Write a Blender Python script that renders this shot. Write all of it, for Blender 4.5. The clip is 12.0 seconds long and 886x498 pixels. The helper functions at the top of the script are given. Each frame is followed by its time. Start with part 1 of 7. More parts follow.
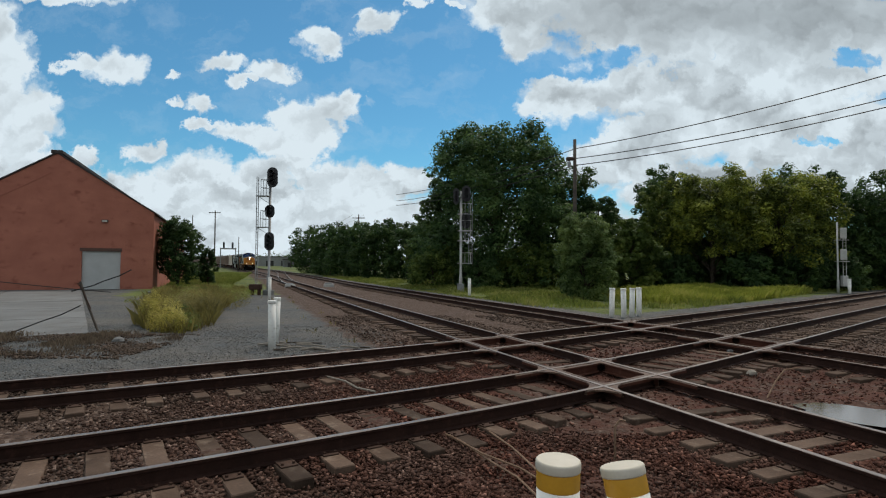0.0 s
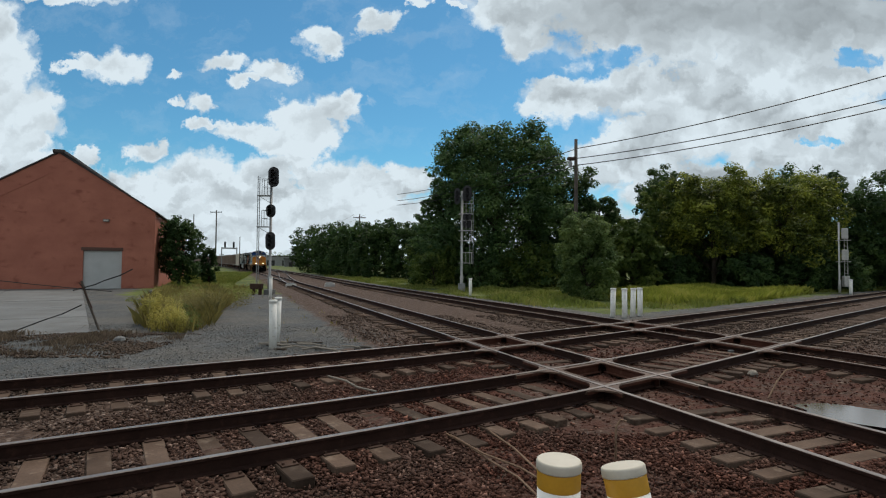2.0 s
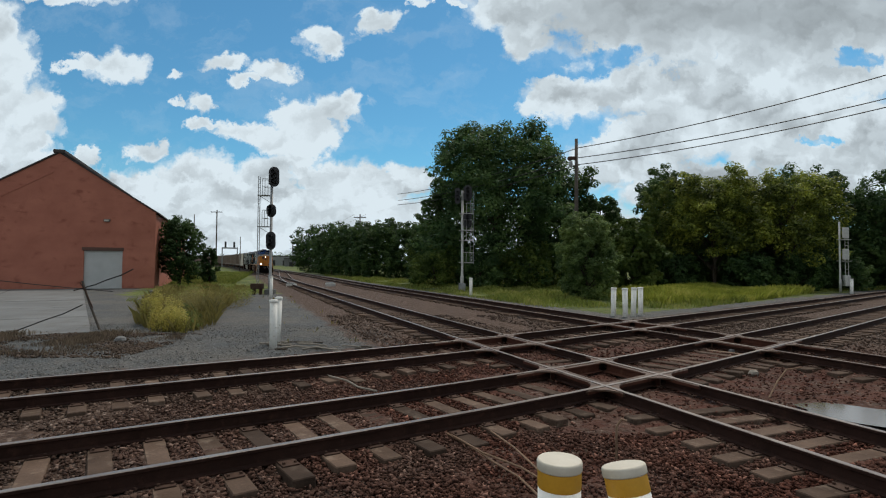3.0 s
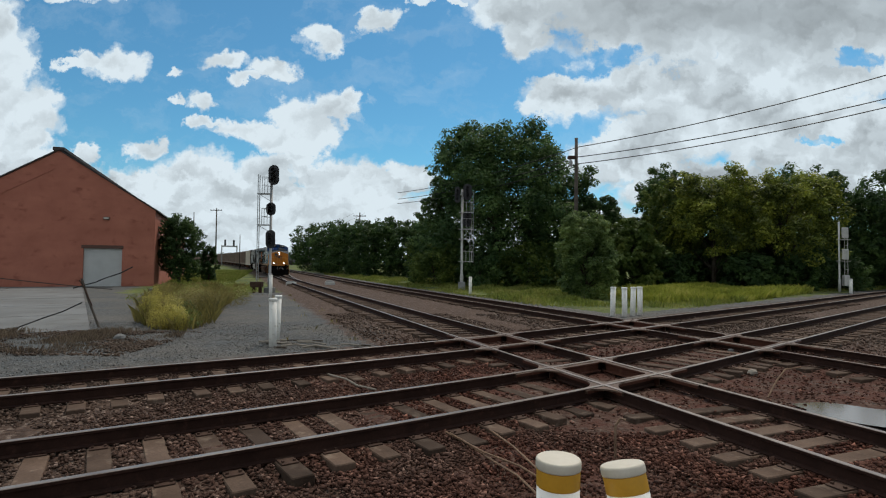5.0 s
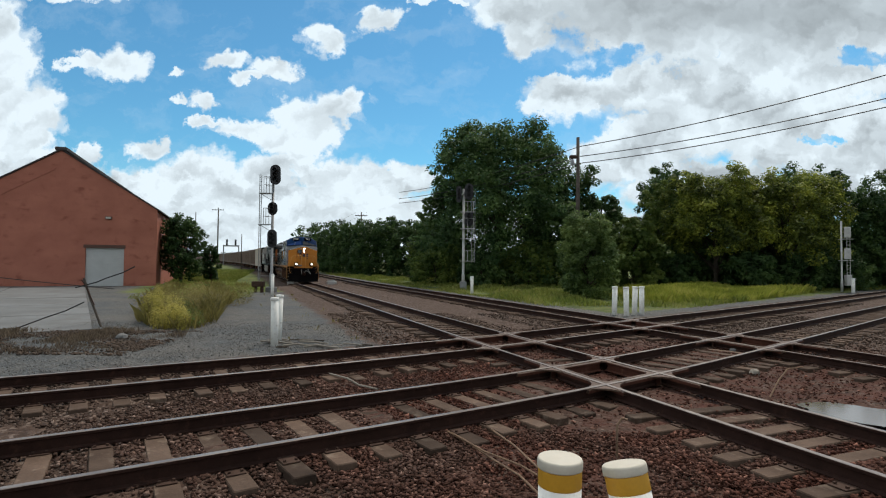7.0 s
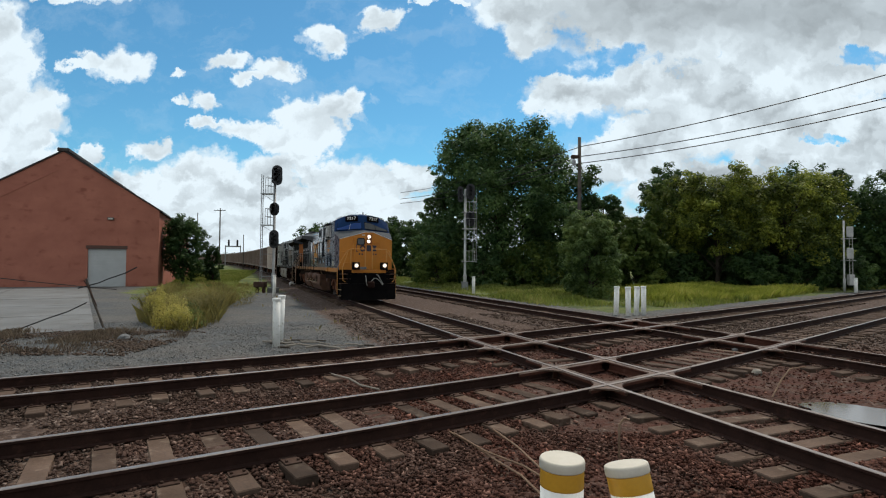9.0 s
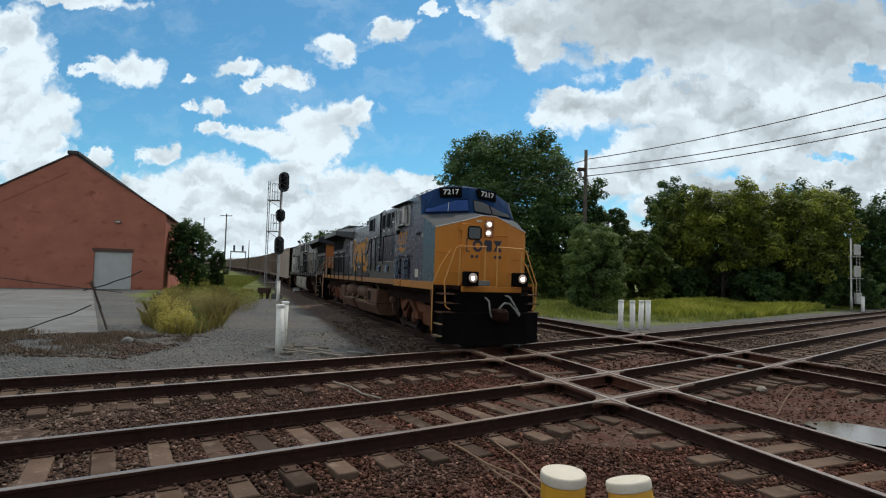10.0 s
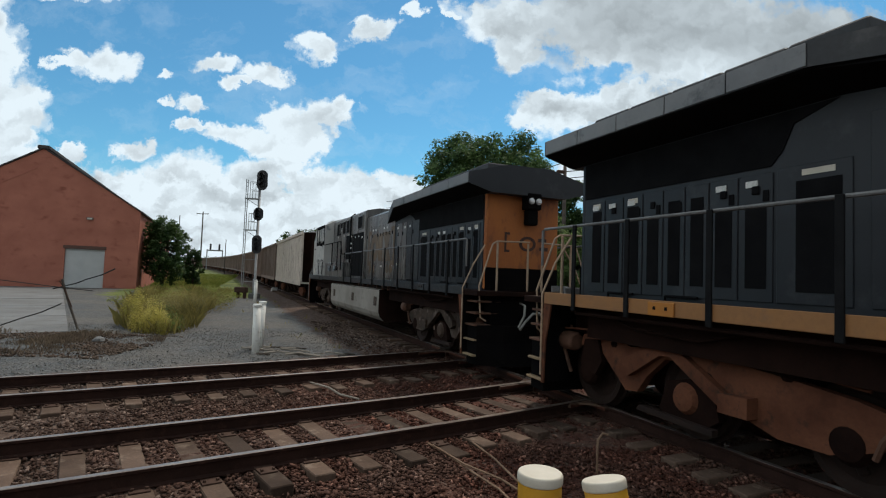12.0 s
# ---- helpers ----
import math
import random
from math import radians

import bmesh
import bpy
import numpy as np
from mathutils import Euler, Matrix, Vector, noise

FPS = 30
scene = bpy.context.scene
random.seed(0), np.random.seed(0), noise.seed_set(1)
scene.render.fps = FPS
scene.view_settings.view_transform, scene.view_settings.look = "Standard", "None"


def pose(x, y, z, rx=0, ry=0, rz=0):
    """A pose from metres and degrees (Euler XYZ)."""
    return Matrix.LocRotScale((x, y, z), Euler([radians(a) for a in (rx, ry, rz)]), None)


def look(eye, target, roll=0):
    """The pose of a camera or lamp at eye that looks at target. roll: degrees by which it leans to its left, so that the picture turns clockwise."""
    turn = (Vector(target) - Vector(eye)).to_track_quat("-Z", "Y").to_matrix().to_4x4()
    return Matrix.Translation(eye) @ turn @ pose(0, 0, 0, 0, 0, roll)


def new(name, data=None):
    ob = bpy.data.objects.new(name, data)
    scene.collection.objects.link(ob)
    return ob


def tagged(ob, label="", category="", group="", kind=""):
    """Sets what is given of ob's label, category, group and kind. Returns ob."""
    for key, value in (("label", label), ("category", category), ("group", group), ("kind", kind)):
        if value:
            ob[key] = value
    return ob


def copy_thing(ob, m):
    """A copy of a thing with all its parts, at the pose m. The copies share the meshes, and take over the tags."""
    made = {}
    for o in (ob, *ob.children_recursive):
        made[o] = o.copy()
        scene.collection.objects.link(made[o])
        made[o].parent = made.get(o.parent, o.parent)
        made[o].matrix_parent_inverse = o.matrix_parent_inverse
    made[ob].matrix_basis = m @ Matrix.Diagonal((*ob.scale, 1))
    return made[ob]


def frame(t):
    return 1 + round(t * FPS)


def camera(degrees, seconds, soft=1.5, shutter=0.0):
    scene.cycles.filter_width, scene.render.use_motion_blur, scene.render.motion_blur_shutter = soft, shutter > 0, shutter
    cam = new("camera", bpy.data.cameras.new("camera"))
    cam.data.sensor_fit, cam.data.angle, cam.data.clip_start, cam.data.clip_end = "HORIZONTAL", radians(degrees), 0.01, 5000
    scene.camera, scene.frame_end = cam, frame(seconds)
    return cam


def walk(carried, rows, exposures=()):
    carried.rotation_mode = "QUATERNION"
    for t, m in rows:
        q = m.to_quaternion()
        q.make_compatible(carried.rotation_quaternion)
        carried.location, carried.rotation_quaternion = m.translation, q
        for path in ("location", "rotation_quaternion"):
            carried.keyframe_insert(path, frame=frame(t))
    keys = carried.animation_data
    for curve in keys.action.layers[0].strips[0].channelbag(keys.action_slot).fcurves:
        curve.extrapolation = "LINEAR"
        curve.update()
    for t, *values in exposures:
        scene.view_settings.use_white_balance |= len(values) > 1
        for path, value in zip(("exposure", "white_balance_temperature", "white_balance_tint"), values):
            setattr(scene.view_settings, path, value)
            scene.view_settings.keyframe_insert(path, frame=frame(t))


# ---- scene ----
# Railway diamond crossing on a cloudy summer day. Rail tops lie at z = 0.

# ---- camera ----
EYE_Z = 1.881
cam = camera(78.47, 12.0, 1.15)
walk(cam, [
    (0, pose(0, 0, EYE_Z, 91.893, -0.351, -0.070)),
    (0.5, pose(0, 0, EYE_Z, 91.895, -0.366, -0.015)),
    (1, pose(0, 0, EYE_Z, 91.898, -0.377, -0.013)),
    (1.5, pose(0, 0, EYE_Z, 91.886, -0.403, 0.003)),
    (2, pose(0, 0, EYE_Z, 91.870, -0.433, 0.029)),
    (2.5, pose(0, 0, EYE_Z, 91.843, -0.402, 0.043)),
    (3, pose(0, 0, EYE_Z, 91.838, -0.385, 0.078)),
    (5, pose(0, 0, EYE_Z, 91.712, -0.553, 0.035)),
    (5.5, pose(0, 0, EYE_Z, 91.701, -0.546, 0.115)),
    (6, pose(0, 0, EYE_Z, 91.622, -0.510, 0.120)),
    (6.5, pose(0, 0, EYE_Z, 91.686, -0.535, 0.127)),
    (7, pose(0, 0, EYE_Z, 91.665, -0.548, 0.197)),
    (9, pose(0, 0, EYE_Z, 91.683, -0.464, 0.370)),
    (9.5, pose(0, 0, EYE_Z, 92.582, -0.279, 0.909)),
    (10, pose(0, 0, EYE_Z, 92.703, -1.664, 0.813)),
    (10.5, pose(0, 0, EYE_Z, 92.583, -1.848, 0.800)),
    (11, pose(0, 0, EYE_Z, 92.494, -2.283, -0.688)),
    (11.5, pose(0, 0, EYE_Z, 92.712, -2.185, -0.954)),
    (12, pose(0, 0, EYE_Z, 92.831, -2.070, -1.352)),
], ((0, -0.05), (6.5, -0.05), (7, 0.17), (9.5, 0.15), (12, 0.12)))

# ---- light ----
SUN_ELEV, SUN_TURN = 60.0, 28.0      # degrees above the ground; degrees from +y towards +x
scene.view_settings.exposure = 0.0

sun_data = bpy.data.lights.new("sun", "SUN")
sun_data.energy, sun_data.angle, sun_data.color = 2.25, radians(7), (1.0, 0.91, 0.79)
sun = new("sun", sun_data)
sun_way = Vector((math.sin(radians(SUN_TURN)) * math.cos(radians(SUN_ELEV)),
                  math.cos(radians(SUN_TURN)) * math.cos(radians(SUN_ELEV)), math.sin(radians(SUN_ELEV))))
sun.matrix_world = look(sun_way * 300, (0, 0, 0))


class Tree:
    """A short way to write node trees."""

    def __init__(self, tree):
        self.tree = tree

    def add(self, kind, values=None, **settings):
        n = self.tree.nodes.new(kind)
        if "operation" in settings:
            n.operation = settings["operation"]
        if "use_clamp" in settings:
            n.use_clamp = settings["use_clamp"]
        if "clamp" in settings:
            n.clamp = settings["clamp"]
        if "feature" in settings:
            n.feature = settings["feature"]
        if "attribute_name" in settings:
            n.attribute_name = settings["attribute_name"]
        if "data_type" in settings:
            n.data_type, n.blend_type = settings["data_type"], settings["blend_type"]
        if "sky_type" in settings:
            n.sky_type, n.sun_disc = settings["sky_type"], settings["sun_disc"]
            n.sun_elevation, n.sun_rotation = settings["sun_elevation"], settings["sun_rotation"]
            n.air_density, n.dust_density, n.ozone_density = settings["air_density"], settings["dust_density"], settings["ozone_density"]
        for key, value in (values or {}).items():
            if isinstance(value, bpy.types.NodeSocket):
                self.tree.links.new(value, n.inputs[key])
            else:
                n.inputs[key].default_value = value
        return n

    def math(self, op, a, b=0.0, clamp=False):
        return self.add("ShaderNodeMath", {0: a, 1: b}, operation=op, use_clamp=clamp).outputs[0]

    def vec(self, op, a, b):
        return self.add("ShaderNodeVectorMath", {0: a, 1: b}, operation=op)

    def mix(self, fac, a, b, blend="MIX"):
        return self.add("ShaderNodeMix", {0: fac, 6: a, 7: b}, data_type="RGBA", blend_type=blend).outputs[2]

    def noise(self, where, scale, detail=4.0, rough=0.55, warp=0.0):
        return self.add("ShaderNodeTexNoise", {"Vector": where, "Scale": scale, "Detail": detail, "Roughness": rough,
                                               "Distortion": warp}).outputs["Fac"]

    def ramp(self, fac, stops, ease="LINEAR"):
        n = self.add("ShaderNodeValToRGB", {0: fac})
        n.color_ramp.interpolation = ease
        while len(n.color_ramp.elements) < len(stops):
            n.color_ramp.elements.new(0.5)
        for e, (at, col) in zip(n.color_ramp.elements, stops):
            e.position, e.color = at, (*col, 1) if len(col) == 3 else col
        return n.outputs[0]

    def span(self, v, a, b, c=0.0, d=1.0):
        return self.add("ShaderNodeMapRange", {"Value": v, "From Min": a, "From Max": b, "To Min": c, "To Max": d}, clamp=True).outputs[0]


# clouds ahead, as (aside, up, half width, half height) on a plane one metre ahead
CLOUD_WEST = [(-0.828, 0.366, 0.074, 0.112), (-0.85, 0.446, 0.055, 0.044), (-0.768, 0.276, 0.061, 0.064), (-0.802, 0.216, 0.073, 0.048), (-0.847, 0.292, 0.084, 0.085), (-0.72, 0.5, 0.12, 0.016)]
CLOUD_PUFFS = [(-0.612, 0.373, 0.072, 0.032), (-0.671, 0.383, 0.036, 0.019), (-0.697, 0.369, 0.03, 0.011), (-0.542, 0.217, 0.04, 0.023), (-0.402, 0.377, 0.038, 0.019), (-0.317, 0.359, 0.046, 0.026),
               (-0.375, 0.339, 0.044, 0.013), (-0.489, 0.361, 0.025, 0.01), (-0.45, 0.303, 0.021, 0.023), (-0.497, 0.313, 0.021, 0.012), (-0.213, 0.424, 0.059, 0.032), (-0.123, 0.463, 0.049, 0.024),
               (-0.052, 0.498, 0.028, 0.011), (0.014, 0.487, 0.015, 0.011), (-0.665, 0.198, 0.029, 0.021)]
CLOUD_TOWER = [(-0.25, 0.235, 0.055, 0.05), (-0.37, 0.13, 0.1, 0.05), (-0.206, 0.296, 0.069, 0.036), (-0.274, 0.279, 0.058, 0.042), (-0.299, 0.232, 0.05, 0.042), (-0.251, 0.19, 0.05, 0.047), (-0.373, 0.254, 0.073, 0.019), (-0.447, 0.262, 0.038, 0.01),
               (-0.172, 0.315, 0.032, 0.019), (-0.321, 0.251, 0.042, 0.023)]
CLOUD_BANK = [(-0.58, 0.14, 0.115, 0.044), (-0.445, 0.157, 0.099, 0.053), (-0.33, 0.166, 0.084, 0.047), (-0.183, 0.148, 0.115, 0.044), (-0.078, 0.154, 0.084, 0.037), (-0.685, 0.145, 0.063, 0.042),
              (-0.505, 0.073, 0.271, 0.084), (-0.192, 0.075, 0.271, 0.089), (-0.779, 0.144, 0.094, 0.063), (-0.608, 0.02, 0.4, 0.05), (-0.192, 0.022, 0.4, 0.05), (0.2, 0.06, 0.3, 0.06)]
CLOUD_EAST = [(0.416, 0.5, 0.349, 0.088), (0.669, 0.451, 0.275, 0.118), (0.13, 0.485, 0.12, 0.055), (0.15, 0.432, 0.07, 0.042), (0.236, 0.32, 0.089, 0.053), (0.352, 0.331, 0.126, 0.069),
              (0.499, 0.29, 0.158, 0.096), (0.646, 0.27, 0.189, 0.128), (0.792, 0.228, 0.147, 0.117), (0.383, 0.236, 0.126, 0.064), (0.309, 0.193, 0.115, 0.053), (0.748, 0.154, 0.167, 0.063),
              (0.183, 0.309, 0.042, 0.027), (0.487, 0.153, 0.209, 0.063), (0.4, 0.43, 0.2, 0.07), (0.66, 0.37, 0.3, 0.07)]

# blue gaps in the eastern mass
CLOUD_GAPS = [(0.225, 0.376, 0.07, 0.02), (0.29, 0.4, 0.055, 0.02), (0.757, 0.388, 0.04, 0.016), (0.7, 0.243, 0.03, 0.008), (0.275, 0.255, 0.035, 0.012)]


def sky_world():
    """Blue Nishita sky with broken cumulus: banks along the horizon, a tower, puffs, and a wide grey-bellied mass to the east."""
    w = bpy.data.worlds.new("sky")
    w.use_nodes = True
    t = Tree(w.node_tree)
    w.node_tree.nodes.clear()
    sky = t.add("ShaderNodeTexSky", sky_type="NISHITA", sun_disc=False, sun_elevation=radians(SUN_ELEV),
                sun_rotation=radians(SUN_TURN), air_density=1.0, dust_density=0.4, ozone_density=1.5)
    blue = t.vec("MULTIPLY", sky.outputs[0], (0.5, 0.985, 1.09)).outputs[0]
    way = t.add("ShaderNodeTexCoord").outputs["Generated"]
    axis = t.add("ShaderNodeSeparateXYZ", {0: way})
    ahead = t.math("MAXIMUM", axis.outputs[1], 0.05)
    aside, up = t.math("DIVIDE", axis.outputs[0], ahead), t.math("DIVIDE", axis.outputs[2], ahead)
    flat = t.add("ShaderNodeCombineXYZ", {0: aside, 1: up, 2: 0.0}).outputs[0]
    bent = flat
    for scale, wide, high in ((9.0, 0.13, 0.09), (34.0, 0.06, 0.045)):
        warp = t.add("ShaderNodeTexNoise", {"Vector": flat, "Scale": scale, "Detail": 6.0, "Roughness": 0.62}).outputs["Color"]
        bent = t.vec("ADD", bent, t.vec("MULTIPLY", t.vec("SUBTRACT", warp, (0.5, 0.5, 0.5)).outputs[0], (wide, high, 0.0)).outputs[0]).outputs[0]
    far = None
    for x, y, a, b in CLOUD_WEST + CLOUD_PUFFS + CLOUD_TOWER + CLOUD_BANK + CLOUD_EAST:
        q = t.add("ShaderNodeVectorMath", {0: bent, 1: (1 / a, 1 / b, 0), 2: (-x / a, -y / b, 0)}, operation="MULTIPLY_ADD").outputs[0]
        d = t.add("ShaderNodeVectorMath", {0: q}, operation="LENGTH").outputs["Value"]
        far = d if far is None else t.math("MINIMUM", far, d)
    gap = None
    for x, y, a, b in CLOUD_GAPS:
        q = t.add("ShaderNodeVectorMath", {0: bent, 1: (1 / a, 1 / b, 0), 2: (-x / a, -y / b, 0)}, operation="MULTIPLY_ADD").outputs[0]
        d = t.add("ShaderNodeVectorMath", {0: q}, operation="LENGTH").outputs["Value"]
        gap = d if gap is None else t.math("MINIMUM", gap, d)
    # rounded heads at two sizes, as a cauliflower has them
    def heads(where, scale):
        return t.add("ShaderNodeTexVoronoi", {"Vector": where, "Scale": scale, "Smoothness": 0.35}, feature="SMOOTH_F1").outputs["Distance"]
    puff = t.math("ADD", t.math("MULTIPLY", t.noise(flat, 24.0, 10.0, 0.6), 0.6), t.math("SUBTRACT", 0.42, t.math("MULTIPLY", heads(bent, 30.0), 0.5)))
    core = t.math("MINIMUM", t.math("SUBTRACT", 1.0, far), t.math("MAXIMUM", t.math("MULTIPLY", t.math("SUBTRACT", gap, 1.0), 0.7), -0.06))
    ragged = t.span(core, 0.1, 0.5, 1.1, 0.45)
    inside = t.math("ADD", core, t.math("MULTIPLY", t.math("SUBTRACT", puff, 0.5), ragged))
    cover = t.add("ShaderNodeMapRange", {"Value": inside, "From Min": -0.14, "From Max": 0.26}).outputs[0]
    cover = t.math("POWER", cover, 1.15)
    wisp = t.noise(t.vec("MULTIPLY", bent, (1.0, 2.2, 1.0)).outputs[0], 5.0, 7.0, 0.62)
    cover = t.math("MAXIMUM", cover, t.span(wisp, 0.48, 0.78, 0.0, 0.3))
    elsewhere = t.span(t.noise(way, 2.6, 7.0, 0.6), 0.36, 0.46)
    front = t.math("MULTIPLY", t.span(axis.outputs[1], 0.25, 0.45), t.span(up, 0.66, 0.56))
    cover = t.math("ADD", t.math("MULTIPLY", cover, front), t.math("MULTIPLY", elsewhere, t.math("SUBTRACT", 1.0, front)))
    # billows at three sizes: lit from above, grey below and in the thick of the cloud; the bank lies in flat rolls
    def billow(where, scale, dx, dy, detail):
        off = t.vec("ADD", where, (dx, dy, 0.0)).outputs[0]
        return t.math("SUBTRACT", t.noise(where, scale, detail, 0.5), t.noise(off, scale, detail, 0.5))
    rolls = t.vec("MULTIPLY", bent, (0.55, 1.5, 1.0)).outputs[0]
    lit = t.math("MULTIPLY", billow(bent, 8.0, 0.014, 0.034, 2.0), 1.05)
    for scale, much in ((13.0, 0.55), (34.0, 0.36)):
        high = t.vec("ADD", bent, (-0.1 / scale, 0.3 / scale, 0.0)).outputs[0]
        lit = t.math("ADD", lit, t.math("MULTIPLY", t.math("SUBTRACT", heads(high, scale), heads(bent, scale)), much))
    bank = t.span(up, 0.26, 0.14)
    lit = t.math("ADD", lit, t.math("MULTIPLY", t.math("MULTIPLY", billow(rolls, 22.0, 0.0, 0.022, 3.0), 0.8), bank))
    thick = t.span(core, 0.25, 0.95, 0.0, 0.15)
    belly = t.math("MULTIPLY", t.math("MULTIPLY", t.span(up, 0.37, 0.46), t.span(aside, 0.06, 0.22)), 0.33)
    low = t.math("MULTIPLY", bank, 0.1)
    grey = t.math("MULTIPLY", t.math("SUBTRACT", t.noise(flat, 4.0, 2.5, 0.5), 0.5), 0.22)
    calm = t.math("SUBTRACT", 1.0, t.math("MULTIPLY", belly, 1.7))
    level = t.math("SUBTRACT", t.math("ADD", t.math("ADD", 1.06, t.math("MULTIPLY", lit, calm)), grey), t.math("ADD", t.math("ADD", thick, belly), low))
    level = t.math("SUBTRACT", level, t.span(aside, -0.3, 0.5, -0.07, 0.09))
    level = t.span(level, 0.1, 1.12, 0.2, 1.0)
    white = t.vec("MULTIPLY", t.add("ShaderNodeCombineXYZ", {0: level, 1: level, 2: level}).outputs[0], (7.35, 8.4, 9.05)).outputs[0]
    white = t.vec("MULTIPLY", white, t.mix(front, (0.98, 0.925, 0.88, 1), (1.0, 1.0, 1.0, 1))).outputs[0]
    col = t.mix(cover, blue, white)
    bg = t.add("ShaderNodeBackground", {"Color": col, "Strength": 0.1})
    t.add("ShaderNodeOutputWorld", {"Surface": bg.outputs[0]})
    scene.world = w


sky_world()


# ---- materials ----
def mat(name, a, b, scale=3.0, rough=0.85, metal=0.0, bump=0.3, fine=40.0, depth=0.01, spec=0.3, c=None, rand=0.0, glow=None, speck=1.0, streak=1.0):
    """A worn surface: colours a and b in patches, stains c, fine grain, and relief."""
    m = bpy.data.materials.new(name)
    m.use_nodes = True
    m.node_tree.nodes.clear()
    t = Tree(m.node_tree)
    where = t.add("ShaderNodeTexCoord").outputs["Object"]
    if rand:
        shift = t.add("ShaderNodeObjectInfo").outputs["Random"]
        where = t.vec("ADD", where, t.add("ShaderNodeCombineXYZ", {0: t.math("MULTIPLY", shift, 37.0), 1: t.math("MULTIPLY", shift, 11.0)}).outputs[0]).outputs[0]
    if streak != 1.0:
        where = t.vec("MULTIPLY", where, (1.0, 1.0, streak)).outputs[0]
    big = t.noise(where, scale, 5.0, 0.6)
    grain = t.noise(where, fine, 3.0, 0.6)
    col = t.mix(t.span(big, 0.35, 0.65), (*a, 1), (*b, 1))
    if c:
        col = t.mix(t.span(t.noise(where, scale * 2.7, 6.0, 0.65), 0.55, 0.7), col, (*c, 1))
    dim = t.span(grain, 0.3, 0.7, 1 - 0.22 * speck, 1 + 0.15 * speck)
    if rand:
        dim = t.math("MULTIPLY", dim, t.span(t.add("ShaderNodeObjectInfo").outputs["Random"], 0, 1, 1 - rand, 1 + rand))
    col = t.vec("MULTIPLY", col, t.add("ShaderNodeCombineXYZ", {0: dim, 1: dim, 2: dim}).outputs[0]).outputs[0]
    relief = t.add("ShaderNodeBump", {"Strength": bump, "Distance": depth, "Height": t.math("ADD", grain, t.math("MULTIPLY", big, 0.6))})
    bsdf = t.add("ShaderNodeBsdfPrincipled", {"Base Color": col, "Roughness": t.span(grain, 0.3, 0.7, max(rough - 0.1, 0.02), min(rough + 0.1, 1)),
                                              "Metallic": metal, "Specular IOR Level": spec, "Normal": relief.outputs[0]})
    if glow:
        bsdf.inputs["Emission Color"].default_value = (*glow[0], 1)
        bsdf.inputs["Emission Strength"].default_value = glow[1]
    t.add("ShaderNodeOutputMaterial", {"Surface": bsdf.outputs[0]})
    return m


def leaf_mat(name, a, b, c):
    """Leaves in three greens, one by one and in patches, that let some light through."""
    m = bpy.data.materials.new(name)
    m.use_nodes = True
    m.node_tree.nodes.clear()
    t = Tree(m.node_tree)
    geo = t.add("ShaderNodeNewGeometry")
    # wide patches put the light and shade of leaf clumps into the greens
    patch = t.noise(t.add("ShaderNodeTexCoord").outputs["Object"], 0.45, 2.0)
    pick = t.math("ADD", t.math("MULTIPLY", geo.outputs["Random Per Island"], 0.36), t.span(patch, 0.28, 0.72, 0.0, 0.74))
    col = t.ramp(pick, [(0.2, a), (0.55, b), (0.9, c)])
    d = t.add("ShaderNodeBsdfPrincipled", {"Base Color": col, "Roughness": 0.6, "Specular IOR Level": 0.25})
    s = t.add("ShaderNodeBsdfTranslucent", {"Color": col})
    mixed = t.add("ShaderNodeMixShader", {0: 0.42, 1: d.outputs[0], 2: s.outputs[0]})
    t.add("ShaderNodeOutputMaterial", {"Surface": mixed.outputs[0]})
    return m


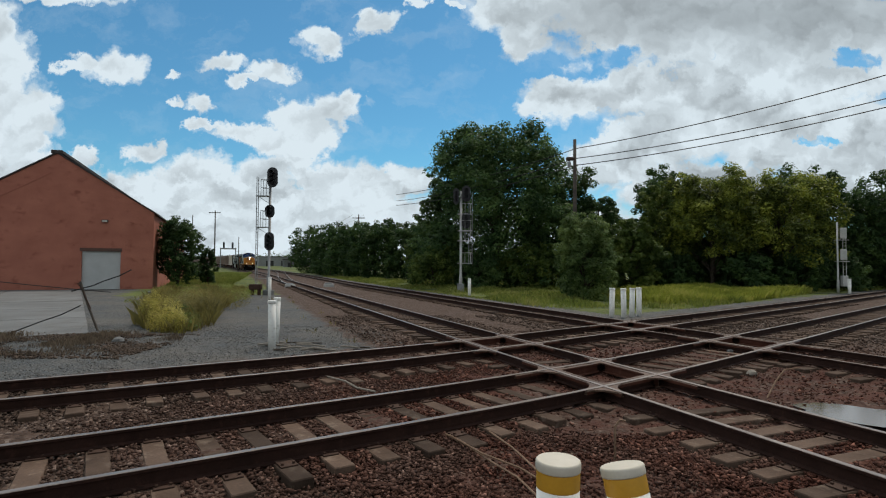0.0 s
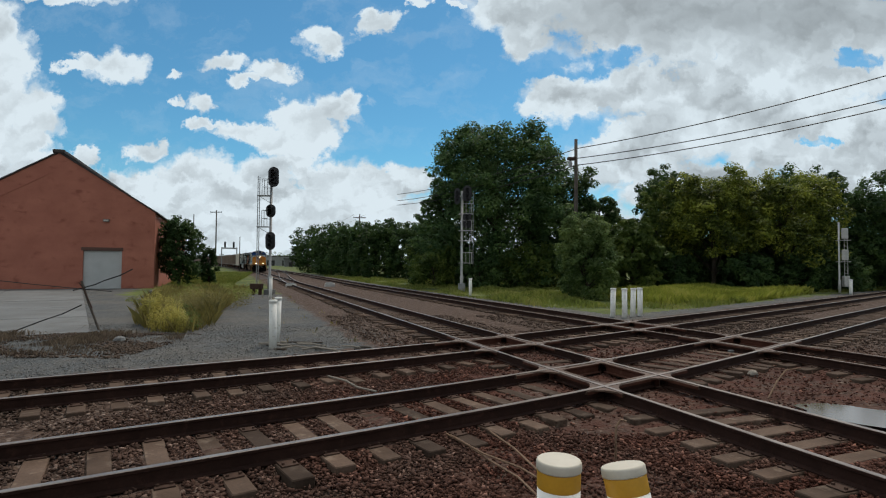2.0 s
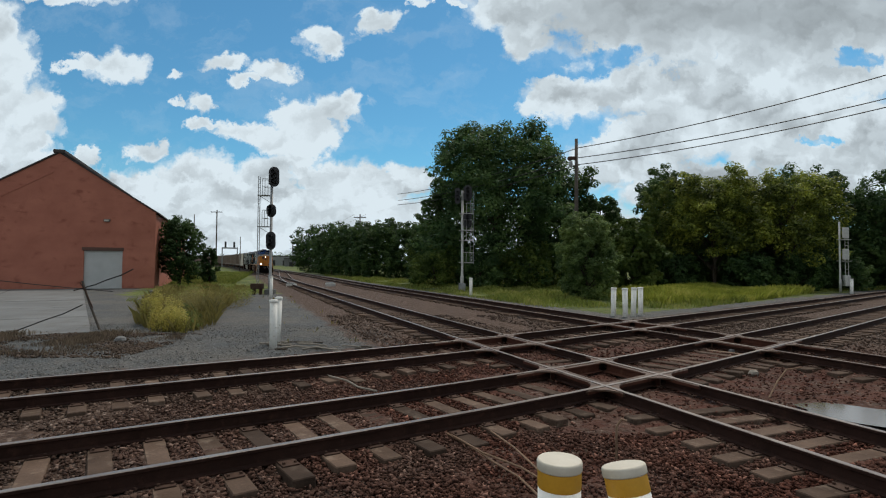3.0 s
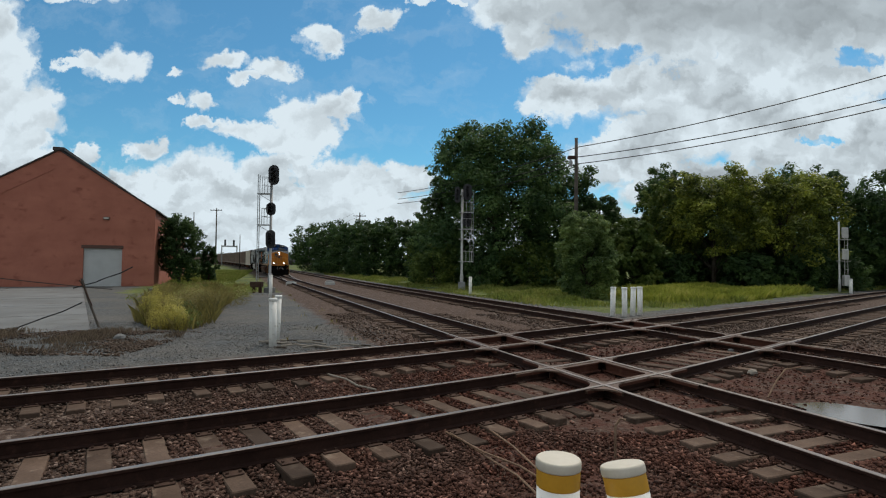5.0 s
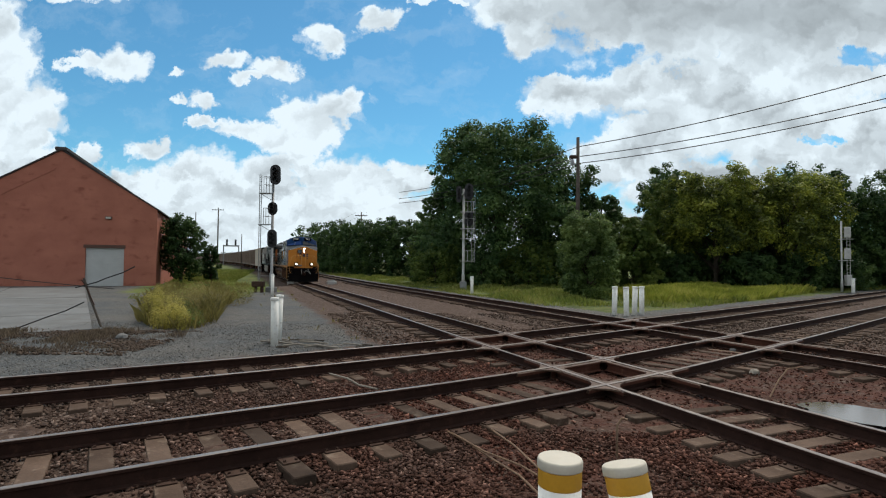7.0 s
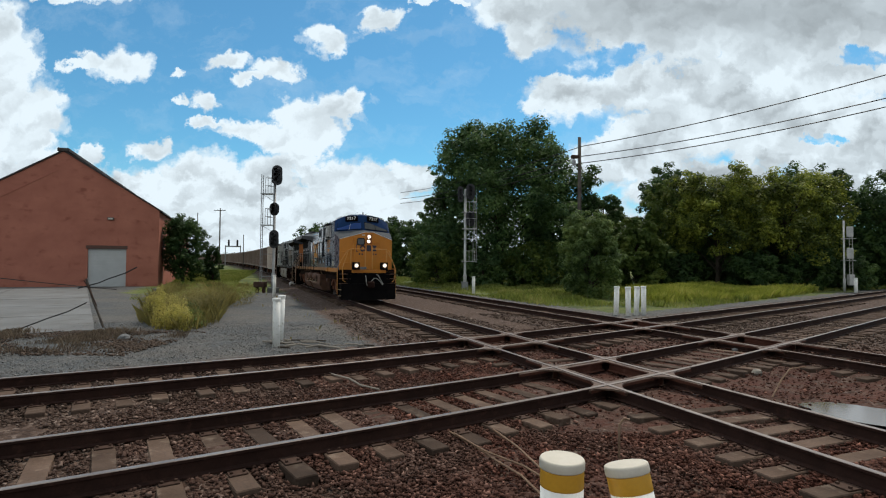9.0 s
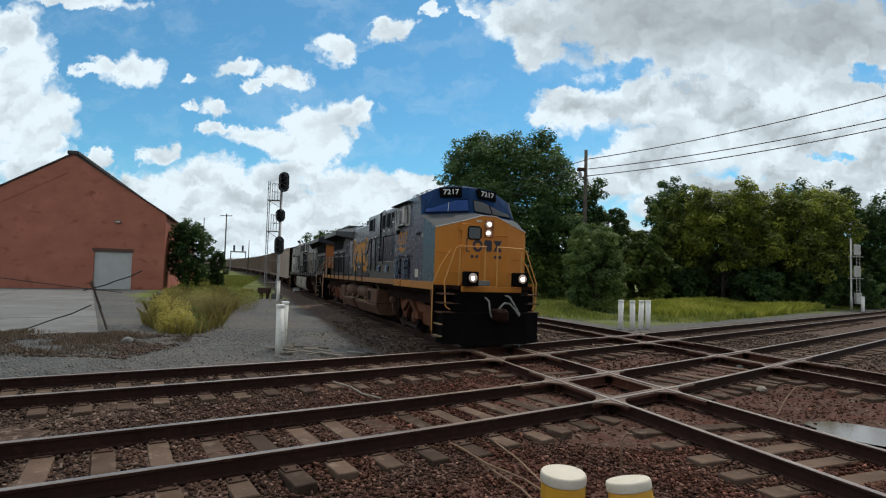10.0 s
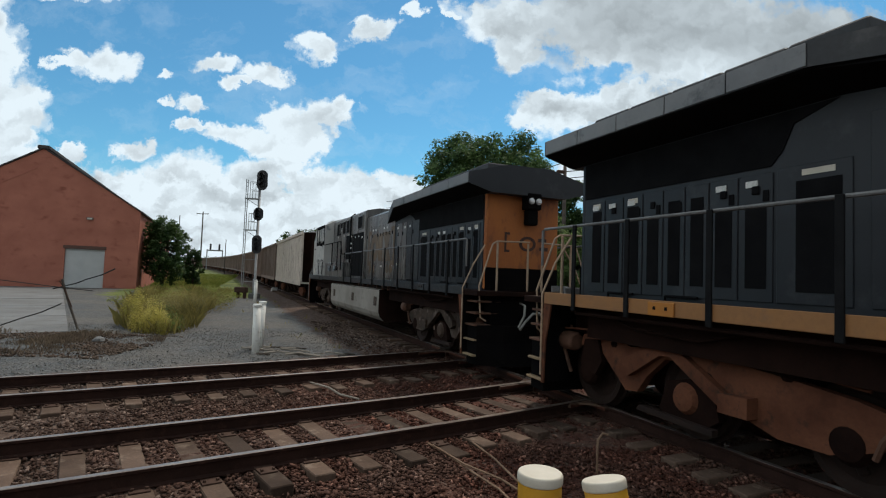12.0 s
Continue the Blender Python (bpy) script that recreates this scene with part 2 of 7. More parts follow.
def ground_mat():
    """One sheet: brown ballast by the tracks, rust stains at the diamond, grey gravel lot, rough grass; which is where follows the plan."""
    m = bpy.data.materials.new("ground")
    m.use_nodes = True
    m.node_tree.nodes.clear()
    t = Tree(m.node_tree)
    where = t.add("ShaderNodeTexCoord").outputs["Object"]
    def plan(name):
        return t.add("ShaderNodeAttribute", attribute_name=name).outputs["Fac"]
    cell = t.add("ShaderNodeTexVoronoi", {"Vector": where, "Scale": 17.0})
    tone = t.add("ShaderNodeSeparateColor", {0: cell.outputs["Color"]})
    stone = t.ramp(tone.outputs[0], [(0.0, (0.044, 0.027, 0.02)), (0.5, (0.074, 0.047, 0.0355)), (0.85, (0.11, 0.074, 0.057)), (1.0, (0.19, 0.145, 0.12))])
    patch = t.noise(where, 0.6, 5.0, 0.6)
    rusty = t.mix(t.span(patch, 0.35, 0.7), (0.06, 0.0225, 0.0155, 1), (0.1, 0.041, 0.029, 1))
    ballast = t.mix(t.math("MULTIPLY", plan("rust"), t.span(t.noise(where, 2.5, 4.0), 0.3, 0.6)), stone, rusty)
    cell2 = t.add("ShaderNodeTexVoronoi", {"Vector": where, "Scale": 28.0})
    tone2 = t.add("ShaderNodeSeparateColor", {0: cell2.outputs["Color"]})
    lot = t.mix(t.span(t.noise(where, 0.3, 6.0, 0.65), 0.42, 0.58), (0.066, 0.074, 0.08, 1), (0.118, 0.108, 0.097, 1))
    lot = t.mix(t.span(t.noise(where, 2.2, 5.0, 0.7), 0.52, 0.68, 0.0, 0.7), lot, (0.055, 0.045, 0.038, 1))
    lot = t.mix(0.4, lot, t.ramp(tone2.outputs[0], [(0, (0.042, 0.042, 0.042)), (0.6, (0.095, 0.095, 0.094)), (1, (0.25, 0.245, 0.24))]))
    grass = t.mix(t.span(t.noise(where, 0.16, 6.0, 0.65), 0.4, 0.6), (0.055, 0.075, 0.026, 1), (0.13, 0.155, 0.04, 1))
    grass = t.mix(t.span(t.noise(where, 1.7, 5.0, 0.7), 0.55, 0.7), grass, (0.17, 0.145, 0.075, 1))
    soft = t.math("MULTIPLY", t.math("SUBTRACT", t.noise(where, 1.1, 5.0, 0.7), 0.5), 0.9)
    def blend(name):
        return t.span(t.math("ADD", plan(name), soft), 0.4, 0.6)
    col = t.mix(blend("lot"), grass, lot)
    col = t.mix(blend("ballast"), col, ballast)
    height = t.math("ADD", t.math("MULTIPLY", cell.outputs["Distance"], -0.8), t.math("MULTIPLY", t.noise(where, 60.0, 3.0), 0.3))
    relief = t.add("ShaderNodeBump", {"Strength": 0.9, "Distance": 0.04, "Height": height})
    bsdf = t.add("ShaderNodeBsdfPrincipled", {"Base Color": col, "Roughness": 0.92, "Specular IOR Level": 0.2, "Normal": relief.outputs[0]})
    t.add("ShaderNodeOutputMaterial", {"Surface": bsdf.outputs[0]})
    return m


GROUND = ground_mat()
RAIL_TOP = mat("worn_rail_head", (0.34, 0.285, 0.25), (0.25, 0.2, 0.175), 2.0, 0.38, 0.85, 0.1, 90, 0.002, 0.5)
RAIL_DULL = mat("dull_rail_head", (0.2, 0.155, 0.13), (0.13, 0.095, 0.08), 2.0, 0.5, 0.5, 0.1, 90, 0.002, 0.4)
RAIL_SIDE = mat("rusted_rail", (0.027, 0.0135, 0.0105), (0.04, 0.02, 0.0155), 3.0, 0.85, 0.0, 0.4, 50, 0.004, 0.12, (0.06, 0.029, 0.021))
RAIL_RUST = mat("red_rusted_crossing_rail", (0.062, 0.023, 0.015), (0.09, 0.036, 0.024), 3.0, 0.85, 0.0, 0.4, 50, 0.004, 0.12, (0.11, 0.05, 0.034))
CASTING = mat("worn_crossing_steel", (0.14, 0.09, 0.066), (0.085, 0.05, 0.035), 3.0, 0.55, 0.3, 0.25, 60, 0.003, 0.35, (0.055, 0.028, 0.018))
TIE = mat("weathered_tie", (0.118, 0.08, 0.06), (0.064, 0.042, 0.031), 1.5, 0.9, 0.0, 0.5, 30, 0.01, 0.15, (0.175, 0.133, 0.103), rand=0.45)
PLATE = mat("rusted_plate", (0.05, 0.027, 0.019), (0.075, 0.043, 0.031), 6.0, 0.8, 0.2, 0.3, 60, 0.004)
STONE = None
BRICK = mat("red_painted_brick", (0.45, 0.175, 0.124), (0.36, 0.135, 0.095), 0.35, 0.9, 0.0, 0.2, 14, 0.01, 0.2, (0.27, 0.095, 0.066), streak=1.6)
TRIM_DARK = mat("dark_roof_edge", (0.045, 0.04, 0.04), (0.07, 0.06, 0.058), 2.0, 0.8)
DOOR_GREY = mat("pale_grey_door", (0.52, 0.53, 0.53), (0.46, 0.47, 0.47), 1.0, 0.6, 0.0, 0.1, 20, 0.004, speck=0.2)
CONCRETE = mat("weathered_concrete", (0.18, 0.183, 0.185), (0.13, 0.131, 0.13), 0.35, 0.9, 0.0, 0.3, 25, 0.01, 0.2, (0.12, 0.113, 0.104))
WHITE = mat("white_plastic_pipe", (0.82, 0.82, 0.79), (0.74, 0.74, 0.71), 4.0, 0.5, 0.0, 0.05, 60, 0.002, 0.4, (0.5, 0.47, 0.42), speck=0.2)
CAP = mat("cream_cap", (0.6, 0.555, 0.475), (0.52, 0.48, 0.4), 6.0, 0.6, 0.0, 0.15, 80, 0.002, 0.3, speck=0.2)
YELLOW_BAND = mat("yellow_band", (0.62, 0.33, 0.03), (0.55, 0.28, 0.025), 8.0, 0.5, 0.0, 0.05, 60, 0.001, 0.4, speck=0.2)
SIGNAL_BLACK = mat("black_signal_head", (0.02, 0.02, 0.024), (0.035, 0.035, 0.04), 4.0, 0.6, 0.0, 0.1, 40, 0.003, 0.4)
STEEL_GREY = mat("galvanised_steel", (0.3, 0.31, 0.32), (0.22, 0.225, 0.23), 3.0, 0.55, 0.4, 0.15, 40, 0.003, 0.4)
STEEL_WHITE = mat("weathered_aluminium_paint", (0.5, 0.5, 0.49), (0.4, 0.4, 0.39), 3.0, 0.55, 0.2, 0.15, 40, 0.003, 0.4)
POLE_WOOD = mat("old_pole_wood", (0.06, 0.05, 0.045), (0.1, 0.085, 0.07), 2.0, 0.9, 0.0, 0.4, 20, 0.01)
WIRE = mat("black_wire", (0.02, 0.02, 0.02), (0.03, 0.03, 0.03), 4.0, 0.6)
BARK = mat("bark", (0.05, 0.04, 0.032), (0.085, 0.07, 0.055), 4.0, 0.95, 0.0, 0.8, 16, 0.03, 0.1)
LEAF_DARK = leaf_mat("dark_leaves", (0.025, 0.055, 0.018), (0.048, 0.092, 0.028), (0.095, 0.155, 0.04))
LEAF_TREE = leaf_mat("tree_leaves", (0.036, 0.078, 0.03), (0.07, 0.128, 0.043), (0.14, 0.22, 0.065))
LEAF_MID = leaf_mat("mid_leaves", (0.045, 0.08, 0.018), (0.09, 0.135, 0.028), (0.16, 0.2, 0.04))
LEAF_BUSH = leaf_mat("grey_green_leaves", (0.055, 0.096, 0.033), (0.125, 0.188, 0.058), (0.23, 0.3, 0.085))
# greens spread far apart, for sunlit tops and the shade between them
LEAF_LIGHT = leaf_mat("light_leaves", (0.034, 0.052, 0.012), (0.135, 0.17, 0.028), (0.37, 0.4, 0.06))
WEED = leaf_mat("dry_weeds", (0.12, 0.105, 0.035), (0.2, 0.17, 0.052), (0.3, 0.25, 0.085))
GOLD = leaf_mat("goldenrod", (0.22, 0.2, 0.05), (0.36, 0.32, 0.065), (0.52, 0.45, 0.12))
GRASS = leaf_mat("grass_blades", (0.11, 0.145, 0.03), (0.19, 0.225, 0.045), (0.31, 0.295, 0.095))
GRASS_SUN = leaf_mat("yellow_green_grass", (0.17, 0.2, 0.03), (0.28, 0.31, 0.045), (0.42, 0.4, 0.1))


# ---- building helpers ----
class Mesh:
    """Collects vertices and faces of one part."""

    def __init__(self):
        self.v, self.f, self.mi = [], [], []
        self.slot = 0

    def face(self, ids):
        self.f.append(ids)
        self.mi.append(self.slot)

    def poly(self, pts, faces):
        n = len(self.v)
        self.v += [tuple(p) for p in pts]
        for q in faces:
            self.face([n + i for i in q])
        return self

    def box(self, x0, y0, z0, x1, y1, z1, bevel=0.0):
        """A box with its upright edges and rims cut by bevel."""
        b = min(bevel, 0.49 * (x1 - x0), 0.49 * (y1 - y0), 0.49 * (z1 - z0))
        if b <= 0:
            return self.poly([(x0, y0, z0), (x1, y0, z0), (x1, y1, z0), (x0, y1, z0), (x0, y0, z1), (x1, y0, z1), (x1, y1, z1), (x0, y1, z1)],
                             [(3, 2, 1, 0), (4, 5, 6, 7), (0, 1, 5, 4), (1, 2, 6, 5), (2, 3, 7, 6), (3, 0, 4, 7)])
        def ring(i, z):
            return [(x0 + b + i, y0 + i, z), (x1 - b - i, y0 + i, z), (x1 - i, y0 + b + i, z), (x1 - i, y1 - b - i, z),
                    (x1 - b - i, y1 - i, z), (x0 + b + i, y1 - i, z), (x0 + i, y1 - b - i, z), (x0 + i, y0 + b + i, z)]
        return self.loft([ring(b * 0.7, z0), ring(0, z0 + b), ring(0, z1 - b), ring(b * 0.7, z1)])

    def loft(self, rings, closed=True, caps=True):
        """Joins rings of points, one after another."""
        n, k, start = len(rings[0]), len(self.v), len(self.v)
        for r in rings:
            self.v += [tuple(p) for p in r]
        for i in range(len(rings) - 1):
            for j in range(n if closed else n - 1):
                a, b = k + i * n + j, k + i * n + (j + 1) % n
                self.face([a, b, b + n, a + n])
        if caps and closed:
            self.face(list(range(start, start + n))[::-1])
            self.face(list(range(start + (len(rings) - 1) * n, start + len(rings) * n)))
        return self

    def tube(self, pts, r, sides=8, caps=True, r1=None):
        """A round bar along points; r1: the radius at the end."""
        pts = [Vector(p) for p in pts]
        rings, side = [], None
        for i, p in enumerate(pts):
            way = (pts[min(i + 1, len(pts) - 1)] - pts[max(i - 1, 0)]).normalized()
            if side is None:
                side = way.orthogonal().normalized()
            side = (side - way * side.dot(way)).normalized()
            up = way.cross(side)
            rr = r if r1 is None else r + (r1 - r) * i / (len(pts) - 1)
            rings.append([p + (side * math.cos(a) + up * math.sin(a)) * rr for a in (math.tau * j / sides for j in range(sides))])
        return self.loft(rings, True, caps)

    def lathe(self, profile, sides=16, at=(0, 0, 0), axis="z"):
        """Turns (radius, height) round an axis."""
        rings = []
        for r, h in profile:
            ring = []
            for j in range(sides):
                a = math.tau * j / sides
                p = (r * math.cos(a), r * math.sin(a), h)
                p = {"z": p, "x": (p[2], p[0], p[1]), "y": (p[1], p[2], p[0])}[axis]
                ring.append((p[0] + at[0], p[1] + at[1], p[2] + at[2]))
            rings.append(ring)
        return self.loft(rings)

    def prism(self, outline, y0, y1, axis="y"):
        """An outline of (a, b) drawn out along an axis."""
        put = {"y": lambda a, b, c: (a, c, b), "x": lambda a, b, c: (c, a, b), "z": lambda a, b, c: (a, b, c)}[axis]
        n, k = len(outline), len(self.v)
        self.v += [put(a, b, y0) for a, b in outline] + [put(a, b, y1) for a, b in outline]
        self.face([k + i for i in range(n)])
        self.face([k + n + i for i in reversed(range(n))])
        for i in range(n):
            j = (i + 1) % n
            self.face([k + j, k + i, k + n + i, k + n + j])
        return self

    def data(self, name, *materials, smooth=False):
        me = bpy.data.meshes.new(name)
        me.from_pydata(self.v, [], self.f)
        for m in materials:
            me.materials.append(m)
        if len(materials) > 1:
            me.polygons.foreach_set("material_index", self.mi)
        me.validate()
        bm = bmesh.new()
        bm.from_mesh(me)
        bmesh.ops.recalc_face_normals(bm, faces=bm.faces)
        bm.to_mesh(me)
        bm.free()
        if smooth:
            me.polygons.foreach_set("use_smooth", [len(p.vertices) < 5 for p in me.polygons])
        return me


def part(name, mesh, material, parent, label="", smooth=False, at=None):
    """One mesh as a part of a thing."""
    me = mesh if isinstance(mesh, bpy.types.Mesh) else mesh.data(name, *(material if isinstance(material, (list, tuple)) else [material]), smooth=smooth)
    ob = new(name, me)
    ob.parent = parent
    if at is not None:
        ob.matrix_basis = at
    return tagged(ob, label)


def thing(name, label, category, at=None, group="", kind=""):
    ob = new(name)
    ob.empty_display_size = 0.2
    if at is not None:
        ob.matrix_basis = at
    return tagged(ob, label, category, group, kind)


def solid(name, mesh, material, label, category, at=None, group="", kind="", smooth=False):
    """A thing that is one mesh."""
    me = mesh if isinstance(mesh, bpy.types.Mesh) else mesh.data(name, *(material if isinstance(material, (list, tuple)) else [material]), smooth=smooth)
    ob = new(name, me)
    if at is not None:
        ob.matrix_basis = at
    return tagged(ob, label, category, group, kind)


def raw_mesh(name, verts, faces, material):
    """A mesh from numpy arrays, all faces with as many corners."""
    me = bpy.data.meshes.new(name)
    verts, faces = np.asarray(verts, np.float32), np.asarray(faces, np.int32)
    n, k = faces.shape
    me.vertices.add(len(verts))
    me.vertices.foreach_set("co", verts.ravel())
    me.loops.add(n * k)
    me.loops.foreach_set("vertex_index", faces.ravel())
    me.polygons.add(n)
    me.polygons.foreach_set("loop_start", np.arange(0, n * k, k, dtype=np.int32))
    me.polygons.foreach_set("loop_total", np.full(n, k, dtype=np.int32))
    me.materials.append(material)
    me.update()
    me.validate()
    return me


# ---- plan of the tracks ----
A_TURN, B_TURN = 1.94125, 0.66676          # directions of the two lines, in radians
A_LINES, B_LINES = (-6.32, -12.44), (10.0, 6.02)
GAUGE = 0.7525                              # half the distance between rail centres


def along_a(s, v):
    """A point of the north line: s metres along, v metres to its left; it bends left far out."""
    v += 0.000243 * max(0.0, s - 60.0) ** 2
    c, n = math.cos(A_TURN), math.sin(A_TURN)
    return (s * c - v * n, s * n + v * c)


def along_b(s, v):
    """A point of the east line, which bends gently through the crossing."""
    v += 0.086 * (math.sqrt((s - 7) ** 2 + 16) - 4) - 0.0287 * (s - 7)
    c, n = math.cos(B_TURN), math.sin(B_TURN)
    return (s * c - v * n, s * n + v * c)


def rise(y):
    """The land climbs gently beyond the crossing."""
    d = np.maximum(0.0, np.minimum(np.asarray(y, float), 700.0) - 50.0)
    return 0.0095 * d * d / (d + 30.0)


def heading(line, s, v):
    (x0, y0), (x1, y1) = line(s - 0.5, v), line(s + 0.5, v)
    return math.atan2(y1 - y0, x1 - x0)


def steps(a, b):
    """Stations along a track, close together near the crossing."""
    out, s = [], a
    while s < b:
        out.append(s)
        s += 1.5 if -30 < s < 60 else 6.0
    return out + [b]


# ---- ground ----
def stations(fine0, fine1, step, lo, hi, grow):
    xs = list(np.arange(fine0, fine1, step))
    d, x = step, fine1
    while x < hi:
        xs.append(x)
        d *= grow
        x += d
    xs.append(hi)
    d, x = step, fine0
    while x > lo:
        d *= grow
        x -= d
        xs.insert(0, max(x, lo))
    return np.array(xs)


def line_offsets(x, y):
    """How far points lie from the nearest track centre, and from the middle of the diamond."""
    ca, sa, cb, sb = math.cos(A_TURN), math.sin(A_TURN), math.cos(B_TURN), math.sin(B_TURN)
    s = x * ca + y * sa
    v = -x * sa + y * ca - 0.000243 * np.maximum(0, s - 60) ** 2
    da = np.minimum(abs(v - A_LINES[0]), abs(v - A_LINES[1]))
    s2 = x * cb + y * sb
    v2 = -x * sb + y * cb - (0.086 * (np.sqrt((s2 - 7) ** 2 + 16) - 4) - 0.0287 * (s2 - 7))
    db = np.minimum(abs(v2 - B_LINES[0]), abs(v2 - B_LINES[1]))
    return da, db, v, v2, s, s2


def ground():
    xs = stations(-7.0, 13.0, 0.13, -2500, 2500, 1.06)
    ys = stations(1.5, 20.0, 0.13, -600, 4000, 1.06)
    X, Y = np.meshgrid(xs, ys)
    da, db, v, v2, s, s2 = line_offsets(X, Y)
    d = np.minimum(da, db)
    near = np.clip((2.6 - d) / 1.0, 0, 1)
    near = near * near * (3 - 2 * near)
    inner = ((v < A_LINES[0] + 1.6) & (v > A_LINES[1] - 1.6)) | ((v2 < B_LINES[0] + 1.4) & (v2 > B_LINES[1] - 1.8))
    bed = np.maximum(near, inner * 0.85)
    rough = np.random.RandomState(3)
    bump = rough.rand(*X.shape) - 0.5
    roll = 0.03 * np.sin(X * 1.7 + 0.6 * np.sin(Y * 1.1)) * np.sin(Y * 1.3 + 1.0) + 0.018 * np.sin(X * 4.1 + 2 * np.sin(Y * 2.3)) * np.sin(Y * 3.7)
    fine = np.clip((30 - np.hypot(X, Y - 8)) / 20, 0, 1)
    Z = -0.34 + 0.125 * bed + fine * (0.022 * bump + roll * 0.8)
    Z = np.minimum(Z, np.where(bed > 0.5, -0.185, 9))
    Z -= 0.05 * np.clip((d - 0.9) / 0.25, 0, 1) * bed
    # the wet hollow east of the diamond
    hollow = np.exp(-(((X - 6.4) / 0.9) ** 2 + ((Y - 7.85) / 0.7) ** 2))
    Z -= 0.13 * hollow
    r = np.hypot(X, Y)
    Z = np.where(r > 400, -0.34 - 0.0004 * (r - 400), Z)
    Z = Z + rise(Y)
    nx, ny = len(xs), len(ys)
    idx = np.arange(nx * ny).reshape(ny, nx)
    faces = np.stack([idx[:-1, :-1], idx[:-1, 1:], idx[1:, 1:], idx[1:, :-1]], -1).reshape(-1, 4)
    me = raw_mesh("ground", np.stack([X, Y, Z], -1).reshape(-1, 3), faces, GROUND)
    dia = np.hypot(X - 4.7, Y - 9.5)
    rust = np.clip((9.6 - dia) / 5, 0, 1)
    apron = (Y < 5.0) | ((v2 < B_LINES[1]) & (v < A_LINES[0] + 30) & (r < 40))
    ballast = np.maximum(np.clip((3.8 - d) / 1.9, 0, 1), np.maximum(inner * 1.0, apron * 1.0))
    lot = ((v > A_LINES[0]) & (v2 > B_LINES[0]) & ((s < 44) | (v > 7.5)) & (v2 < 66)) * 1.0
    lot = np.maximum(lot, ((v < A_LINES[1]) & (v > A_LINES[1] - 4.4) & (v2 > B_LINES[0])) * 0.85)
    lot = np.maximum(lot, ((v2 > B_LINES[0]) & (v2 < B_LINES[0] + 4.4)) * 0.9)
    for name, value in (("ballast", ballast), ("rust", rust), ("lot", lot)):
        layer = me.attributes.new(name, "FLOAT", "POINT")
        layer.data.foreach_set("value", value.astype(np.float32).ravel())
    me.polygons.foreach_set("use_smooth", np.ones(len(me.polygons), bool))
    tagged(new("ground", me), "brown track ballast, grey gravel lot and rough summer grass", "ground", kind="structure")


ground()


# ---- tracks ----
RAIL_OUTLINE = [(-0.036, -0.006), (-0.03, 0.0), (0.03, 0.0), (0.036, -0.006), (0.036, -0.034), (0.009, -0.048), (0.009, -0.15), (0.07, -0.162),
                (0.07, -0.174), (-0.07, -0.174), (-0.07, -0.162), (-0.009, -0.15), (-0.009, -0.048), (-0.036, -0.034)]


def rail_mesh(line, v, a, b, dz=0.0, outline=RAIL_OUTLINE):
    m, rings = Mesh(), []
    for s in steps(a, b):
        x, y = line(s, v)
        h = heading(line, s, v)
        up = dz + float(rise(y))
        rings.append([(x - math.sin(h) * o, y + math.cos(h) * o, z + up) for o, z in outline])
    m.loft(rings)
    n = len(outline)
    m.mi = [1 if i % n in (0, 1, 2) else 0 for i in range(len(m.f))]
    return m


def tie_mesh(length=2.6, width=0.23):
    m = Mesh().box(-width / 2, -length / 2, -0.18, width / 2, length / 2, 0.0, 0.012)
    return m.data("tie", TIE)


def plate_mesh():
    m = Mesh().box(-0.09, -0.17, 0.0, 0.09, 0.17, 0.014, 0.004)
    for x, y in ((-0.06, -0.11), (0.06, 0.11), (0.06, -0.11), (-0.06, 0.11)):
        m.box(x - 0.014, y - 0.014, 0.013, x + 0.014, y + 0.014, 0.036, 0.004)
    return m.data("tie_plate", PLATE)


TIE_DATA, PLATE_DATA = tie_mesh(), plate_mesh()
TIE_SPOTS = []


def track(line, v, a, b, label, tie_a, tie_b, clear=None, dz=0.0, head=RAIL_TOP):
    top = thing("railway_track", label, "railway track", group="tracks at the crossing")
    for side in (GAUGE, -GAUGE):
        part("rail", rail_mesh(line, v + side, a, b, dz), [RAIL_SIDE, head], top)
    r = random.Random(int(v * 100))
    s = tie_a
    while s < tie_b:
        s += 0.52 + r.uniform(-0.05, 0.05)
        x, y = line(s, v + r.uniform(-0.08, 0.08))
        if clear and clear(x, y):
            continue
        h = math.degrees(heading(line, s, v)) + r.uniform(-2.2, 2.2)
        TIE_SPOTS.append((x, y, radians(h)))
        ob = part("tie", TIE_DATA, None, top, at=pose(x, y, -0.178 + dz + float(rise(y)) - r.uniform(0, 0.02), r.uniform(-1, 1), r.uniform(-1, 1), h))
        if math.hypot(x, y) < 16:
            for side in (GAUGE, -GAUGE):
                part("tie_plate", PLATE_DATA, None, ob, at=pose(0, side, 0.002))
    return top


def on_b(x, y):
    da, db, v, v2, s, s2 = line_offsets(np.array(x), np.array(y))
    return float(db) < 1.75


def on_a(x, y):
    da, db, v, v2, s, s2 = line_offsets(np.array(x), np.array(y))
    return float(da) < 0.9


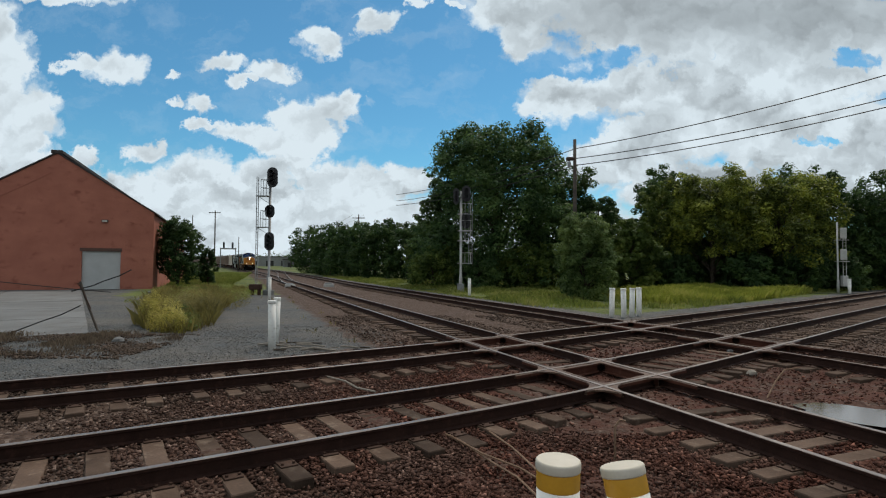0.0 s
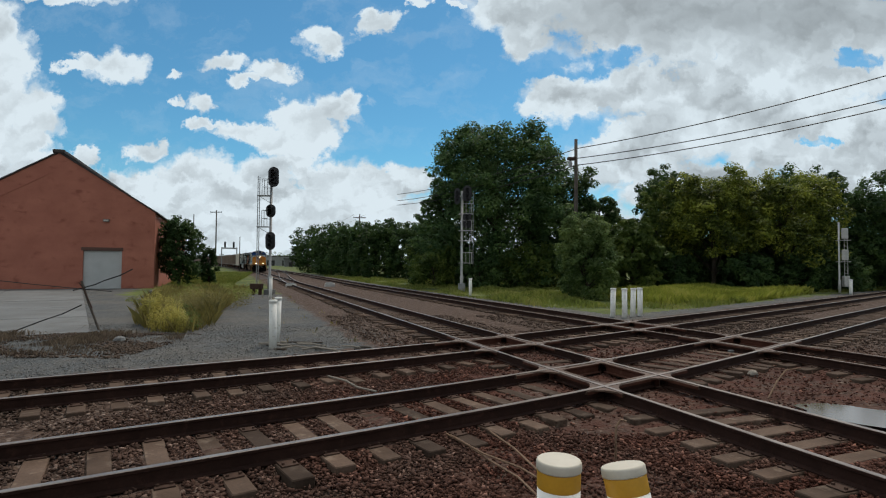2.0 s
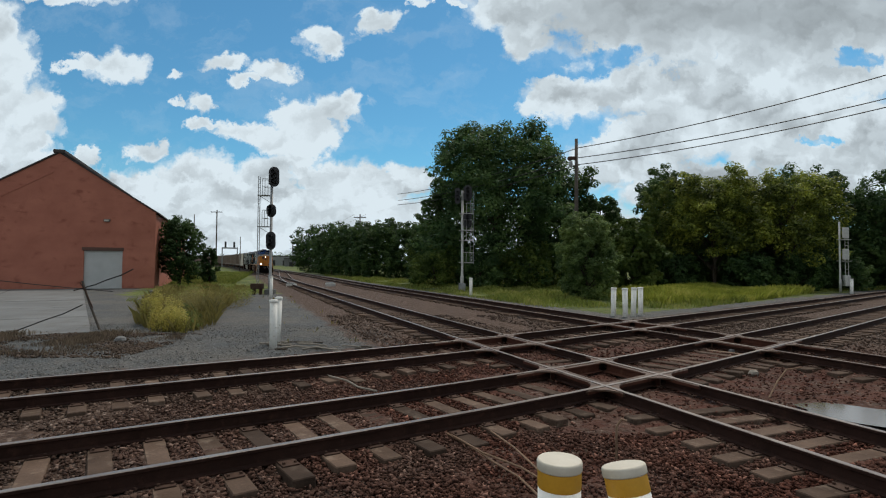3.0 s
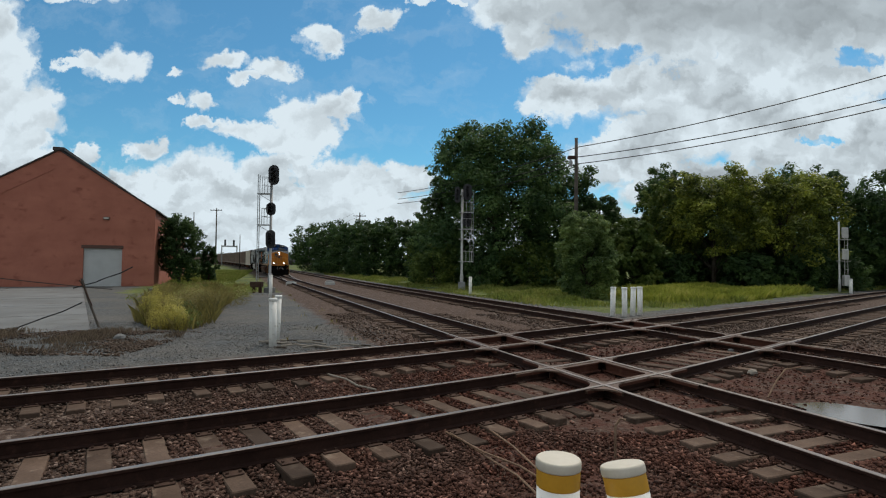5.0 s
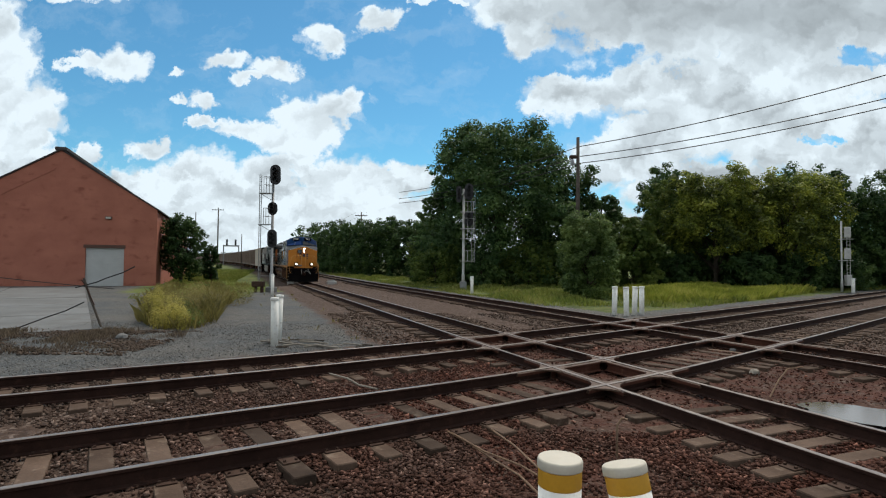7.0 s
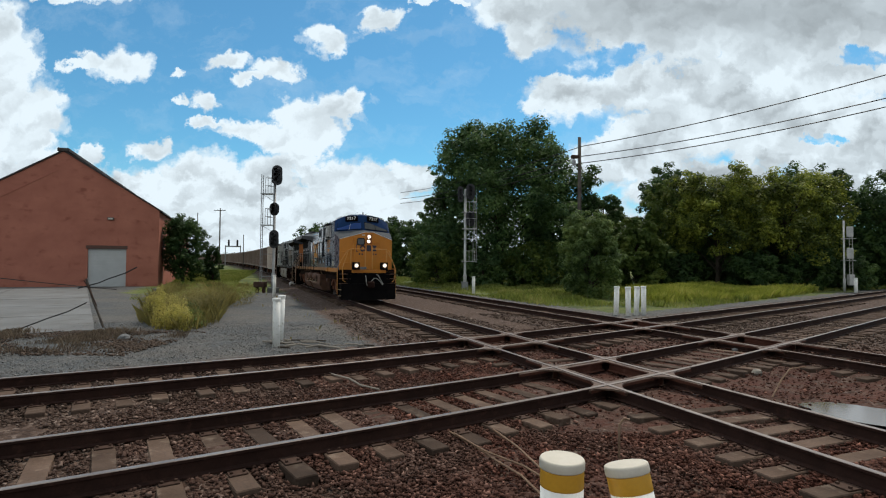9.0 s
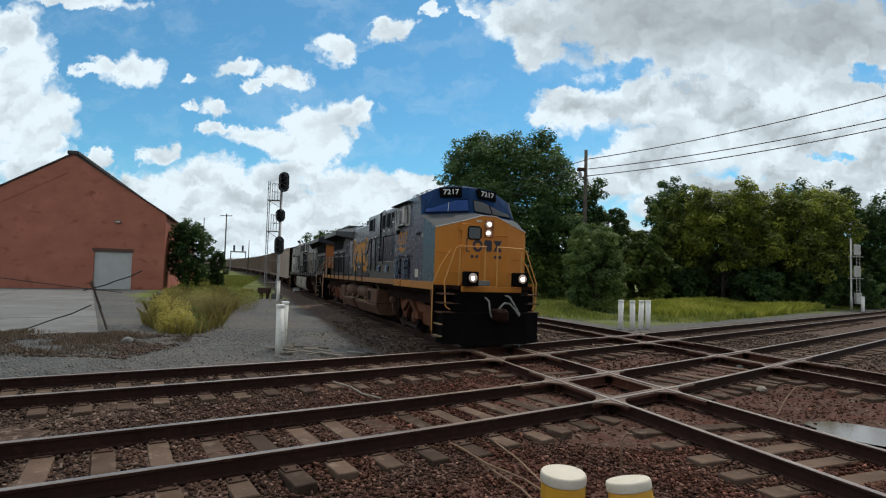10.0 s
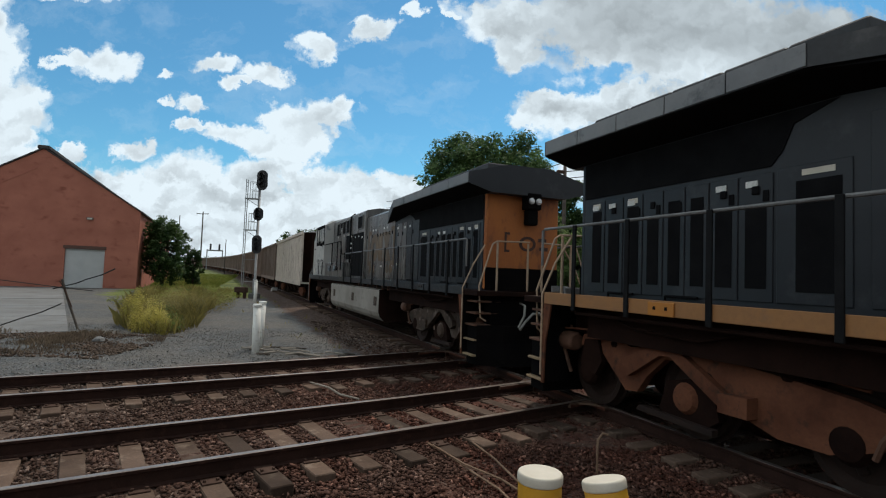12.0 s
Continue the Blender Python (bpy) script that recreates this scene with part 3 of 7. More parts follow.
def tracks():
    track(along_b, B_LINES[1], -70, 260, "worn steel rails spiked to weathered wooden ties in brown ballast", -9, 40, on_a)
    track(along_b, B_LINES[0], -70, 260, "worn steel rails on weathered ties beside a grey gravel lot", -9, 40, on_a)
    track(along_a, A_LINES[0], -40, 560, "main line rails on old ties running to the horizon", -12, 66, on_b, 0.003)
    track(along_a, A_LINES[1], -40, 560, "rusty second line rails beside the grass", -12, 60, on_b, 0.003, RAIL_DULL)
    # flangeway guards and castings of the four diamonds
    for va in A_LINES:
        for vb in B_LINES:
            top = thing("rail_diamond", "worn brown steel crossing frame with rounded flangeways at a railway diamond", "rail crossing", group="rail diamonds")
            # where the two centre lines meet
            s, u = 8.0, 8.0
            for _ in range(40):
                xa, ya = along_a(s, va)
                xb, yb = along_b(u, vb)
                ha, hb = heading(along_a, s, va), heading(along_b, u, vb)
                dx, dy = xb - xa, yb - ya
                det = math.cos(ha) * -math.sin(hb) + math.sin(ha) * math.cos(hb)
                s += (dx * -math.sin(hb) + dy * math.cos(hb)) / det
                u += (math.cos(ha) * dy - math.sin(ha) * dx) / det
            fillet = 0.46
            slab = [(-0.06, -0.012), (-0.048, 0.0), (0.048, 0.0), (0.06, -0.012), (0.06, -0.06), (-0.06, -0.06)]
            for side in (GAUGE, -GAUGE):
                part("crossing_rail", rail_mesh(along_a, va + side, s - 1.5, s + 1.5, -0.0095, slab), [RAIL_RUST, CASTING], top)
                part("crossing_rail", rail_mesh(along_b, vb + side, u - 1.5, u + 1.5, -0.0135, slab), [RAIL_RUST, CASTING], top)
                for side_b in (GAUGE, -GAUGE):
                    p, q = s, u
                    for _ in range(30):
                        xa, ya = along_a(p, va + side)
                        xb, yb = along_b(q, vb + side_b)
                        ha, hb = heading(along_a, p, va), heading(along_b, q, vb)
                        det = math.cos(ha) * -math.sin(hb) + math.sin(ha) * math.cos(hb)
                        p += ((xb - xa) * -math.sin(hb) + (yb - ya) * math.cos(hb)) / det
                        q += (math.cos(ha) * (yb - ya) - math.sin(ha) * (xb - xa)) / det
                    for i, (ka, kb) in enumerate(((1, 1), (1, -1), (-1, 1), (-1, -1))):
                        ua, ub = Vector((math.cos(ha), math.sin(ha))) * ka, Vector((math.cos(hb), math.sin(hb))) * kb
                        o = Vector((xa, ya)) + ua * 0.045 + ub * 0.045
                        outline = [o] + [o + (ua + ub) * fillet - (ua * math.cos(q) + ub * math.sin(q)) * fillet for q in (math.pi / 2 * (1 - j / 8) for j in range(9))]
                        top_z = -0.0075 - 0.0004 * i
                        part("gusset", Mesh().loft([[(g.x, g.y, -0.035) for g in outline], [(g.x, g.y, top_z) for g in outline]]), CASTING, top)
                inner = side * 0.84
                part("guard_rail", rail_mesh(along_a, va + inner, s - 0.72, s + 0.72, -0.009), [RAIL_RUST, CASTING], top)
                part("guard_rail", rail_mesh(along_b, vb + inner, u - 0.72, u + 0.72, -0.013), [RAIL_RUST, CASTING], top)


tracks()


# ---- warehouse ----
def warehouse():
    # local x runs along the gable wall, y back along the building; turned square to the north line
    turn = math.degrees(A_TURN) - 90
    half, eave, ridge, deep = 7.75, 6.75, 11.75, 34.0
    top = thing("warehouse", "red painted brick warehouse with a gabled front and pale roller door", "building", pose(-34.3, 48.0, 0, 0, 0, turn))
    t = 0.35
    base = -0.5
    d0, d1, dh = 2.05, 5.1, 3.35          # the door opening
    m = Mesh()
    # gable wall with its opening
    outer = [(-half, base), (d0, base), (d0, dh), (d1, dh), (d1, base), (half, base), (half, eave), (0, ridge), (-half, eave)]
    m.prism(outer, 0, t)
    part("gable_wall", m, BRICK, top)
    for name, x0, x1 in (("side_wall", half - t, half), ("side_wall", -half, -half + t)):
        part(name, Mesh().box(x0, t + 0.002, base, x1, deep, eave - 0.05), BRICK, top)
    part("back_wall", Mesh().prism([(-half, base), (half, base), (half, eave), (0, ridge), (-half, eave)], deep + 0.002, deep + t), BRICK, top)
    k = (ridge - eave) / half
    for sgn in (1, -1):
        x = half + 0.25
        part("roof", Mesh().prism([(0, ridge + 0.03), (sgn * x, ridge - k * x + 0.03), (sgn * x, ridge - k * x + 0.16), (0, ridge + 0.16)], -0.12, deep + 0.5), TRIM_DARK, top)
    part("ridge_cap", Mesh().box(-0.45, -0.2, ridge - 0.02, 0.45, deep, ridge + 0.3, 0.05), TRIM_DARK, top)
    door = part("roller_door", Mesh().box(d0 + 0.002, 0.16, base, d1 - 0.002, 0.22, dh - 0.25), DOOR_GREY, top, "pale grey roller door")
    for i in range(12):
        z = base + 0.15 + i * 0.28
        part("slat", Mesh().box(d0 + 0.02, 0.145, z, d1 - 0.02, 0.16, z + 0.25, 0.006), DOOR_GREY, door)
    part("lintel", Mesh().box(d0 - 0.15, -0.05, dh - 0.25, d1 + 0.1, 0.15, dh + 0.05, 0.01), mat("brown_lintel", (0.13, 0.07, 0.055), (0.10, 0.06, 0.05)), top)
    lamp = part("wall_lamp", Mesh().box(3.55, -0.22, 5.75, 4.05, -0.003, 5.98, 0.03), mat("lamp_metal", (0.1, 0.09, 0.085), (0.14, 0.13, 0.12)), top, "small wall lamp over the door")
    part("lens", Mesh().box(3.61, -0.226, 5.79, 3.99, -0.216, 5.93), mat("lamp_lens", (0.6, 0.56, 0.5), (0.5, 0.47, 0.42)), lamp)
    # raised brick band that follows the roof line
    part("brick_band", Mesh().prism([(0.4, ridge - 1.75), (half, eave - 1.35), (half, eave - 1.2), (0.4, ridge - 1.6)], -0.035, -0.002), BRICK, top)
    part("brick_band", Mesh().prism([(-0.4, ridge - 1.75), (-half, eave - 1.35), (-half, eave - 1.2), (-0.4, ridge - 1.6)], -0.035, -0.002), BRICK, top)


warehouse()


# ---- posts and signals ----
def white_post(x, y, z, h, r=0.085, lean=(0, 0), label="white plastic marker post with a flat cap", group="white marker posts", cap=True):
    top = thing("marker_post", label, "marker post", pose(x, y, z, lean[0], lean[1]), group)
    part("pipe", Mesh().lathe([(r, -0.3), (r, h - 0.07)], 18), WHITE, top, smooth=True)
    part("cap", Mesh().lathe([(r * 1.12, h - 0.075), (r * 1.14, h - 0.06), (r * 1.14, h - 0.012), (r * 1.05, h)], 18), WHITE, top, smooth=True)
    return top


def bollard(x, y, top_z, r, lean, turn):
    """A stout white pipe with a cream cap and a yellow band."""
    base = -0.3
    h = top_z - base
    top = thing("bollard", "white pipe bollard with cream cap and yellow reflective band", "bollard", pose(x, y, base, lean[0], lean[1], turn), "bollards in the foreground")
    part("pipe", Mesh().lathe([(r, -0.2), (r, h - 0.03)], 32), WHITE, top, smooth=True)
    part("cap", Mesh().lathe([(r * 1.05, h - 0.046), (r * 1.06, h - 0.042), (r * 1.06, h - 0.012), (r * 1.03, h - 0.004), (r * 0.98, h)], 32), CAP, top, "cream plastic cap", smooth=True)
    part("band", Mesh().lathe([(r * 1.012, h - 0.13), (r * 1.016, h - 0.127), (r * 1.016, h - 0.051), (r * 1.012, h - 0.048)], 32), YELLOW_BAND, top, "yellow reflective band", smooth=True)
    spots = random.Random(int(x * 100))
    for i in range(4):
        a = -1.6 + spots.uniform(-0.5, 0.2)
        q = (r * 1.002 * math.cos(a), r * 1.002 * math.sin(a), h - 0.17 - 0.012 * i)
        part("drill_hole", Mesh().box(q[0] - 0.003, q[1] - 0.003, q[2] - 0.003, q[0] + 0.003, q[1] + 0.003, q[2] + 0.003, 0.001), WIRE, top)


def signal_head(parent, x, y, z, h, w, away):
    """A tall rounded backboard with hooded lenses that look away from the camera (away = 1) or towards it."""
    n, ring = 20, []
    for i in range(n):
        a = math.tau * i / n
        ring.append((w / 2 * math.cos(a), (h / 2 - w / 2) * (1 if math.sin(a) > 0 else -1) + w / 2 * math.sin(a)))
    head = part("signal_head", Mesh().prism([(x + p, z + q) for p, q in ring], y - 0.03, y + 0.03), SIGNAL_BLACK, parent, "black oval signal backboard")
    part("lamp_case", Mesh().box(x - w * 0.3, y - 0.2 * away - 0.12, z - h * 0.36, x + w * 0.3, y - 0.031 if away > 0 else y + 0.3, z + h * 0.36, 0.03), SIGNAL_BLACK, head)
    for k in (-1, 0, 1):
        s = Mesh()
        r, c = w * 0.2, z + k * h * 0.24
        rings = []
        for d in (0.031, 0.3):
            rings.append([(x + r * math.cos(a), y + away * d, c + r * math.sin(a)) for a in (math.tau * i / 12 for i in range(12))])
        s.loft(rings, True, False)
        part("hood", s, SIGNAL_BLACK, head)
    return head


def ladder(parent, x, y, z0, z1, w=0.38, material=None):
    for dx in (-w / 2, w / 2):
        part("ladder_rail", Mesh().box(x + dx - 0.025, y - 0.02, z0, x + dx + 0.025, y + 0.02, z1, 0.005), material, parent)
    z = z0 + 0.3
    while z < z1:
        part("rung", Mesh().tube([(x - w / 2, y, z), (x + w / 2, y, z)], 0.014, 6), material, parent)
        z += 0.32


def signal_mast_north():
    top = thing("railway_signal", "tall steel signal mast with three black oval heads and side ladder", "railway signal", pose(-13.25, 41.5, -0.3))
    part("mast", Mesh().lathe([(0.16, 0), (0.16, 1.4), (0.1, 1.45), (0.1, 9.1)], 14), STEEL_GREY, top, smooth=True)
    for z, h, w in ((8.95, 1.55, 0.82), (6.35, 1.0, 0.74), (4.05, 1.4, 0.74)):
        signal_head(top, 0.22 if z > 8 else 0.05, -0.2, z, h, w, -1)
        part("bracket", Mesh().box(-0.05, -0.2, z - 0.05, 0.25, 0.05, z + 0.05, 0.01), STEEL_GREY, top)
    # the ladder stands edge on, with a caged platform below each upper head
    for y in (-0.2, 0.2):
        part("ladder_rail", Mesh().box(-0.985, y - 0.02, 0.4, -0.935, y + 0.02, 9.0, 0.005), STEEL_GREY, top)
    for i in range(27):
        part("rung", Mesh().tube([(-0.96, -0.2, 0.7 + 0.31 * i), (-0.96, 0.2, 0.7 + 0.31 * i)], 0.014, 6), STEEL_GREY, top)
    for z in (7.5, 5.1):
        part("platform", Mesh().box(-1.0, -0.3, z, -0.08, 0.3, z + 0.05), STEEL_GREY, top)
        for x, y in ((-0.62, -0.28), (-0.62, 0.28), (-0.2, -0.28)):
            part("rail_post", Mesh().tube([(x, y, z + 0.05), (x, y, z + 1.28)], 0.022, 6), STEEL_GREY, top)
        for h in (0.66, 1.28):
            for y in (-0.28, 0.28):
                part("hand_rail", Mesh().tube([(-0.64, y, z + h), (-0.18, y, z + h)], 0.022, 6), STEEL_GREY, top)
        part("brace", Mesh().tube([(-0.9, -0.2, z), (-0.08, -0.1, z - 0.5)], 0.02, 6), STEEL_GREY, top)
    for z in (2.9, 1.2):
        part("ladder_bracket", Mesh().tube([(-0.95, 0, z), (-0.08, 0, z)], 0.022, 6), STEEL_GREY, top)
    part("base", Mesh().box(-0.35, -0.35, -0.2, 0.35, 0.35, 0.35, 0.04), CONCRETE, top)
    box = thing("relay_box", "small rusty equipment box beside the signal mast", "equipment box", pose(-14.0, 41.0, -0.35))
    part("body", Mesh().box(-0.5, -0.3, 0.45, 0.35, 0.3, 0.85, 0.03), PLATE, box)
    part("leg", Mesh().box(-0.4, -0.1, 0, -0.2, 0.1, 0.45), PLATE, box)
    part("leg", Mesh().box(0.1, -0.1, 0, 0.3, 0.1, 0.45), PLATE, box)


def signal_mast_east():
    top = thing("railway_signal", "pale steel signal mast with black heads before dark trees", "railway signal", pose(1.65, 48.6, -0.3))
    part("mast", Mesh().lathe([(0.15, 0), (0.15, 1.3), (0.11, 1.4), (0.11, 9.0)], 14), STEEL_WHITE, top, smooth=True)
    for z, x in ((8.75, 0.45), (8.5, -0.45), (6.35, 0.45)):
        signal_head(top, x, -0.25, z, 1.45, 0.78 if x > 0 else 0.5, -1)
        part("bracket", Mesh().box(min(0, x), -0.25, z - 0.05, max(0, x), 0.05, z + 0.05, 0.01), STEEL_WHITE, top)
    ladder(top, 0.86, 0.0, 2.4, 8.8, 0.3, STEEL_GREY)
    for z in (6.9, 5.4, 4.5, 2.5):
        part("platform", Mesh().box(-0.3, -0.3, z, 1.0, 0.3, z + 0.05), STEEL_WHITE, top)
        for x in (0.35, 0.85):
            part("rail_post", Mesh().tube([(x, -0.28, z + 0.04), (x, -0.28, z + 0.95)], 0.02, 6), STEEL_WHITE, top)
        part("hand_rail", Mesh().tube([(0.0, -0.28, z + 0.95), (1.0, -0.28, z + 0.95)], 0.02, 6), STEEL_WHITE, top)
    part("base", Mesh().box(-0.3, -0.3, -0.2, 0.3, 0.3, 0.7, 0.04), STEEL_GREY, top)


def signal_mast_far():
    top = thing("railway_signal", "white painted low signal mast with ladder cage by the east line", "railway signal", pose(36.9, 50.6, -0.3))
    part("mast", Mesh().lathe([(0.11, 0), (0.11, 1.2), (0.075, 1.25), (0.075, 6.6)], 12), STEEL_WHITE, top, smooth=True)
    for z in (5.55, 3.55):
        part("signal_head", Mesh().box(0.12, -0.25, z - 0.5, 0.75, -0.1, z + 0.5, 0.06), STEEL_WHITE, top)
    ladder(top, 0.72, 0.1, 1.2, 6.0, 0.3, STEEL_WHITE)
    for z in (4.9, 2.9):
        part("platform", Mesh().box(-0.1, -0.3, z, 0.9, 0.3, z + 0.05), STEEL_WHITE, top)
    part("cabinet", Mesh().box(0.35, -0.2, 0.6, 0.85, 0.2, 1.6, 0.03), STEEL_WHITE, top)


def posts():
    white_post(-4.58, 14.7, -0.33, 1.28, 0.1, (0, -0.6))
    white_post(-4.68, 15.35, -0.33, 1.32, 0.09, (0, 1.5))
    white_post(-11.55, 36.4, -0.33, 1.45, 0.11)
    white_post(2.1, 41.9, -0.33, 1.35, 0.12)
    for x, y, l in ((7.72, 24.75, 1.2), (8.12, 24.3, -0.8), (8.68, 24.9, 1.8), (9.2, 25.4, -0.3)):
        white_post(x, y, -0.33, 1.3, 0.115, (0, l))
    white_post(36.9, 49.2, -0.33, 1.35, 0.14)
    bollard(0.546, 2.62, 0.967, 0.1015, (0, 0.6), 10)
    bollard(1.09, 2.46, 0.955, 0.1015, (-11.0, -9.5), 0)


signal_mast_north()
signal_mast_east()
signal_mast_far()
posts()


# ---- poles and wires ----
def utility_pole(x, y, h, arms=(), r=0.15, label="weathered wooden utility pole with cross arm"):
    top = thing("utility_pole", label, "utility pole", pose(x, y, -0.4 + float(rise(y))), "utility poles")
    part("pole", Mesh().lathe([(r, 0), (r * 0.7, h)], 10), POLE_WOOD, top, smooth=True)
    for z, w in arms:
        part("cross_arm", Mesh().box(-w / 2, -r - 0.1, z - 0.07, w / 2, -r + 0.02, z + 0.07, 0.01), POLE_WOOD, top)
        for q in (-0.45, -0.2, 0.2, 0.45):
            part("insulator", Mesh().lathe([(0.05, z + 0.07), (0.06, z + 0.14), (0.03, z + 0.22)], 8, (q * w, -r - 0.04, 0)), STEEL_GREY, top)
    return top


def wire(a, b, sag, r=0.03, label="sagging black overhead line"):
    pts = []
    for i in range(17):
        k = i / 16
        p = Vector(a).lerp(Vector(b), k)
        pts.append((p.x, p.y, p.z - sag * 4 * k * (1 - k)))
    solid("overhead_wire", Mesh().tube(pts, r, 6), WIRE, label, "overhead wire", group="overhead wires")


def poles():
    p = utility_pole(11.0, 45.0, 13.0, (), 0.19, "dark wooden utility pole with transformer fixing behind a bush")
    part("bracket", Mesh().box(-0.75, -0.4, 11.2, -0.1, 0.0, 11.45, 0.04), PLATE, p)
    part("insulator", Mesh().lathe([(0.14, 10.6), (0.16, 10.9), (0.1, 11.1)], 10, (-0.5, -0.2, 0)), STEEL_GREY, p)
    for z, bz in ((11.8, 15.1), (10.97, 13.44), (10.4, 12.9)):
        wire((11.1, 44.8, z), (32.0, 31.0, bz), 0.5, 0.034)
        wire((11.0, 45.1, z), (-6.0, 70.0, z - 0.6), 0.5, 0.03)
    utility_pole(-16.3, 105.0, 12.0, ((11.3, 2.4),), 0.16)
    for x, y, h in ((-50.4, 120, 14.0), (-42.5, 170, 12.8), (-36.0, 160, 12.7), (-62.0, 230, 12.3), (-64.8, 232, 12.0), (-70.0, 262, 12.5)):
        utility_pole(x, y, h, ((h - 0.5, 2.6),), 0.17)
    for x, y, h in ((-55.4, 120, 13.0), (-25.0, 130, 12.2), (-52.6, 140, 9.0)):
        utility_pole(x, y, h, (), 0.13, "thin bare utility pole far along the line")
    for x in (-1.1, 1.1):
        wire((-16.3 + x, 105.0, 11.9), (-36.0 + x, 160.0, 12.9), 0.6, 0.02, "thin far overhead line")


poles()


# ---- trees ----
def leaf_cloud(r, blobs, count, size):
    """Leaves spread through blobs (centre, radii), denser on their outside."""
    w = np.array([b[1][0] * b[1][1] + b[1][0] * b[1][2] for b in blobs])
    pick = r.choice(len(blobs), count, p=w / w.sum())
    c = np.array([b[0] for b in blobs])[pick]
    q = np.array([b[1] for b in blobs])[pick]
    d = r.normal(size=(count, 3))
    d /= np.linalg.norm(d, axis=1)[:, None]
    k = r.uniform(0.45, 1.06, count) ** 0.6
    p = c + d * q * k[:, None]
    n = d + r.normal(scale=0.42, size=(count, 3)) + [0, 0, 0.85]
    n /= np.linalg.norm(n, axis=1)[:, None]
    a = np.cross(n, r.normal(size=(count, 3)))
    a /= np.linalg.norm(a, axis=1)[:, None]
    b = np.cross(n, a)
    s = size * r.uniform(0.6, 1.35, count)[:, None]
    v = np.stack([p - a * s, p + b * s * 0.55, p + a * s, p - b * s * 0.55], 1).reshape(-1, 3)
    return v, np.arange(count * 4).reshape(-1, 4)


def tree(x, y, h, w, leaf, count, size, seed, label, low=0.15, blobs=26, z=-0.4, name="tree", lean=0.0, full=0.42):
    """A trunk that forks into limbs; each limb bears a bough of many leaf sprays, so that the crown has lobes, hollows and gaps."""
    r = np.random.RandomState(seed)
    top = thing(name, label, name, pose(x, y, z + float(rise(y)), 0, 0, 0))
    m = Mesh()
    tr = 0.018 * h + 0.05
    m.tube([(0, 0, -0.1), (0.05, 0, h * 0.25), (r.uniform(-.3, .3), r.uniform(-.3, .3), h * 0.55), (r.uniform(-.4, .4), 0, h * 0.85)], tr, 9, True, tr * 0.2)
    sprays = []
    for i in range(blobs):
        k = (i + 0.5) / blobs
        zz = low + (0.9 - low) * (k ** 0.85)
        wide = math.sin(math.pi * min(1, max(0.0, (zz - low * 0.6) / (1.0 - low * 0.6))) ** 0.8) ** full
        a = i * 2.4 + r.uniform(-0.5, 0.5)
        out = w / 2 * wide * r.uniform(0.4, 0.78)
        c = np.array((out * math.cos(a) + lean * zz, out * math.sin(a), zz * h))
        q = w * r.uniform(0.11, 0.2)
        sprays.append((tuple(c), (q * 0.8, q * 0.8, q * 0.7)))
        for _ in range(7):
            d = r.normal(size=3) + np.array((math.cos(a) * 0.7, math.sin(a) * 0.7, 0.7))
            d /= np.linalg.norm(d)
            e = c + d * q * r.uniform(0.75, 1.15)
            g = q * r.uniform(0.22, 0.45)
            sprays.append((tuple(e), (g, g, g * 0.75)))
        if i % 2 == 0:
            z0 = max(0.12, zz - 0.28) * h
            m.tube([(0, 0, z0), (c[0] * 0.5, c[1] * 0.5, (z0 + c[2]) / 2 + 0.1), tuple(c)], tr * 0.35, 5, True, tr * 0.08)
    part("trunk", m, BARK, top)
    v, f = leaf_cloud(r, sprays, count, size)
    part("crown", raw_mesh("crown", v, f, leaf), None, top)
    return top


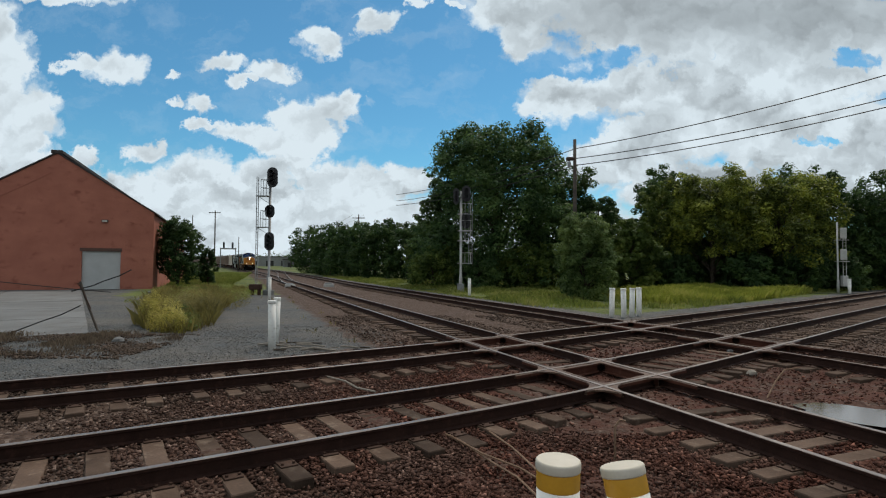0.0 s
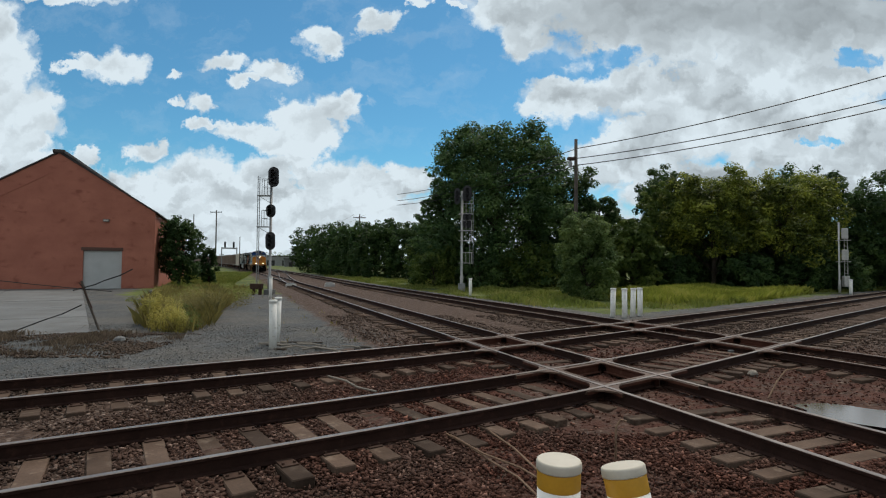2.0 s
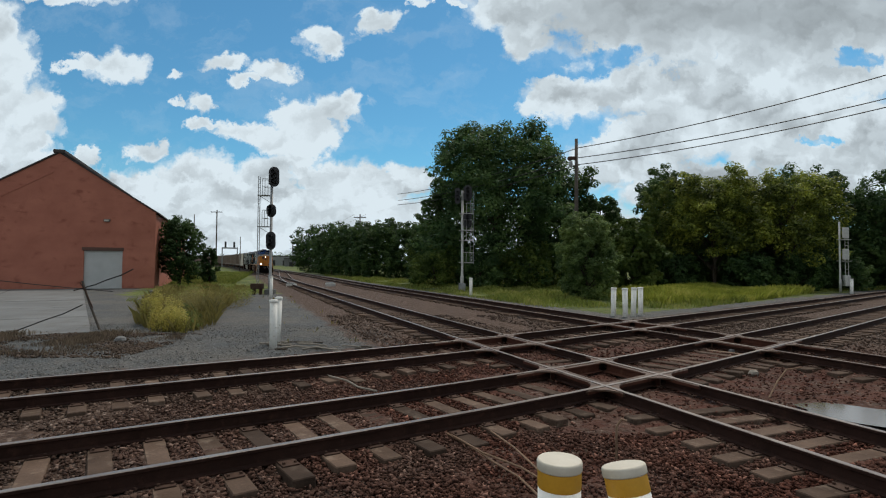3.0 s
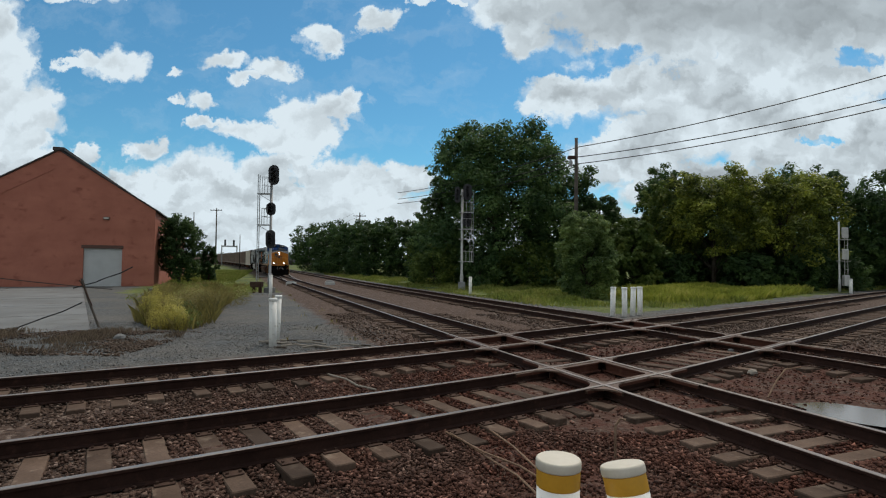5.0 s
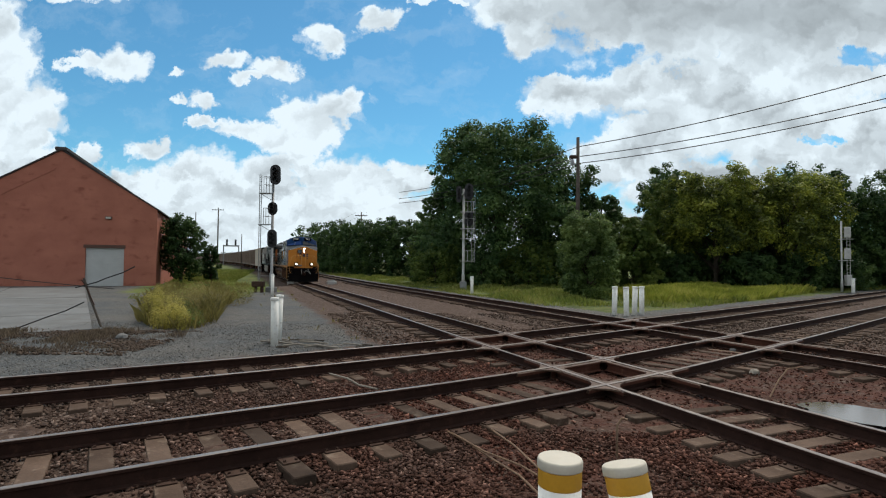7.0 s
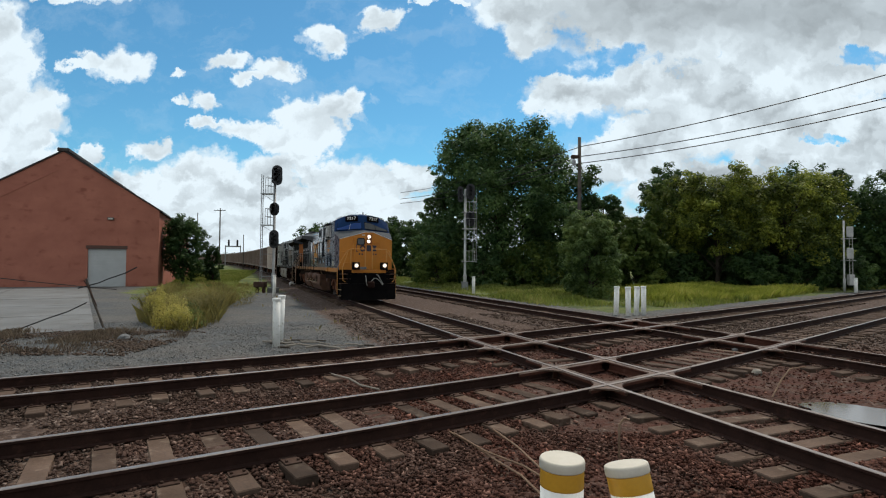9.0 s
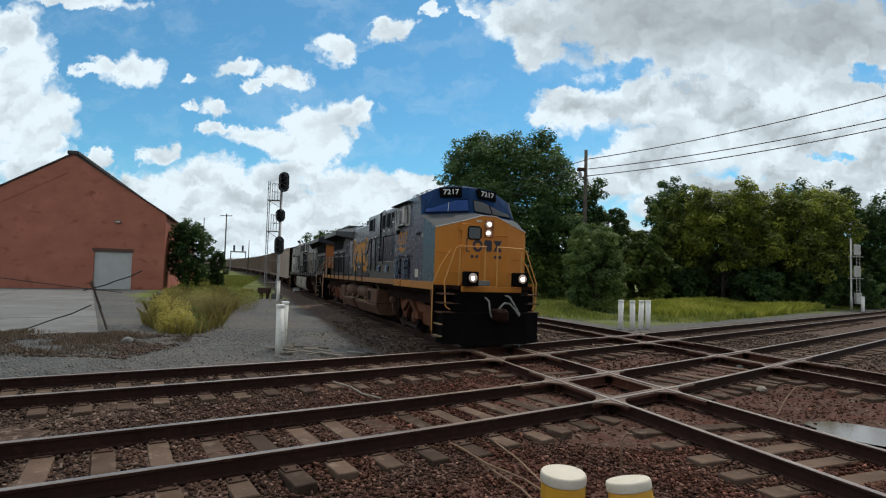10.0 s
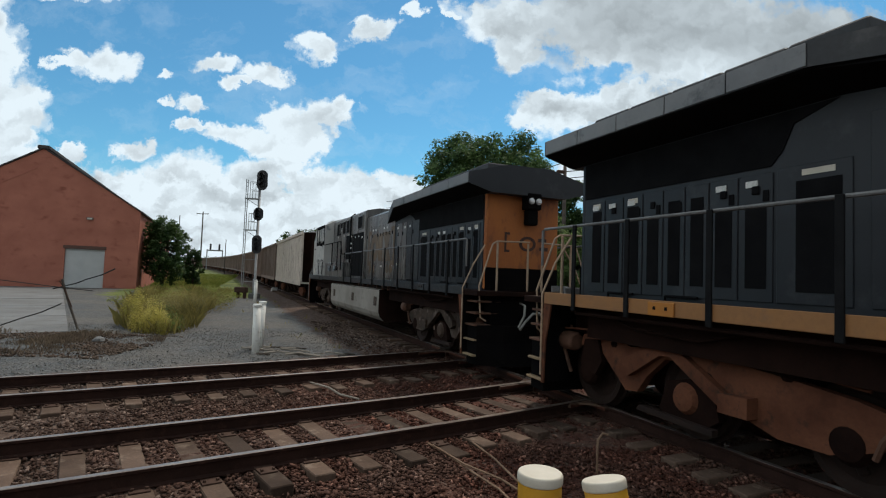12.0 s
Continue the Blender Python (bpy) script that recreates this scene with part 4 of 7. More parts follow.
def woods():
    tree(6.1, 62.0, 18.9, 17.2, LEAF_TREE, 66000, 0.18, 1, "tall dark green broadleaf tree at the edge of the woods", 0.04, 60, full=0.34)
    tree(0.6, 66.0, 13.5, 8, LEAF_DARK, 14000, 0.2, 2, "dark leafy tree below a taller crown", 0.03, 26)
    tree(13.8, 64.0, 14.0, 10, LEAF_DARK, 16000, 0.2, 3, "dark leafy tree with thin upper twigs", 0.03, 30)
    tree(18.4, 65.0, 11.2, 7, LEAF_DARK, 13000, 0.2, 4, "dark leafy tree in the wood", 0.03, 26)
    tree(10.05, 38.3, 5.95, 4.5, LEAF_BUSH, 42000, 0.08, 5, "rounded grey-green young tree standing in grass", 0.03, 60, full=0.5)
    right = ((25.2, 61, 12.0, 7.5, LEAF_MID), (28.6, 57.5, 12.0, 11.5, LEAF_LIGHT), (36.2, 58, 12.2, 12.5, LEAF_LIGHT), (28, 67, 15, 10, LEAF_DARK), (43, 63, 14.0, 10, LEAF_DARK),
             (50, 62, 12.3, 10, LEAF_DARK), (57, 66, 10.5, 10, LEAF_DARK), (18.9, 54, 7.0, 5.4, LEAF_MID), (26, 61, 5.0, 9, LEAF_DARK), (33, 62, 5.5, 10, LEAF_DARK), (40, 63, 6.0, 9, LEAF_DARK), (47, 63, 6, 9, LEAF_DARK))
    for i, (x, y, h, w, leaf) in enumerate(right):
        tree(x, y, h, w, leaf, 42000 if leaf is LEAF_LIGHT else 20000, 0.15 if leaf is LEAF_LIGHT else 0.18, 20 + i, "leafy tree in a dense green wood edge", 0.36 if leaf is LEAF_LIGHT else 0.02, 48 if leaf is LEAF_LIGHT else 34, full=0.42 if leaf is LEAF_LIGHT else 0.34)
    under = ((-1, 60, 4.0, 7), (4, 58.5, 3.6, 6), (9, 58, 4.2, 7), (14, 59, 4.6, 7), (53, 62, 5, 8), (24, 56.5, 3.4, 6), (30.5, 54.5, 3.0, 6), (36, 55.5, 3.6, 6), (41.5, 57, 3.2, 6))
    for i, (x, y, h, w) in enumerate(under):
        tree(x, y, h, w, (LEAF_TREE if i % 2 else LEAF_MID) if i < 5 else LEAF_DARK, 7000, 0.15, 90 + i, "green undergrowth bush below the trees", 0.0, 22, name="bush", full=0.3)
    left = ((-6, 92, 9.5, 10), (-12, 96, 10, 10), (-17, 104, 10, 11), (-23, 112, 10, 12), (-30, 128, 9.5, 12), (-1, 86, 9.5, 9))
    for i, (x, y, h, w) in enumerate(left):
        tree(x, y, h, w, LEAF_DARK, 12000, 0.24, 50 + i, "dark tree in the wood along the line", 0.01, 28, full=0.3)
    tree(-26.3, 54.0, 7.3, 4.5, LEAF_DARK, 22000, 0.1, 70, "dark round tree beside the warehouse", 0.1, 60, full=0.5)
    tree(-25.9, 60.0, 4.3, 2.4, LEAF_DARK, 5000, 0.12, 71, "dark round tree beside the warehouse", 0.08, 24, full=0.4)


woods()


# ---- lot, weeds and small things ----
def ground_height(x, y):
    """The ground's mean height at a place."""
    da, db, v, v2, s, s2 = line_offsets(np.asarray(x, float), np.asarray(y, float))
    near = np.clip((2.6 - np.minimum(da, db)) / 1.0, 0, 1)
    near = near * near * (3 - 2 * near)
    inner = ((v < A_LINES[0] + 1.6) & (v > A_LINES[1] - 1.6)) | ((v2 < B_LINES[0] + 1.4) & (v2 > B_LINES[1] - 1.8))
    bed = np.maximum(near, inner * 0.85)
    return -0.34 + 0.125 * bed - 0.05 * np.clip((np.minimum(da, db) - 0.9) / 0.25, 0, 1) * bed + rise(y)


def stone_mat():
    m = bpy.data.materials.new("crushed_stone")
    m.use_nodes = True
    m.node_tree.nodes.clear()
    t = Tree(m.node_tree)
    pick = t.add("ShaderNodeNewGeometry").outputs["Random Per Island"]
    where = t.add("ShaderNodeTexCoord").outputs["Object"]
    col = t.ramp(pick, [(0.0, (0.046, 0.029, 0.022)), (0.4, (0.066, 0.044, 0.0335)), (0.75, (0.09, 0.063, 0.049)), (0.92, (0.135, 0.102, 0.083)), (1.0, (0.26, 0.21, 0.175))])
    away = t.add("ShaderNodeVectorMath", {0: where, 1: (4.7, 8.5, -0.2)}, operation="DISTANCE").outputs["Value"]
    rust = t.math("MULTIPLY", t.span(away, 11.0, 5.0), t.span(t.noise(where, 0.9, 4.0), 0.35, 0.6, 0.5, 1.0))
    col = t.mix(rust, col, t.vec("MULTIPLY", col, (1.06, 0.57, 0.48)).outputs[0])
    dim = t.span(t.noise(where, 35.0, 3.0), 0.3, 0.7, 0.75, 1.2)
    col = t.vec("MULTIPLY", col, t.add("ShaderNodeCombineXYZ", {0: dim, 1: dim, 2: dim}).outputs[0]).outputs[0]
    b = t.add("ShaderNodeBsdfPrincipled", {"Base Color": col, "Roughness": 0.9, "Specular IOR Level": 0.2})
    t.add("ShaderNodeOutputMaterial", {"Surface": b.outputs[0]})
    return m


STONE = stone_mat()


def stones(name, r, n, x0, x1, y0, y1, size, keep, label, material):
    """Angular crushed stones strewn over a stretch of ground."""
    x, y = r.uniform(x0, x1, n), r.uniform(y0, y1, n)
    ok = keep(x, y)
    for tx, ty, h in TIE_SPOTS:
        if x0 - 2 < tx < x1 + 2 and y0 - 2 < ty < y1 + 2:
            dx, dy = x - tx, y - ty
            a, b = dx * math.cos(h) + dy * math.sin(h), -dx * math.sin(h) + dy * math.cos(h)
            ok &= ~((abs(a) < 0.13) & (abs(b) < 1.31))
    x, y = x[ok], y[ok]
    n = len(x)
    s = size * r.uniform(0.55, 1.45, n) ** 1.2
    base = np.array([(1, 0, 0), (-1, 0, 0), (0, 1, 0), (0, -1, 0), (0, 0, 1), (0, 0, -1)], float) * 1.2
    v = base[None] + r.uniform(-0.55, 0.55, (n, 6, 3))
    v *= s[:, None, None] * r.uniform(0.55, 1.35, (n, 1, 3)) * 0.6
    q = r.normal(size=(n, 4))
    q /= np.linalg.norm(q, axis=1)[:, None]
    w, a, b, c = q.T
    R = np.stack([1 - 2 * (b * b + c * c), 2 * (a * b - w * c), 2 * (a * c + w * b), 2 * (a * b + w * c), 1 - 2 * (a * a + c * c), 2 * (b * c - w * a),
                  2 * (a * c - w * b), 2 * (b * c + w * a), 1 - 2 * (a * a + b * b)], -1).reshape(n, 3, 3)
    v = np.einsum("nij,nkj->nki", R, v)
    v[:, :, 2] *= 0.7
    z = ground_height(x, y) + 0.02 + s * 0.12 + r.uniform(-0.02, 0.012, n)
    v += np.stack([x, y, z], -1)[:, None]
    f = np.array([(0, 2, 4), (2, 1, 4), (1, 3, 4), (3, 0, 4), (2, 0, 5), (1, 2, 5), (3, 1, 5), (0, 3, 5)])
    faces = (np.arange(n)[:, None, None] * 6 + f[None]).reshape(-1, 3)
    tagged(new(name, raw_mesh(name, v.reshape(-1, 3), faces, material)), label, "ballast stones", kind="stuff")


def wedge(margin=1.06):
    """Keeps places a little wider than the view from the path."""
    return lambda x, y: (abs(x) < y * 0.82 * margin + 0.6) & (((x - 6.5) / 1.15) ** 2 + ((y - 7.9) / 0.8) ** 2 > 1)


def ballast_stones():
    r = np.random.RandomState(11)
    seen = wedge()
    patches = lambda x, y: np.sin(x * 2.1 + 1.7 * np.sin(y * 1.3)) + np.sin(y * 2.7 + x) > -0.35
    thin = lambda x, y: (np.hypot((x - 5.6) / 1.5, y - 9.3) > 3.4) | (r.rand(len(x)) < 0.16)
    stones("ballast_near", r, 76000, -5.0, 6.5, 2.3, 7.0, 0.031, lambda x, y: seen(x, y) & (patches(x, y) | (r.rand(len(x)) < 0.45)), "angular brown and grey crushed ballast stones", STONE)
    stones("ballast_middle", r, 70000, -8.5, 10.5, 7.0, 13.0, 0.032, lambda x, y: thin(x, y) & seen(x, y) & (line_offsets(x, y)[3] < B_LINES[0] + 1.8), "angular brown crushed ballast stones between the rails", STONE)
    rubble = mat("brown_rubble", (0.1, 0.072, 0.055), (0.06, 0.043, 0.034), 2.5, 0.95, 0.0, 0.2, 30, 0.004, 0.15, (0.17, 0.14, 0.115))
    heap = lambda x, y: seen(x, y) & (line_offsets(x, y)[3] > B_LINES[0] + 2.6) & (np.sin(x * 1.1 + 1.5 * np.sin(y * 0.9)) * np.sin(y * 1.4 + x * 0.3) > r.uniform(-0.5, 0.8, len(x)))
    stones("rubble", r, 16000, -14.5, -7.6, 12.8, 17.4, 0.045, heap, "broken brown rubble and dirt along the concrete", rubble)
    stones("ballast_far", r, 22000, -9.0, 16.0, 13.0, 24.0, 0.048, lambda x, y: seen(x, y) & (np.minimum(*line_offsets(x, y)[:2]) < 2.6), "brown ballast along the tracks", STONE)
    grey = mat("grey_gravel", (0.19, 0.186, 0.18), (0.12, 0.118, 0.115), 9.0, 0.9, 0.0, 0.2, 40, 0.004, 0.2, (0.36, 0.33, 0.3))
    stones("gravel", r, 14000, -13.0, 0.0, 9.0, 20.0, 0.022, lambda x, y: seen(x, y) & (line_offsets(x, y)[3] > B_LINES[0] + 1.5) & (line_offsets(x, y)[2] > A_LINES[0] + 1.8), "loose grey gravel on the lot", grey)


ballast_stones()


def blades(r, x, y, z, h, spread, width, lean=0.75):
    """Upright leaves, one by one: thin triangles pairs bent at the middle."""
    n = len(x)
    a = r.uniform(0, math.tau, n)
    b = r.uniform(0, math.tau, n)
    k = r.uniform(0.2, 1.0, n) * lean
    w = width * r.uniform(0.6, 1.4, n)
    dx, dy = np.cos(a) * w, np.sin(a) * w
    tx, ty = np.cos(b) * h * k, np.sin(b) * h * k
    p0 = np.stack([x - dx, y - dy, z - 0.03], -1)
    p1 = np.stack([x + dx, y + dy, z - 0.03], -1)
    m0 = np.stack([x + dx * 0.8 + tx * 0.35, y + dy * 0.8 + ty * 0.35, z + h * 0.6], -1)
    tip = np.stack([x + tx, y + ty, z + h], -1)
    return np.stack([p0, p1, m0, tip], 1).reshape(-1, 3), np.arange(n * 4).reshape(-1, 4)


def grass_field(name, r, n, spot, height, width, material, label, category="grass"):
    x, y = spot(r, n)
    z = ground_height(x, y)
    v, f = blades(r, x, y, z, height(x, y) * r.uniform(0.5, 1.25, len(x)), 0, width)
    tagged(new(name, raw_mesh(name, v, f, material)), label, category, kind="stuff")


def in_poly(x, y, poly):
    ok = np.zeros(len(x), bool)
    j = len(poly) - 1
    for i in range(len(poly)):
        (xi, yi), (xj, yj) = poly[i], poly[j]
        ok ^= ((yi > y) != (yj > y)) & (x < (xj - xi) * (y - yi) / (yj - yi + 1e-12) + xi)
        j = i
    return ok


def poly_spots(poly, extra=None):
    xs, ys = [p[0] for p in poly], [p[1] for p in poly]
    def spot(r, n):
        x, y = r.uniform(min(xs), max(xs), n * 3), r.uniform(min(ys), max(ys), n * 3)
        ok = in_poly(x, y, poly)
        if extra is not None:
            ok &= extra(x, y)
        return x[ok][:n], y[ok][:n]
    return spot


def fields():
    r = np.random.RandomState(21)
    east = [(3.5, 30.0), (13.5, 29.5), (37.5, 53.0), (62.0, 66.0), (20.0, 62.0), (-12.0, 90.0), (-22.0, 100.0), (-12.5, 74.0)]
    off = lambda x, y: (line_offsets(x, y)[2] < A_LINES[1] - 3.6) & (line_offsets(x, y)[3] > B_LINES[0] + 3.2)
    patchy = lambda x, y: 0.22 + 0.16 * np.sin(x * 0.5 + 1.3 * np.sin(y * 0.31)) * np.sin(y * 0.4) + 0.1 * np.sin(x * 1.7)
    grass_field("meadow_grass", r, 90000, poly_spots(east, off), patchy, 0.024, GRASS, "uneven green and straw meadow grass beside the tracks")
    sunny = [(13.0, 32.5), (20.0, 36.0), (34.0, 50.0), (31.0, 54.5), (19.0, 53.0), (12.5, 43.0)]
    ragged = lambda x, y: np.sin(x * 0.9 + np.sin(y * 0.6)) * np.sin(y * 0.5 + 0.4) > r.uniform(-1.1, 0.5, len(x))
    grass_field("tall_grass", r, 34000, poly_spots(sunny, ragged), lambda x, y: 0.55 + 0.25 * np.sin(x * 0.7) * np.sin(y * 0.45), 0.022, GRASS_SUN, "tall yellow-green summer grass before the woods")
    # weeds in soft mounds beside the lot: goldenrod before, dead brown stalks behind, green last
    def mound(name, places, n, size, leaf, label, category):
        blobs = [((x, y, -0.3 + h * 0.45 + float(rise(y))), (w, w * 1.1, h * 0.55)) for x, y, w, h in places]
        v, f = leaf_cloud(r, blobs, n, size)
        v = v.reshape(-1, 4, 3)
        v = v[v[:, :, 2].min(1) > -0.36]
        tagged(new(name, raw_mesh(name, v.reshape(-1, 3), np.arange(len(v) * 4).reshape(-1, 4), leaf)), label, category, kind="stuff")
    def row(n, x0, y0, x1, y1, wide, w, h0, h1):
        out = []
        for i in range(n):
            k = i / max(1, n - 1)
            out.append((x0 + (x1 - x0) * k + r.normal() * wide, y0 + (y1 - y0) * k + r.normal() * wide, w * r.uniform(0.6, 1.3), (h0 + (h1 - h0) * k) * r.uniform(0.7, 1.2)))
        return out
    mound("goldenrod", row(18, -8.6, 17.6, -10.9, 20.6, 0.22, 0.26, 0.6, 1.55), 12000, 0.026, GOLD, "tall yellow flowering goldenrod at the lot's edge", "wild flowers")
    mound("green_weeds", row(16, -8.7, 18.3, -11.0, 22.5, 0.35, 0.36, 0.5, 0.7), 5000, 0.03, LEAF_MID, "green undergrowth among the weeds", "weeds")
    mound("weeds", row(46, -10.4, 20.4, -14.6, 34.0, 0.7, 0.5, 0.9, 0.8), 26000, 0.026, WEED, "tall dry brown weeds at the edge of the gravel lot", "weeds")
    mound("green_brush", row(50, -13.0, 29.0, -19.5, 46.0, 1.2, 0.9, 0.6, 0.6), 18000, 0.05, GRASS, "soft green brush behind the dry weeds", "weeds")
    stalks = [(-11.6, 20.5), (-9.6, 17.9), (-8.2, 17.3), (-8.4, 20.0), (-10.4, 25.5), (-13.6, 36.0), (-16.0, 44.0), (-23.0, 46.0), (-19.0, 36.0), (-14.6, 27.0)]
    grass_field("weed_stalks", r, 13000, poly_spots(stalks), lambda x, y: 0.5 + 0.25 * np.sin(x * 1.9) * np.sin(y * 0.9), 0.014, WEED, "dry stalks between the weeds", "weeds")
    grass_field("field_grass", r, 30000, poly_spots([(-15.5, 42.0), (-24.0, 47.5), (-60.0, 120.0), (-42.0, 120.0), (-24.0, 62.0)]), lambda x, y: 0.4 + 0 * x, 0.035, GRASS, "green field grass beyond the lot")
    tufts = [(-13.5, 13.2), (-9.0, 13.0), (-7.6, 16.0), (-8.6, 17.6), (-11.2, 17.3), (-14.5, 16.6)]
    clump = lambda x, y: (np.sin(x * 2.1 + 2 * np.sin(y)) * np.sin(y * 2.3 + 1.0) > r.uniform(-0.35, 0.9, len(x)))
    grass_field("dead_tufts", r, 7000, poly_spots(tufts, clump), lambda x, y: 0.12 + 0.07 * np.sin(x * 2.3), 0.004, mat("dead_stalks", (0.12, 0.088, 0.062), (0.22, 0.165, 0.115), 2.0, 0.9), "low brown dead stalks along the concrete", "dry weeds")
    grass_field("lineside_tufts", r, 3500, poly_spots([(-5, 14.3), (2, 18.5), (-9, 40), (-13, 39)], lambda x, y: (np.sin(x * 3.1 + y) * np.sin(y * 1.3) > 0.86) & (line_offsets(x, y)[2] > A_LINES[0] + 2.2)), lambda x, y: 0.15 + 0 * x, 0.012, WEED, "sparse dry tufts in the gravel", "dry weeds")


fields()


def slab():
    """Cracked concrete apron before the warehouse, in cast bays."""
    top = thing("concrete_apron", "weathered pale concrete apron with weedy joints", "pavement", kind="structure")
    r = random.Random(4)
    dirx, diry = Vector((-0.56, 0.83)), Vector((-0.83, -0.56))
    for i in range(6):
        for j in range(5):
            a = Vector((-11.4, 17.6)) + dirx * (i * 6.2) + diry * (j * 5.0)
            q = [a, a + dirx * 6.15, a + dirx * 6.15 + diry * 4.95, a + diry * 4.95]
            z = -0.3 + r.uniform(-0.012, 0.012)
            m = Mesh().loft([[(p.x, p.y, -0.5) for p in q], [(p.x, p.y, z) for p in q]])
            part("bay", m, CONCRETE, top)


slab()


def fence():
    """The remains of a lot fence: a leaning post and bent bars."""
    top = thing("broken_fence", "broken leaning fence post with bent dark bars", "fence", pose(0, 0, 0))
    part("post", Mesh().tube([(-11.55, 18.4, -0.5), (-12.05, 18.5, 0.55), (-12.35, 18.55, 1.3)], 0.038, 8), POLE_WOOD, top)
    part("bar", Mesh().tube([(-13.6, 17.0, -0.32), (-13.0, 17.7, 0.04), (-12.65, 18.1, 0.22), (-12.25, 18.45, 0.5)], 0.02, 6), WIRE, top)
    part("bar", Mesh().tube([(-12.6, 18.5, 0.98), (-11.9, 18.57, 1.18), (-11.6, 18.6, 1.32), (-11.1, 18.66, 1.5), (-10.7, 18.7, 1.72)], 0.02, 6), WIRE, top)
    part("bar", Mesh().tube([(-15.6, 18.4, 1.35), (-14.0, 18.5, 1.18), (-12.2, 18.52, 1.02), (-11.3, 18.55, 0.95)], 0.014, 6), WIRE, top)
    part("wire_end", Mesh().tube([(-12.4, 18.5, 1.25), (-12.25, 18.5, 1.05), (-11.9, 18.45, 0.4)], 0.018, 6), PLATE, top)


fence()


def puddle():
    m = Mesh()
    ring = []
    for i in range(28):
        a = math.tau * i / 28
        k = 1 + 0.1 * math.sin(3 * a + 1) + 0.06 * math.sin(7 * a)
        ring.append((6.3 + (1.1 * math.cos(a) * 0.8 - 0.55 * math.sin(a) * -0.55) * k, 7.95 + (0.95 * math.cos(a) * -0.55 + 0.5 * math.sin(a)) * k, -0.246))
    m.poly(ring, [tuple(range(28))])
    water = bpy.data.materials.new("puddle_water")
    water.use_nodes = True
    water.node_tree.nodes.clear()
    t = Tree(water.node_tree)
    ripple = t.add("ShaderNodeBump", {"Strength": 0.05, "Distance": 0.004, "Height": t.noise(t.add("ShaderNodeTexCoord").outputs["Object"], 9.0, 2.0)})
    film = t.add("ShaderNodeBsdfPrincipled", {"Base Color": (0.075, 0.05, 0.035, 1), "Roughness": 0.08, "IOR": 2.0, "Normal": ripple.outputs[0]})
    t.add("ShaderNodeOutputMaterial", {"Surface": film.outputs[0]})
    solid("puddle", m, water, "still muddy rain puddle that mirrors the sky", "puddle", kind="structure")


puddle()


def litter():
    """Wires, sticks, planks and rocks lying about the crossing."""
    cable = mat("tan_cable", (0.16, 0.1, 0.065), (0.22, 0.14, 0.09), 5.0, 0.7)
    pale = mat("bleached_wood", (0.3, 0.27, 0.23), (0.2, 0.18, 0.155), 4.0, 0.9, 0.0, 0.4, 40, 0.004)
    def lay(pts, r, m, name, label, category):
        solid(name, Mesh().tube(pts, r, 6), m, label, category)
    lay([(0.05, 6.75, -0.17), (0.3, 6.4, -0.2), (0.55, 5.85, -0.2), (0.75, 5.4, -0.18), (1.0, 4.7, -0.24)], 0.012, cable, "track_cable", "tan bond cable lying in the ballast", "cable")
    lay([(0.1, 6.7, -0.17), (0.45, 6.05, -0.17), (0.8, 5.6, -0.16), (1.05, 5.3, -0.22)], 0.012, cable, "track_cable", "tan bond cable lying in the ballast", "cable")
    lay([(0.6, 6.85, -0.17), (0.82, 6.3, -0.19), (0.97, 5.7, -0.2), (1.15, 5.1, -0.24)], 0.012, cable, "track_cable", "tan bond cable curling over the stones", "cable")
    lay([(1.98, 6.25, -0.3), (1.98, 6.25, -0.08), (2.0, 6.3, 0.06), (2.06, 6.32, 0.13), (2.12, 6.3, 0.12)], 0.014, cable, "conduit", "bent rusty conduit end standing in ballast", "conduit")
    lay([(-2.2, 10.25, -0.17), (-1.7, 9.6, -0.13), (-1.45, 9.35, -0.19), (-1.1, 9.1, -0.2)], 0.018, pale, "stick", "pale curved stick on the ballast", "stick")
    lay([(5.45, 9.15, -0.28), (5.75, 9.4, -0.05), (6.0, 9.55, 0.12), (6.3, 9.6, 0.15)], 0.014, cable, "stick", "thin bent twig beside the puddle", "stick")
    r = random.Random(9)
    for i in range(26):
        x, y = r.uniform(-5.2, -1.2), 0
        y = 15.3 - (x + 5.2) * 0.45 + r.uniform(-0.7, 0.7)
        l, a = r.uniform(0.25, 1.1), r.uniform(-0.5, 0.3)
        z = -0.31 + r.uniform(0, 0.04)
        solid("driftwood", Mesh().tube([(x, y, z), (x + l * 0.5, y + l * 0.5 * a, z + r.uniform(0.0, 0.05)), (x + l, y + l * a + r.uniform(-0.1, 0.1), z)], r.uniform(0.012, 0.03), 6),
              pale if i % 3 else BARK, "broken branch lying on the gravel", "branch", group="broken branches")
    for i, (x, y, s, m) in enumerate(((6.25, 11.0, 0.11, pale), (-9.25, 15.6, 0.16, CONCRETE), (-3.0, 6.83, 0.05, WHITE), (-9.9, 11.0, 0.1, CONCRETE), (7.2, 13.6, 0.09, CONCRETE), (-19.5, 37, 0.5, CONCRETE), (3.4, 30.2, 0.16, CONCRETE))):
        g = np.random.RandomState(i)
        rings = []
        for k, (rr, h) in enumerate(((0.7, 0.0), (1.0, 0.45), (0.85, 0.9), (0.35, 1.15))):
            rings.append([(rr * s * math.cos(math.tau * j / 8) * g.uniform(0.8, 1.2), rr * s * math.sin(math.tau * j / 8) * g.uniform(0.8, 1.2), h * s + 0.02 * g.uniform(-1, 1) * s) for j in range(8)])
        z = float(ground_height(x, y)) - 0.02
        solid("rock", Mesh().loft(rings), m, "pale lump of rock lying on the ground", "rock", pose(x, y, z), "rocks")


litter()


